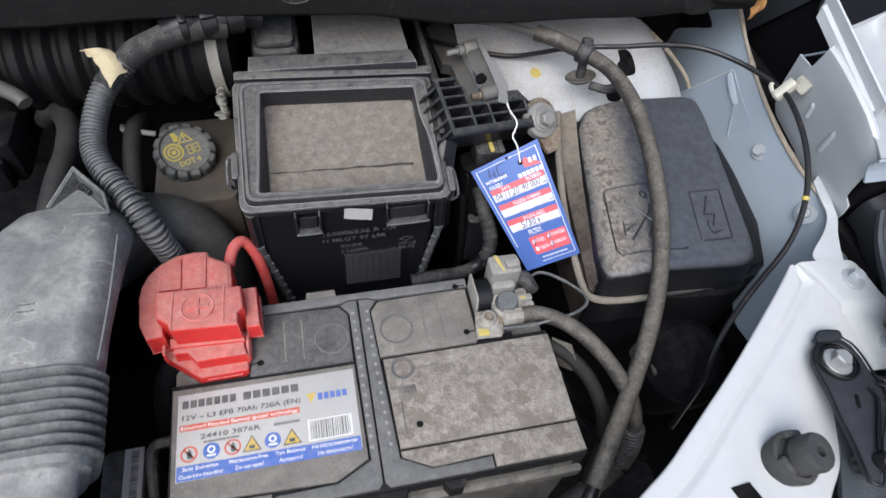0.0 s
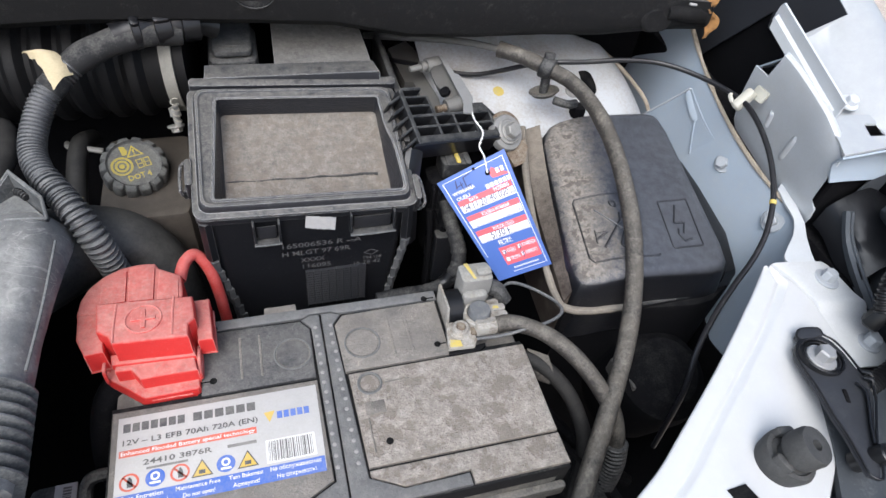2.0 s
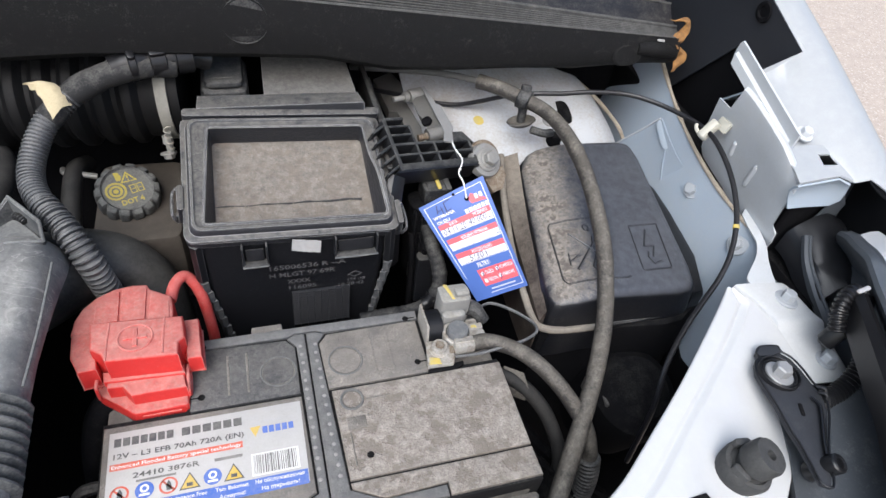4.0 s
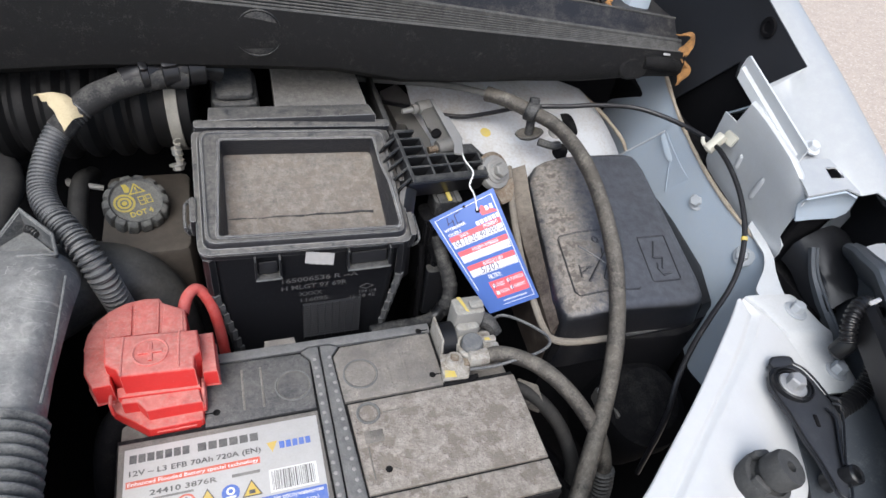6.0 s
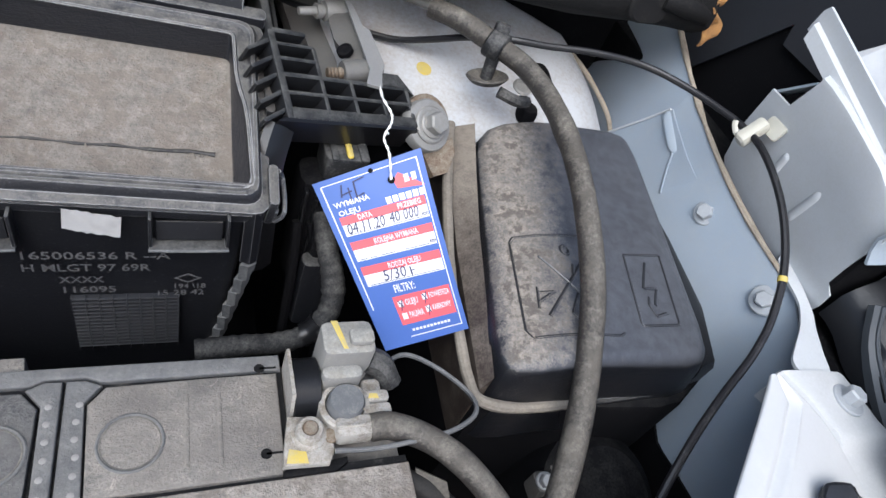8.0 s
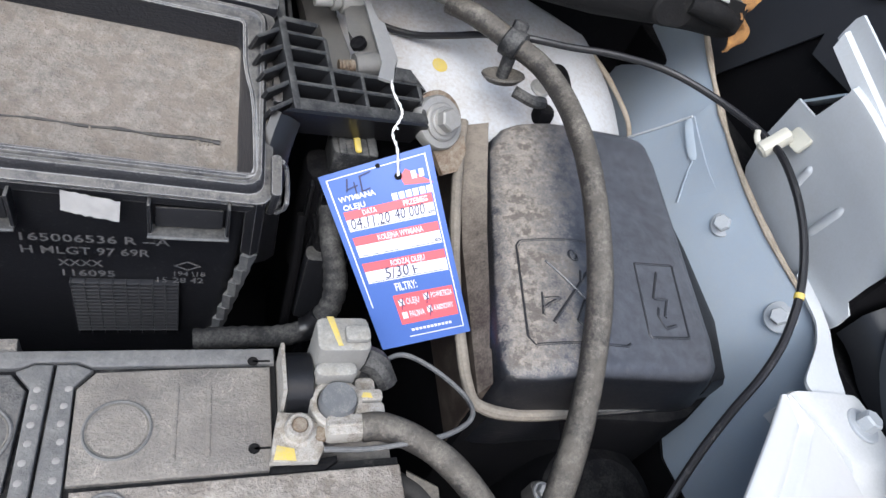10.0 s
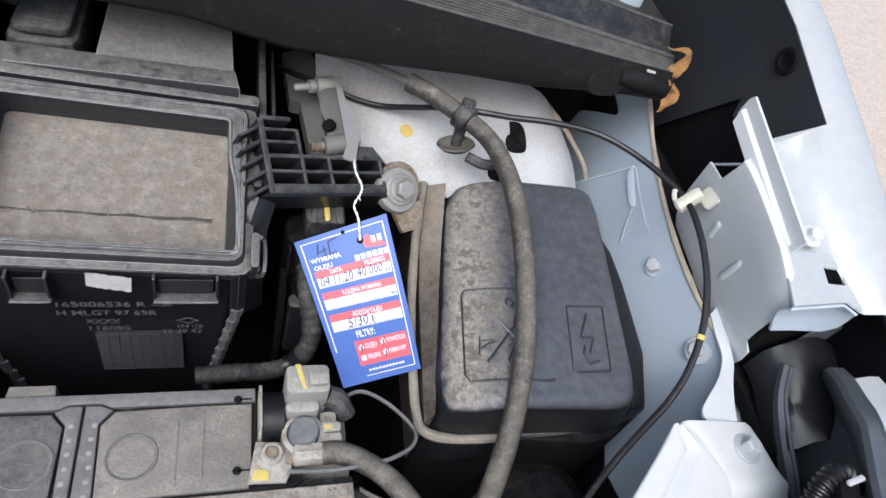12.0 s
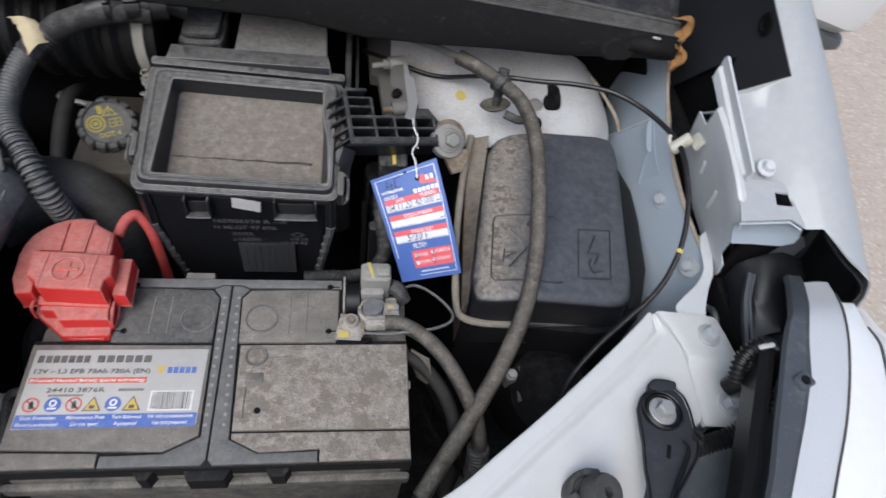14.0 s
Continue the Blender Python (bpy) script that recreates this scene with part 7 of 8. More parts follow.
tube(bm, [(-0.1840, 0.1215, 0.9315), (-0.1800, 0.1185, 0.9320), (-0.1765, 0.1150, 0.9310)], 0.0022, 8, 4, rib=0.0012, pitch=0.0022)
part("tab_clip", bm, black_plastic, duct)
bm = B()
box(bm, -0.207, -0.198, 0.025, 0.0260, 0.9330, 0.9346, 0.0003)
box(bm, -0.207, -0.198, 0.020, 0.0210, 0.9330, 0.9346, 0.0003)
part("moulded_bars", bm, duct_grey, duct)
bm = B()
tube(bm, [(-0.20, 0.112, 0.868), (-0.165, 0.130, 0.866), (-0.135, 0.135, 0.855), (-0.118, 0.131, 0.83), (-0.112, 0.120, 0.79), (-0.110, 0.10, 0.70)], lambda f: 0.037 - 0.012 * min(1, f * 3), 24, 6)
whole("charge_pipe", bm, pipe_black, "matt black charge air pipe under the conduit", "pipe")

# small relay box beside the battery
relay = thing("relay_box", (-0.18, -0.04, 0.7), "small dark box with a barcode sticker beside the battery", "box")
bm = B()
box(bm, -0.194, -0.164, -0.11, -0.028, 0.70, 0.815, 0.003)
part("body", bm, black_plastic, relay)
bm = B()
box(bm, -0.1785, -0.1655, -0.10, -0.0295, 0.8152, 0.8162, 0.0003)
part("sticker", bm, sticker_white, relay, "white barcode sticker")
bm = B()
random.seed(9)
y = -0.098
while y < -0.033:
    w = random.choice((0.0005, 0.0009, 0.0014))
    patch(bm, -0.1735, -0.1685, y, y + w, lambda a, b: V(a, b, 0.8166))
    y += w + random.choice((0.0005, 0.0008, 0.0012))
part("barcode", bm, ink_dark, relay, "black barcode", weld=False)
bm = B()
tube(bm, [(-0.137, -0.035, 0.828), (-0.148, -0.034, 0.828), (-0.156, -0.036, 0.826), (-0.159, -0.045, 0.818), (-0.16, -0.075, 0.80), (-0.16, -0.12, 0.78)], 0.0042, 10, 6)
whole("vent_tube", bm, black_plastic, "thin black battery vent tube", "tube")
bm = B()
box(bm, -0.20, -0.15, -0.14, -0.125, 0.70, 0.80, 0.004)
whole("yellow_connector", bm, flat("dull_yellow_plastic", (0.3, 0.26, 0.09), dust=(0.25, 0.22, 0.15), cover=0.2), "dull yellow connector below the relay box", "connector")
bm = B()
tube(bm, [(-0.125, 0.03, 0.85), (-0.145, 0.01, 0.84), (-0.153, -0.01, 0.80), (-0.157, -0.01, 0.74), (-0.16, -0.03, 0.65)], 0.009, 12, 5)
whole("starter_cable", bm, deep_black, "dark cable dropping beside the battery", "cable")

# ---- engine mount stay with ribbed plastic ----
stay = thing("mount_stay", (0.12, 0.16, 0.88), "dusty black ribbed plastic stay beside the filter box", "bracket")
SO = V(0.092, 0.142, 0.9305)
SU = (V(0.167, 0.163, 0.915) - SO).normalized()
SN = V(0.275, -0.341, 0.899).normalized()
SV = SN.cross(SU).normalized()
SM = Matrix((SU, SV, SN)).transposed().to_4x4()
SM.translation = SO
D = 0.022
bars = [(0, 0.080, -0.003, 0.0035), (0, 0.080, 0.0105, 0.0128), (0.0, 0.080, 0.0205, 0.0232), (0, 0.024, 0.0300, 0.0322), (0, 0.0235, 0.0385, 0.0405), (0.0, 0.020, 0.0455, 0.0485),
        (-0.002, 0.002, -0.003, 0.047), (0.0215, 0.0240, 0.0, 0.040), (0.0400, 0.0424, 0, 0.0225), (0.0590, 0.0614, 0, 0.0225), (0.0778, 0.0806, -0.003, 0.0225)]
for a, b, c, d in bars:
    bm = B()
    box(bm, a, b, c, d, -D, 0, 0.0006, SM)
    part("rib", bm, stay_black, stay)
bm = B()
box(bm, 0.0, 0.080, -0.003, 0.022, -D - 0.002, -D, 0.0006, SM)
box(bm, 0.0, 0.023, 0.0, 0.046, -D - 0.002, -D, 0.0006, SM)
part("back_web", bm, deep_black, stay)
for i in range(5):
    bm = B()
    v = 0.003 + 0.0098 * i
    m = SM @ Matrix.Translation((0.0, v, -0.006)) @ pose(0, 0, 0, 0, 0, 28)
    box(bm, -0.0165, 0.001, -0.0011, 0.0011, -0.008, 0.005, 0.0005, m)
    part("side_rib", bm, stay_black, stay)
bm = B()
loft(bm, [[SM @ V(u, v, 0) for u, v in ((-0.004, -0.003), (0.078, -0.003), (0.080, -0.005), (-0.008, -0.005))], [SM @ V(u, v, -0.020) for u, v in ((-0.004, -0.003), (0.078, -0.003), (0.080, -0.0055), (-0.010, -0.0055))]])
tube(bm, [SM @ V(-0.003, -0.004, -0.008), V(0.083, 0.128, 0.91), V(0.082, 0.122, 0.885), V(0.083, 0.12, 0.84)], 0.0045, 8, 4, flat=2.0)
part("front_wall", bm, loom_black, stay, weld=False)
bm = B()
loft(bm, [[SM @ V(u, v, 0) for u, v in ((0.062, 0.0215), (0.078, 0.0215), (0.084, 0.018), (0.076, 0.0305), (0.066, 0.0305))], [SM @ V(u, v, -0.012) for u, v in ((0.062, 0.0215), (0.078, 0.0215), (0.084, 0.018), (0.076, 0.0305), (0.066, 0.0305))]])
part("ear", bm, stay_black, stay)
mount = thing("mount_bolt", (0.178, 0.167, 0.89), "large dull steel mount bolt on a rusty washer", "bolt")
bd = V(0.28, -0.62, 0.73)
bm = B()
lathe(bm, [(0.0158, -0.006), (0.0158, 0.0), (0.0150, 0.0012), (0.0112, 0.0014), (0.0112, 0.0028), (0.0102, 0.0036)], axis((0.1775, 0.1675, 0.9105), bd), 30)
part("washer", bm, steel, mount)
bm = B()
hexhead(bm, V(0.1775, 0.1675, 0.9105) + bd * 0.0036, bd, 0.0068, 0.0065, 1.25)
part("head", bm, steel, mount)
bm = B()
lathe(bm, [(0.0165, 0), (0.0165, 0.004), (0.0150, 0.0042)], axis((0.1785, 0.1775, 0.905), bd), 24)
part("rusty_ring", bm, rusty, mount, "rusty washer behind the bolt")
bm = B()
sheet(bm, [(0.176, 0.160, 0.896), (0.188, 0.163, 0.902), (0.1945, 0.166, 0.904), (0.197, 0.160, 0.897), (0.192, 0.151, 0.889), (0.183, 0.149, 0.887)], (0.2, -0.5, 0.8), 0.004)
part("bent_plate", bm, rusty, mount, "bent rusty plate")

# metal lever bracket
lever = thing("cable_lever", (0.125, 0.22, 0.9), "dull cast alloy gear cable lever with a threaded stud", "lever")
bm = B()
sheet(bm, [(0.104, 0.3192, 0.905), (0.1248, 0.3326, 0.905), (0.1327, 0.301, 0.907), (0.1262, 0.2728, 0.909), (0.1314, 0.2256, 0.909), (0.1290, 0.2000, 0.907), (0.1205, 0.2000, 0.906), (0.1154, 0.257, 0.906), (0.108, 0.2603, 0.905)], (0, -0.1, 1), 0.012)
part("base", bm, alloy, lever, "dusty flat cast base")
bm = B()
lathe(bm, [(0.0024, 0.0), (0.0027, 0.0008), (0.0027, 0.0110), (0.0048, 0.0112), (0.0048, 0.0150), (0.0036, 0.0152), (0.0036, 0.0165), (0.0062, 0.0168), (0.0066, 0.0180), (0.0066, 0.0300), (0.0060, 0.0310)], axis((0.1085, 0.2488, 0.9255), (1, 0.28, 0.0)), 18)
part("stud", bm, steel, lever, "threaded stud with nuts")
bm = B()
lathe(bm, [(0.0062, 0.0), (0.0068, 0.0010), (0.0068, 0.0160), (0.0060, 0.0170)], axis((0.1262, 0.1895, 0.9250), (1, 0.2, 0.05)), 20)
part("lower_boss", bm, alloy, lever)
bm = B()
lathe(bm, [(0.0030, 0.0), (0.0034, 0.001), (0.0026, 0.002), (0.0034, 0.003), (0.0026, 0.004), (0.0034, 0.005), (0.0026, 0.006), (0.0034, 0.007), (0.0030, 0.009)], axis((0.1175, 0.1880, 0.9245), (1, 0.15, 0.05)), 14)
part("threaded_end", bm, rusty, lever, "browned threaded end")
bm = B()
sheet(bm, [(0.1255, 0.2420, 0.9270), (0.1385, 0.2600, 0.9285), (0.1432, 0.2390, 0.9285), (0.1440, 0.2130, 0.9275), (0.1420, 0.1945, 0.9255), (0.1290, 0.1985, 0.9250), (0.1300, 0.2120, 0.9250), (0.1262, 0.2230, 0.9255)], (-0.35, -0.1, 0.9), 0.008)
part("web", bm, alloy, lever)
bm = B()
arm_pts = [V(0.1365, 0.2551, 0.9345), V(0.1394, 0.2546, 0.9350), V(0.1430, 0.2255, 0.9345), V(0.1464, 0.2228, 0.9345), V(0.1492, 0.1895, 0.9335), V(0.1474, 0.1860, 0.9325), V(0.1450, 0.1720, 0.9300), V(0.1366, 0.1745, 0.9300), V(0.1398, 0.1850, 0.9325), V(0.1378, 0.2222, 0.9340)]
sheet(bm, arm_pts, (-0.2, -0.1, 0.95), 0.0020)
sheet(bm, [V(0.1464, 0.2228, 0.9345), V(0.1492, 0.1895, 0.9335), V(0.1500, 0.1880, 0.9235), V(0.1475, 0.2215, 0.9250)], (0.9, 0.1, 0.2), 0.0016)
part("arm", bm, clean_zinc, lever, "pale alloy lever arm", weld=False)
bm = B()
lathe(bm, [(0.0048, -0.002), (0.0048, 0.0010), (0.0040, 0.0014), (0.0034, 0.0006), (0.0005, 0.0006)], axis((0.1302, 0.2085, 0.9275), (-0.55, -0.1, 0.8)), 20)
part("bore", bm, deep_black, lever, "dark bore")
bm = B()
box(bm, 0.084, 0.089, 0.2, 0.30, 0.89, 0.935, 0.001)
box(bm, 0.0935, 0.096, 0.19, 0.30, 0.885, 0.92, 0.001)
whole("gear_cable_guide", bm, black_plastic, "black cable guides behind the filter box", "guide")

# wiring behind the tag
plugs = thing("wiring_connector", (0.12, 0.145, 0.8), "dark wiring connector behind the service tag", "connector")
bm = B()
box(bm, 0.103, 0.142, 0.138, 0.165, 0.80, 0.885, 0.004)
part("body", bm, deep_black, plugs)
for i in range(6):
    bm = B()
    x = 0.105 + 0.0062 * i
    box(bm, x, x + 0.0022, 0.1335, 0.139, 0.80, 0.884 - 0.006 * (i % 3), 0.0006)
    part("fin", bm, loom_black, plugs)
bm = B()
box(bm, 0.112, 0.136, 0.126, 0.14, 0.82, 0.872, 0.002)
part("socket", bm, loom_black, plugs)
bm = B()
box(bm, 0.1150, 0.1410, 0.1440, 0.1680, 0.870, 0.9000, 0.002)
head = part("head", bm, black_plastic, plugs, "dusty black connector head")
for x, w in ((0.1185, 0.004), (0.1345, 0.005)):
    bm = B()
    box(bm, x, x + w, 0.1425, 0.1600, 0.8995, 0.9012, 0.0006)
    part("rail", bm, black_plastic, head)
bm = B()
box(bm, 0.108, 0.128, 0.118, 0.13, 0.78, 0.84, 0.002)
part("locking_sleeve", bm, box_plastic, plugs)
bm = B()
box(bm, 0.1270, 0.1305, 0.1445, 0.1640, 0.9005, 0.9025, 0.0006)
whole("yellow_tab", bm, yellow_paint, "small yellow locking tab on the connector", "tab")
bm = B()
tube(bm, [(0.117, 0.132, 0.870), (0.1185, 0.115, 0.860), (0.1225, 0.101, 0.845), (0.121, 0.092, 0.832), (0.112, 0.087, 0.819), (0.096, 0.085, 0.812), (0.075, 0.085, 0.811), (0.05, 0.084, 0.81)], 0.0062, 12, 6, wav=0.18, rib=0.0004, pitch=0.006, twist=60)
loom = thing("taped_harness", (0.065, 0.084, 0.804), "cloth-taped wiring loom curving behind the battery", "loom")
part("cloth_wrap", bm, cloth_tape, loom)
bm = B()
tube(bm, [(0.1165, 0.0893, 0.8255), (0.112, 0.087, 0.819), (0.107, 0.0862, 0.8165)], 0.0069, 12, 3)
part("tape_band", bm, loom_black, loom, "glossy black tape band")
for i, (x, dx) in enumerate(((0.104, 0.0), (0.112, 0.006), (0.126, 0.004), (0.132, -0.003))):
    bm = B()
    tube(bm, [(x, 0.135, 0.86), (x + dx, 0.125, 0.83), (x + dx * 1.5, 0.12, 0.78), (x, 0.118, 0.70)], 0.003, 8, 4)
    whole("loom_wire", bm, deep_black, "black loom wire behind the service tag", "wire", "loom wires behind the tag")

# ---- service tag ----
TL, TT, TR, TBm = V(0.108, 0.135, 0.889), V(0.1640, 0.1400, 0.916), V(0.187, 0.056, 0.862), V(0.135, 0.041, 0.869)
TW, TH = 0.060, 0.102


def tag_at(x, y, lift=0.0):
    """Metres from the upper left corner, to the right and down."""
    u, v = x / TW, y / TH
    p = TL.lerp(TT, u).lerp(TBm.lerp(TR, u), v)
    n = (TT - TL).cross(TL - TBm).normalized()
    if n.z < 0:
        n = -n
    bend = 0.0045 * math.sin(math.pi * min(1, max(0, v))) * (0.4 + 0.9 * u)
    return p + n * (lift - bend * 1.0)


tag = thing("service_tag", (0.15, 0.13, 0.9), "blue cardboard oil service tag hanging on a twisted white wire", "tag")
bm = B()
rows = [[tag_at(TW * i / 10, TH * j / 16, 0.0) for i in range(11)] for j in range(17)]
grid_sheet(bm, rows, 0.0004)
part("card", bm, tag_blue, tag)
T1 = lambda x, y: tag_at(x, y, 0.0007)
T2 = lambda x, y: tag_at(x, y, 0.0010)
T3 = lambda x, y: tag_at(x, y, 0.0013)


def tpatch(bm, u0, u1, v0, v1, fn, n=6, m=2):
    for i in range(n):
        for j in range(m):
            a, b = u0 + (u1 - u0) * i / n, u0 + (u1 - u0) * (i + 1) / n
            c, d = v0 + (v1 - v0) * j / m, v0 + (v1 - v0) * (j + 1) / m
            bm.faces.new([bm.verts.new(fn(x * TW, y * TH)) for x, y in ((a, c), (b, c), (b, d), (a, d))])


def twords(bm, words, u, v, size, width, bold=0.00006, shear=0.0):
    letters(bm, words, size, lambda a, b: T3(u * TW + a, v * TH - b), bold, shear, width * TW)


bm = B()
for q in ((0.05, 0.945, 0.035, 0.04), (0.05, 0.062, 0.035, 0.78), (0.933, 0.945, 0.035, 0.965), (0.32, 0.945, 0.96, 0.965)):
    tpatch(bm, *q, T1, 8, 8)
part("border_line", bm, tag_white, tag)
for v in (0.235, 0.385, 0.535):
    bm = B()
    tpatch(bm, 0.10, 0.92, v, v + 0.048, T1)
    part("red_band", bm, tag_red, tag)
    bm = B()
    tpatch(bm, 0.10, 0.92, v + 0.048, v + 0.115, T1)
    part("white_field", bm, tag_white, tag)
bm = B()
tpatch(bm, 0.28, 0.915, 0.735, 0.895, T1)
part("red_box", bm, tag_red, tag)
bm = B()
for u, v in ((0.315, 0.775), (0.585, 0.765), (0.315, 0.845), (0.585, 0.835)):
    tpatch(bm, u, u + 0.055, v - 0.012, v + 0.022, T2, 1, 1)
part("tick_boxes", bm, tag_white, tag, weld=False)
bm = B()
poly_flat(bm, [(0.70 * TW, 0.165 * TH), (0.68 * TW, 0.12 * TH), (0.74 * TW, 0.085 * TH), (0.82 * TW, 0.12 * TH), (0.96 * TW, 0.185 * TH)], T1)
part("logo_shape", bm, tag_red, tag, "red logo shape")
for u0, du, w, v0, v1, n in ((0.56, 0.065, 0.052, 0.195, 0.232, 6), (0.78, 0.07, 0.045, 0.105, 0.145, 2), (0.36, 0.042, 0.03, 0.925, 0.938, 11)):
    for i in range(n):
        bm = B()
        tpatch(bm, u0 + du * i, u0 + du * i + w, v0, v1, T2, 1, 1)
        part("block_mark", bm, tag_white, tag, "white block mark")
bm = B()
twords(bm, "WYMIANA", 0.10, 0.180, 0.0043, 0.33, 0.00010)
twords(bm, "OLEJU", 0.11, 0.230, 0.0043, 0.20, 0.00010)
twords(bm, "DATA", 0.26, 0.273, 0.0042, 0.13)
twords(bm, "PRZEBIEG", 0.64, 0.273, 0.0042, 0.23)
twords(bm, "KOLEJNA WYMIANA", 0.32, 0.425, 0.0044, 0.44)
twords(bm, "RODZAJ OLEJU", 0.36, 0.575, 0.0044, 0.34)
twords(bm, "FILTRY:", 0.33, 0.715, 0.0062, 0.22, 0.00015)
twords(bm, "OLEJU", 0.39, 0.795, 0.0048, 0.14)
twords(bm, "POWIETRZA", 0.66, 0.785, 0.0044, 0.235)
twords(bm, "PALIWA", 0.39, 0.865, 0.0048, 0.16)
twords(bm, "KABINOWY", 0.66, 0.855, 0.0044, 0.215)
part("printed_text", bm, tag_white, tag, weld=False)
bm = B()
twords(bm, "04.11.20", 0.12, 0.342, 0.0090, 0.36, 0.0, 0.2)
twords(bm, "40 000", 0.53, 0.338, 0.0090, 0.29, 0.0, 0.2)
twords(bm, "km", 0.85, 0.341, 0.0036, 0.06)
twords(bm, "km", 0.85, 0.492, 0.0036, 0.06)
twords(bm, "5/30", 0.27, 0.640, 0.0090, 0.24, 0.0, 0.15)
tpatch(bm, 0.56, 0.575, 0.592, 0.64, T3, 1, 1)
tpatch(bm, 0.56, 0.61, 0.612, 0.617, T3, 1, 1)
for a, b in ((0.13, 0.2), (0.23, 0.3), (0.33, 0.48), (0.58, 0.84)):
    tpatch(bm, a, b, 0.493, 0.4965, T3, 2, 1)
tpatch(bm, 0.13, 0.88, 0.6435, 0.6465, T3, 4, 1)
tpatch(bm, 0.13, 0.84, 0.3435, 0.346, T3, 4, 1)
for u, v in ((0.315, 0.775), (0.585, 0.765), (0.585, 0.835)):
    poly_flat(bm, [((u + 0.00) * TW, (v - 0.012) * TH), ((u + 0.012) * TW, (v - 0.012) * TH), ((u + 0.06) * TW, (v + 0.03) * TH), ((u + 0.048) * TW, (v + 0.03) * TH)], T3)
    poly_flat(bm, [((u + 0.05) * TW, (v - 0.018) * TH), ((u + 0.062) * TW, (v - 0.018) * TH), ((u + 0.02) * TW, (v + 0.045) * TH), ((u + 0.008) * TW, (v + 0.045) * TH)], T3)
for q in ([(0.22, 0.06), (0.235, 0.06), (0.20, 0.13), (0.185, 0.13)], [(0.19, 0.115), (0.30, 0.105), (0.30, 0.112), (0.19, 0.122)], [(0.27, 0.085), (0.282, 0.085), (0.275, 0.16), (0.263, 0.16)], [(0.33, 0.06), (0.345, 0.06), (0.33, 0.15), (0.315, 0.15)], [(0.33, 0.06), (0.44, 0.05), (0.44, 0.057), (0.33, 0.067)], [(0.32, 0.145), (0.40, 0.135), (0.40, 0.142), (0.32, 0.152)]):
    poly_flat(bm, [(u * TW, v * TH) for u, v in q], T3)
part("handwriting", bm, biro, tag, "blue-black handwriting", weld=False)
bm = B()
dot_flat(bm, 0.665 * TW, 0.115 * TH, 0.0021, T3)
dot_flat(bm, 0.515 * TW, 0.035 * TH, 0.0013, T3)
part("punched_holes", bm, deep_black, tag, "dark punched holes", weld=False)
bm = B()
hp = tag_at(0.665 * TW, 0.115 * TH, 0.001)
K = [V(0.1455, 0.186, 0.930), V(0.144, 0.166, 0.929), V(0.1475, 0.154, 0.9265), V(0.147, 0.149, 0.924), V(0.143, 0.143, 0.9185), V(0.146, 0.137, 0.913), hp]
for ph in (0, math.pi):
    sp = spline(K, 10)
    tube(bm, [p + V(math.cos(i * 0.75 + ph), 0.3 * math.sin(i * 0.75 + ph), math.sin(i * 0.75 + ph)) * 0.00042 for i, p in enumerate(sp)], 0.00042, 6, 1, smooth=False)
tube(bm, [V(0.149, 0.153, 0.913), V(0.1465, 0.157, 0.916), V(0.1445, 0.161, 0.920)], 0.0005, 6, 4)
part("twisted_wire", bm, string_white, tag, "white twisted wire", weld=False)

# ---- fuse box ----
fuse = thing("fuse_box", (0.26, 0.1, 0.75), "black fuse box with a dusty scratched lid and embossed symbols", "fuse box")
cx, cy = 0.268, 0.105


def grow(ring, k, dz):
    out = []
    for x, y, z in ring:
        d = V(x - cx, y - cy, 0)
        d = d / max(abs(d.x) / 0.075, abs(d.y) / 0.09)
        out.append((x + d.x * k / 0.08, y + d.y * k / 0.08, z + dz))
    return out


def lidz(x, y):
    """Height of the crowned lid top."""
    u = (x - (0.19 + 0.2 * (y - 0.015))) / 0.14
    base = 0.8765 + 0.118 * (y - 0.015)
    k = max(0, min(1, u / 0.36))
    return base + 0.0085 * (1 - (1 - k) ** 2.2) - 0.0135 * (math.sqrt((u - 0.3) ** 2 + 0.006) + u - 0.3) / 2


def steps(n, length, r):
    """Samples 0 to 1, closer together within r of the ends."""
    k = r / length
    side = [k * t for t in (0, 0.08, 0.2, 0.4, 0.65, 1.0)]
    return side + [k + (1 - 2 * k) * (i + 1) / (n + 1) for i in range(n)] + [1 - t for t in side[::-1]]


bm = B()
US, VS = steps(9, 0.14, 0.010), steps(9, 0.175, 0.010)
verts = []
for v in VS:
    row = []
    for u in US:
        a = V(0.188, 0.0165, 0).lerp(V(0.220, 0.1915, 0), v)
        b = V(0.331, 0.0135, 0).lerp(V(0.349, 0.1985, 0), v)
        p = a.lerp(b, u)
        R = 0.009
        d1, d2 = min(u, 1 - u) * 0.14, min(v, 1 - v) * 0.175
        ca, cb = max(0, 1 - d1 / 0.02), max(0, 1 - d2 / 0.02)
        if ca > 0 and cb > 0:
            sc = 1 - max(ca, cb) / math.hypot(ca, cb)
            p += V((0.02 * ca * sc) * (1 if u < 0.5 else -1), (0.02 * cb * sc) * (1 if v < 0.5 else -1), 0)
        q = max(max(0, 1 - d1 / R), max(0, 1 - d2 / R))
        p.z = lidz(p.x, p.y) - R * 0.8 * (1 - math.sqrt(max(0, 1 - min(1, q) ** 2)))
        row.append(bm.verts.new(p))
    verts.append(row)
NU, NV = len(US) - 1, len(VS) - 1
for j in range(NV):
    for i in range(NU):
        bm.faces.new((verts[j][i], verts[j][i + 1], verts[j + 1][i + 1], verts[j + 1][i]))
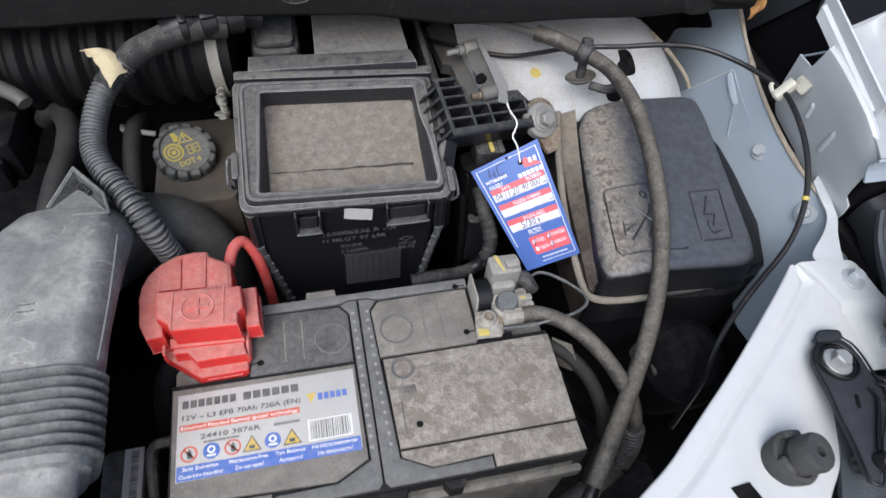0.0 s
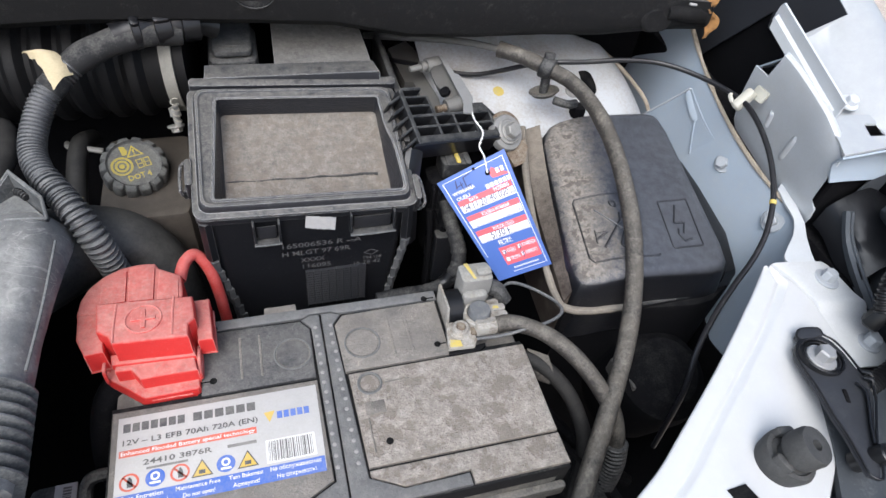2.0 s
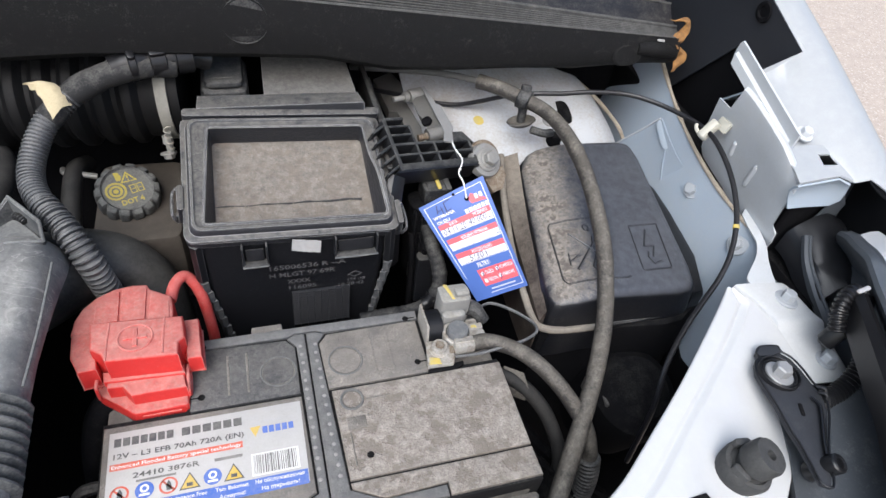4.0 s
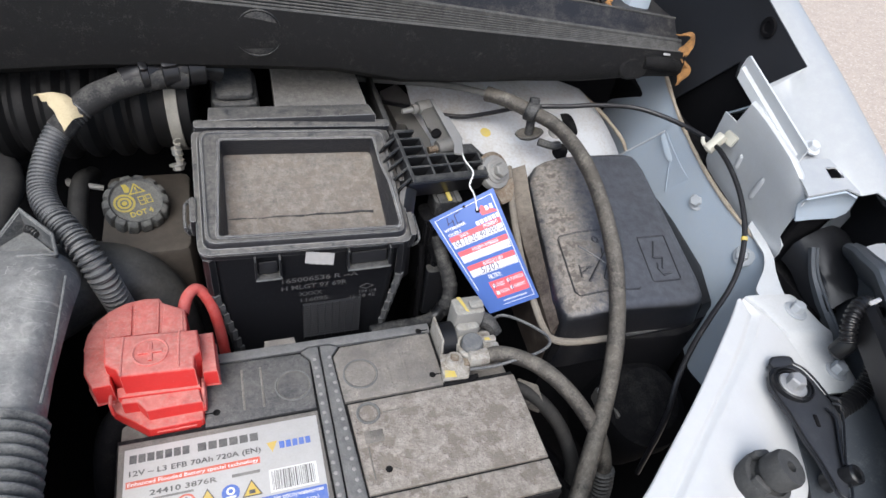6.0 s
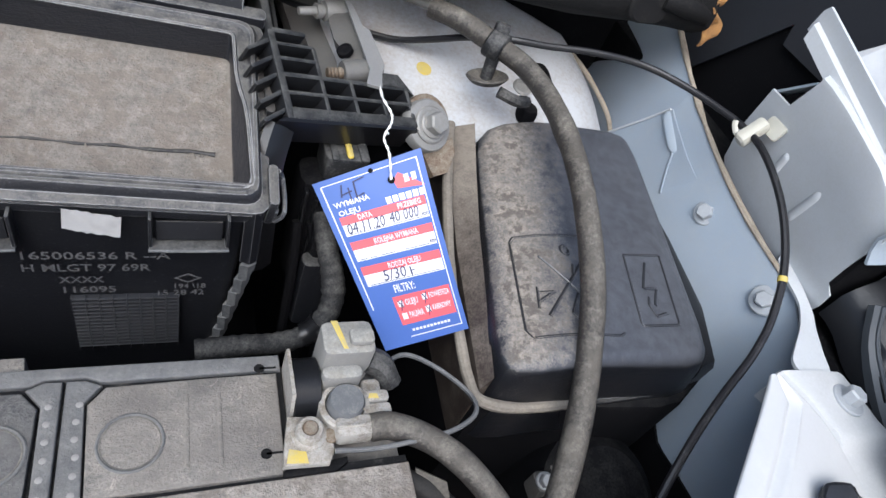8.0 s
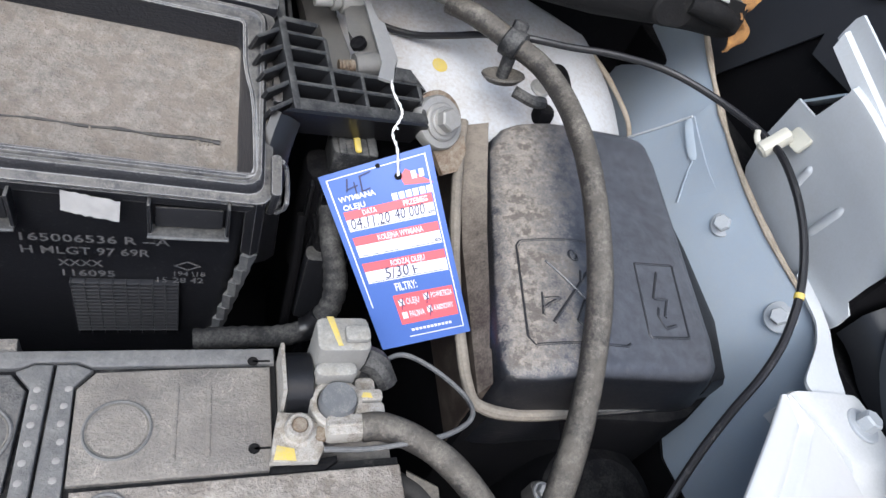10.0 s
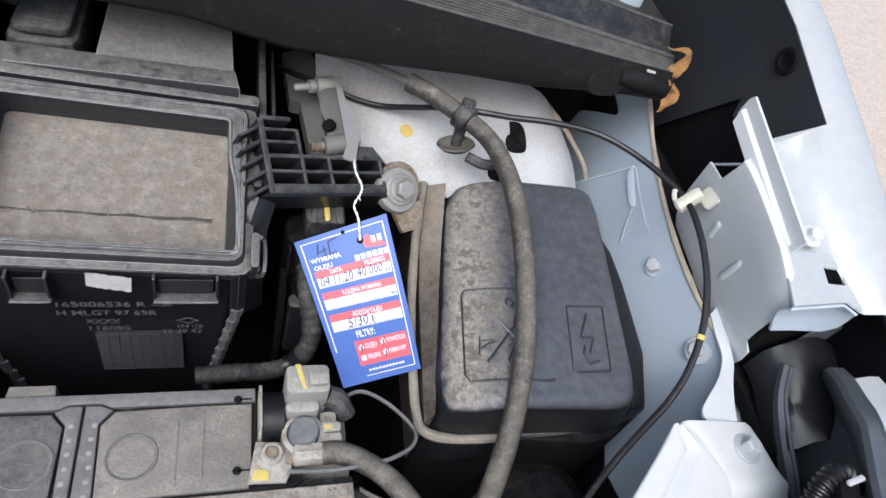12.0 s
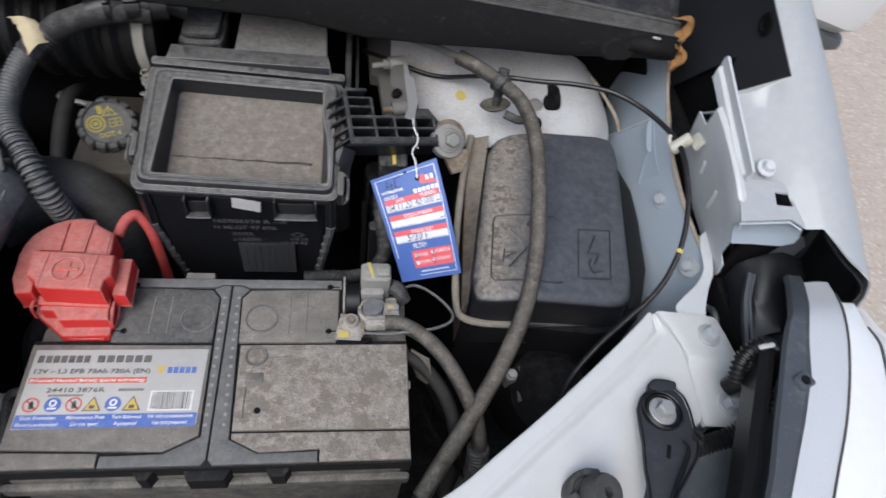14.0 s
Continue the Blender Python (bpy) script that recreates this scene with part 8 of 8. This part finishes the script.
rim = [verts[0][i] for i in range(NU + 1)] + [verts[j][NU] for j in range(1, NV + 1)] + [verts[NV][i] for i in range(NU - 1, -1, -1)] + [verts[j][0] for j in range(NV - 1, 0, -1)]
prev = rim
for k, dz in ((0.0008, -0.003), (0.004, -0.03), (0.005, -0.055)):
    pts = grow([tuple(v.co) for v in rim], k, dz)
    cur = [bm.verts.new(p) for p in pts]
    for i in range(len(cur)):
        j = (i + 1) % len(cur)
        bm.faces.new((prev[i], prev[j], cur[j], cur[i]))
    prev = cur
fuse_mat = material("scratched_fuse_lid", (0.006, 0.0065, 0.0085), 0.34, dust=(0.27, 0.23, 0.192), cover=-0.5, top=0.24, sharp=0.2, blot=55, vary=0.12, zone=((1.0, -0.22, -0.1), 0.113, 0.165, 1.0), most=0.85, amp=3.2, spec=0.6, bump=0.4, top_sheen=(0.10, 0.107, 0.124, 0.62), wisp=0.9, patchy=0.25, flake=(0.055, 0.047, 0.042, 0.9, 240))
flank_mat = material("dust_caked_flank", (0.030, 0.022, 0.019), 0.5, dust=(0.22, 0.187, 0.155), cover=0.12, top=0.2, sharp=0.3, blot=50, spec=0.35, zone=((0.0, 1.0, 0.0), 0.16, 0.08, 0.6), most=0.8, wisp=0.3)
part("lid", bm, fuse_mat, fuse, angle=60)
ft = lambda x, y, z=0.0009: V(x, y, lidz(x, y) + z)


# Each mark: a dark tube painting the groove's shade, beside a raised ridge.
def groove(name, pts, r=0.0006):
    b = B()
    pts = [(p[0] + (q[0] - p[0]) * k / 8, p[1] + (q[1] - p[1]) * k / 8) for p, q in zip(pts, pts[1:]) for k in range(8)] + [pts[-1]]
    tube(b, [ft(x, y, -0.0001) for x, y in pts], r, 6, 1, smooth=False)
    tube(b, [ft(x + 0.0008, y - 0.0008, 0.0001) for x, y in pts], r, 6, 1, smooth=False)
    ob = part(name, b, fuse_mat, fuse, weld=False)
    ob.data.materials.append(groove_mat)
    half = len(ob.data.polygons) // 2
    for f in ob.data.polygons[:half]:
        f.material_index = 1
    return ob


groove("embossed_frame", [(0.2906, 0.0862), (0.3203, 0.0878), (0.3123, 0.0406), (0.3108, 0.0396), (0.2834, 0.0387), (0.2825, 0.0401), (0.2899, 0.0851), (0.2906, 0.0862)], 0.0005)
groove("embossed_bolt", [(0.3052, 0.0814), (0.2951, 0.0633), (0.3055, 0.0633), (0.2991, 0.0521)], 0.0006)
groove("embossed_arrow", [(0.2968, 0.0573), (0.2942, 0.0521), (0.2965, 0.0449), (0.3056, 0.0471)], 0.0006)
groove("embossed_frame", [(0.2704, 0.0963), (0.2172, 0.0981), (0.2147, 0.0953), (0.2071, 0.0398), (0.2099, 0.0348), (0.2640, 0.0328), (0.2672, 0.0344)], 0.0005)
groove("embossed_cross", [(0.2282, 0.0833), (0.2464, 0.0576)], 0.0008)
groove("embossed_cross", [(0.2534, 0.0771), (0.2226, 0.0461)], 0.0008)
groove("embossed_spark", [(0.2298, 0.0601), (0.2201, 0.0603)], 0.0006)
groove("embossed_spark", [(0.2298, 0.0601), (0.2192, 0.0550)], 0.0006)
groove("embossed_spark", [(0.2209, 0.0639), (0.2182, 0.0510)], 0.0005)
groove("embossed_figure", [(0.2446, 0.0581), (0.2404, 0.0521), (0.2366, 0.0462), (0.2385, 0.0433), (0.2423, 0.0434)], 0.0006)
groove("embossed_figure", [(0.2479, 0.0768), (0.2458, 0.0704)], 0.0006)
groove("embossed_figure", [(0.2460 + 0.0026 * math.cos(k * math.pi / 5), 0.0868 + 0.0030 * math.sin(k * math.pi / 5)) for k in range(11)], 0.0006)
bm = B()
L = [V(0.2030, 0.1905, 0.8960), V(0.1925, 0.1430, 0.8810), V(0.1845, 0.0900, 0.8670), V(0.1820, 0.0515, 0.8590), V(0.1812, 0.0290, 0.8560), V(0.1850, 0.0170, 0.8545), V(0.2050, 0.0115, 0.8530), V(0.2390, 0.0115, 0.8515), V(0.2690, 0.0125, 0.8500)]
tube(bm, L[:8], 0.0032, 10, 5, wav=0.12)
part("dusty_lip", bm, caked, fuse, "dust-caked lip round the lid")
bm = B()
tube(bm, [L[7], L[7].lerp(L[8], 0.5), L[8], V(0.2960, 0.0135, 0.8490)], 0.0030, 10, 5, wav=0.1)
part("bare_lip", bm, box_plastic, fuse, "bare black lip")
bm = B()
slab(bm, [(0.186, 0.016), (0.300, 0.004), (0.318, 0.006), (0.346, 0.022), (0.362, 0.10), (0.362, 0.185), (0.345, 0.196), (0.212, 0.192)], 0.62, 0.848, 0.004)
part("base", bm, deep_black, fuse)
bm = B()
loft(bm, [[(0.190, 0.022, 0.80), (0.186, 0.022, 0.80), (0.1850, 0.022, 0.857), (0.1890, 0.022, 0.868)], [(0.203, 0.11, 0.80), (0.192, 0.11, 0.80), (0.1930, 0.11, 0.869), (0.2045, 0.11, 0.880)], [(0.210, 0.15, 0.80), (0.196, 0.15, 0.80), (0.1970, 0.15, 0.880), (0.2120, 0.15, 0.888)], [(0.217, 0.190, 0.80), (0.200, 0.189, 0.80), (0.2015, 0.1905, 0.8925), (0.2205, 0.1915, 0.8970)]])
part("left_flank", bm, flank_mat, fuse, "dust-caked side of the box")
# Black slab added in place of shade between lid and wing.
bm = B()
slab(bm, [(0.326, 0.016), (0.3420, 0.020), (0.3580, 0.06), (0.3660, 0.12), (0.3680, 0.155), (0.3620, 0.185), (0.340, 0.19)], 0.72, 0.868, 0.008)
part("side_gap_shade", bm, loom_black, fuse)

# ---- long rubber hose over the fuse box ----
HP = [(0.1885, 0.243, 0.9455), (0.205, 0.229, 0.946), (0.2255, 0.2135, 0.942), (0.240, 0.195, 0.9405), (0.2475, 0.170, 0.938), (0.2495, 0.140, 0.9345), (0.2475, 0.108, 0.929), (0.2455, 0.078, 0.918), (0.243, 0.05, 0.9035), (0.237, 0.024, 0.8885), (0.227, -0.003, 0.874), (0.212, -0.030, 0.862), (0.195, -0.055, 0.851), (0.178, -0.078, 0.840), (0.161, -0.100, 0.830), (0.147, -0.119, 0.822)]
washer_hose = thing("washer_hose", HP[5], "dusty worn rubber hose arching over the fuse box", "hose")
bm = B()
tube(bm, HP, 0.0068, 16, 6, wav=0.06)
part("hose_wall", bm, dirty_rubber, washer_hose)
bm = B()
tube(bm, [HP[-1], (0.140, -0.128, 0.818), (0.128, -0.145, 0.80), (0.11, -0.16, 0.76)], 0.0056, 14, 6)
part("lower_end", bm, black_cable, washer_hose, "black lower end of the hose")
bm = B()
tube(bm, [HP[0], Vector(HP[0]).lerp(Vector(HP[1]), 0.22)], 0.0072, 16, 2)
part("end_sleeve", bm, dirty_rubber, washer_hose)
bm = B()
tube(bm, [(0.190, 0.242, 0.9455), (0.168, 0.260, 0.9425), (0.147, 0.277, 0.937), (0.12, 0.295, 0.93), (0.08, 0.32, 0.92)], 0.0032, 10, 6)
whole("bare_cable", bm, alloy, "dull metal cable leaving the hose", "cable")
clip = thing("hose_clip", (0.226, 0.213, 0.93), "dusty black plastic clip holding hose and cable", "clip")
bm = B()
hd = (Vector(HP[3]) - Vector(HP[1])).normalized()
lathe(bm, [(0.0085, -0.006), (0.0098, -0.005), (0.0098, 0.005), (0.0085, 0.006)], axis(HP[2], hd), 20)
part("collar", bm, black_plastic, clip)
bm = B()
box(bm, -0.005, 0.005, -0.004, 0.004, 0.0, 0.014, 0.0015, axis(V(*HP[2]), (0.1, 0.25, 1)))
part("saddle", bm, black_plastic, clip)
bm = B()
lathe(bm, [(0.004, 0), (0.0045, 0.018), (0.003, 0.019)], axis((0.2235, 0.206, 0.919), (0.05, 0.2, 1)), 12)
part("stem", bm, black_plastic, clip)
bm = B()
lathe(bm, [(0.001, 0.0), (0.010, 0.0015), (0.0135, 0.005), (0.0128, 0.0062), (0.009, 0.003), (0.001, 0.0018)], axis((0.2225, 0.2015, 0.921), (-0.1, 0.25, 1)), 24, lambda a: 1 + 0.12 * math.cos(2 * a))
part("dished_foot", bm, dirty_rubber, clip)
bm = B()
tube(bm, [(0.232, 0.199, 0.918), (0.244, 0.194, 0.916), (0.254, 0.197, 0.914)], 0.004, 8, 4)
part("leg", bm, black_plastic, clip)

# ---- thin release cable ----
CB = [(0.10, 0.300, 0.905), (0.139, 0.272, 0.911), (0.157, 0.264, 0.9095), (0.177, 0.257, 0.911), (0.196, 0.246, 0.921), (0.2165, 0.2315, 0.935), (0.236, 0.2185, 0.9445), (0.262, 0.212, 0.9475), (0.292, 0.205, 0.952), (0.325, 0.194, 0.954), (0.350, 0.170, 0.955), (0.3655, 0.135, 0.957), (0.3665, 0.108, 0.956), (0.3645, 0.075, 0.945), (0.3575, 0.045, 0.929), (0.345, 0.022, 0.913), (0.329, 0.006, 0.901), (0.307, -0.009, 0.889), (0.285, -0.025, 0.878), (0.266, -0.043, 0.862), (0.258, -0.06, 0.83), (0.255, -0.07, 0.76)]
bm = B()
tube(bm, CB, 0.0023, 10, 6)
cable = thing("release_cable", (0.36, 0.05, 0.92), "thin glossy black hood release cable", "cable")
part("sheath", bm, black_cable, cable)
bm = B()
lathe(bm, [(0.0027, -0.0016), (0.0027, 0.0016)], axis((0.3545, 0.038, 0.9245), V(0.345, 0.022, 0.913) - V(0.3575, 0.045, 0.929)), 14)
part("yellow_ring", bm, yellow_paint, cable, "yellow marking ring")
cc = thing("cable_clip", (0.368, 0.13, 0.955), "cream plastic cable clip on the support bracket", "clip")
m = axis((0.3623, 0.1271, 0.9504), (0.0179, 0.0025, 0.0199))
bm = B()
box(bm, -0.0048, 0.0040, -0.0050, 0.0050, 0.0, 0.0195, 0.0015, m)
part("body", bm, cream_plastic, cc)
bm = B()
tube(bm, [(0.3618, 0.1372, 0.9580), (0.3608, 0.1345, 0.9560), (0.3618, 0.1310, 0.9535), (0.3640, 0.1285, 0.9530)], 0.0018, 10, 4, flat=0.7)
part("jaw", bm, cream_plastic, cc)
bm = B()
slab(bm, rrect(-0.007, 0.007, -0.0055, 0.0055, 0.002), -0.001, 0.0015, 0.0008, Matrix.Translation((0.3795, 0.1245, 0.9640)) @ axis((0, 0, 0), (-0.93, -0.05, 0.35)))
part("foot", bm, cream_plastic, cc)
# ---- canister below ----
can = thing("motor_canister", (0.26, -0.02, 0.74), "dark ribbed motor canister deep beside the battery", "canister")
bm = B()
lathe(bm, [(0.030, -0.05), (0.042, -0.045), (0.043, 0.01), (0.040, 0.022), (0.028, 0.032), (0.001, 0.034)], axis((0.272, -0.018, 0.775), (0.05, -0.3, 1)), 32)
part("body", bm, deep_black, can)
bm = B()
box(bm, 0.2385, 0.2415, -0.036, -0.004, 0.772, 0.802, 0.001)
box(bm, 0.2415, 0.250, -0.012, -0.004, 0.785, 0.806, 0.001)
box(bm, 0.2290, 0.2390, -0.0195, -0.0065, 0.790, 0.8055, 0.0015)
part("lug", bm, dark_alloy, can, "grimy metal lug")
bolt(can, (0.2345, -0.0130, 0.8055), (-0.1, -0.3, 1), 0.0042, 0.005, bolt_zinc, 1.25)
bm = B()
tube(bm, [(0.15, -0.03, 0.80), (0.165, -0.06, 0.79), (0.185, -0.085, 0.78), (0.2, -0.1, 0.76)], 0.0022, 6, 4)
whole("ground_wire", bm, deep_black, "thin dark wire deep beside the battery", "wire")
bm = B()
tube(bm, [(0.15, 0.02, 0.78), (0.18, -0.03, 0.76), (0.21, -0.06, 0.74), (0.24, -0.08, 0.72)], 0.006, 8, 4)
whole("deep_hose", bm, deep_black, "dark hose deep beside the battery", "hose")

# ---- wiring at the headlamp ----
lampw = thing("headlamp_harness", (0.36, -0.08, 0.93), "black corrugated headlamp wiring loom", "loom")
bm = B()
tube(bm, [(0.318, -0.116, 0.908), (0.335, -0.1125, 0.903), (0.351, -0.109, 0.904), (0.363, -0.1045, 0.910), (0.3715, -0.098, 0.918), (0.3755, -0.089, 0.926), (0.3760, -0.078, 0.934)], 0.0062, 14, 8, rib=0.0016, pitch=0.0034)
part("conduit", bm, loom_black, lampw)
bm = B()
tube(bm, [(0.3760, -0.080, 0.933), (0.3800, -0.069, 0.939), (0.3840, -0.061, 0.945)], 0.0075, 14, 6, wav=0.25)
part("tape_wrap", bm, deep_black, lampw)
bm = B()
tube(bm, [(0.3560, -0.078, 0.932), (0.3580, -0.069, 0.942), (0.3650, -0.0625, 0.949), (0.3745, -0.0600, 0.951), (0.3840, -0.0610, 0.946)], 0.0052, 14, 8, rib=0.0014, pitch=0.0034)
part("conduit", bm, loom_black, lampw)
bm = B()
box(bm, -0.007, 0.007, -0.006, 0.007, -0.012, 0.007, 0.002, pose(0.3655, -0.0745, 0.923, 10, 15, 30))
plug = part("plug", bm, loom_black, lampw)
bm = B()
box(bm, -0.005, 0.005, -0.004, 0.004, 0.007, 0.0095, 0.0008, pose(0.3655, -0.0745, 0.923, 10, 15, 30))
part("latch", bm, loom_black, plug)
bm = B()
box(bm, -0.0015, 0.004, -0.0018, 0.0022, 0.0095, 0.0118, 0.0006, pose(0.3655, -0.0745, 0.923, 10, 15, 30))
part("lock_tab", bm, ink_blue, plug, "blue lock tab")
bm = B()
box(bm, -0.006, 0.006, -0.0015, 0.0015, -0.001, 0.001, 0.0005, pose(0.364, -0.0685, 0.965, 0, 0, 10))
part("white_end", bm, sticker_white, lampw, "white wire end")
bm = B()
tube(bm, [(0.396, 0.02, 0.87), (0.395, 0.004, 0.882), (0.396, -0.02, 0.865), (0.394, -0.05, 0.84)], 0.003, 8, 5)
whole("pipe_bend", bm, lamp_grey, "grey pipe bend inside the wing cavity", "pipe")
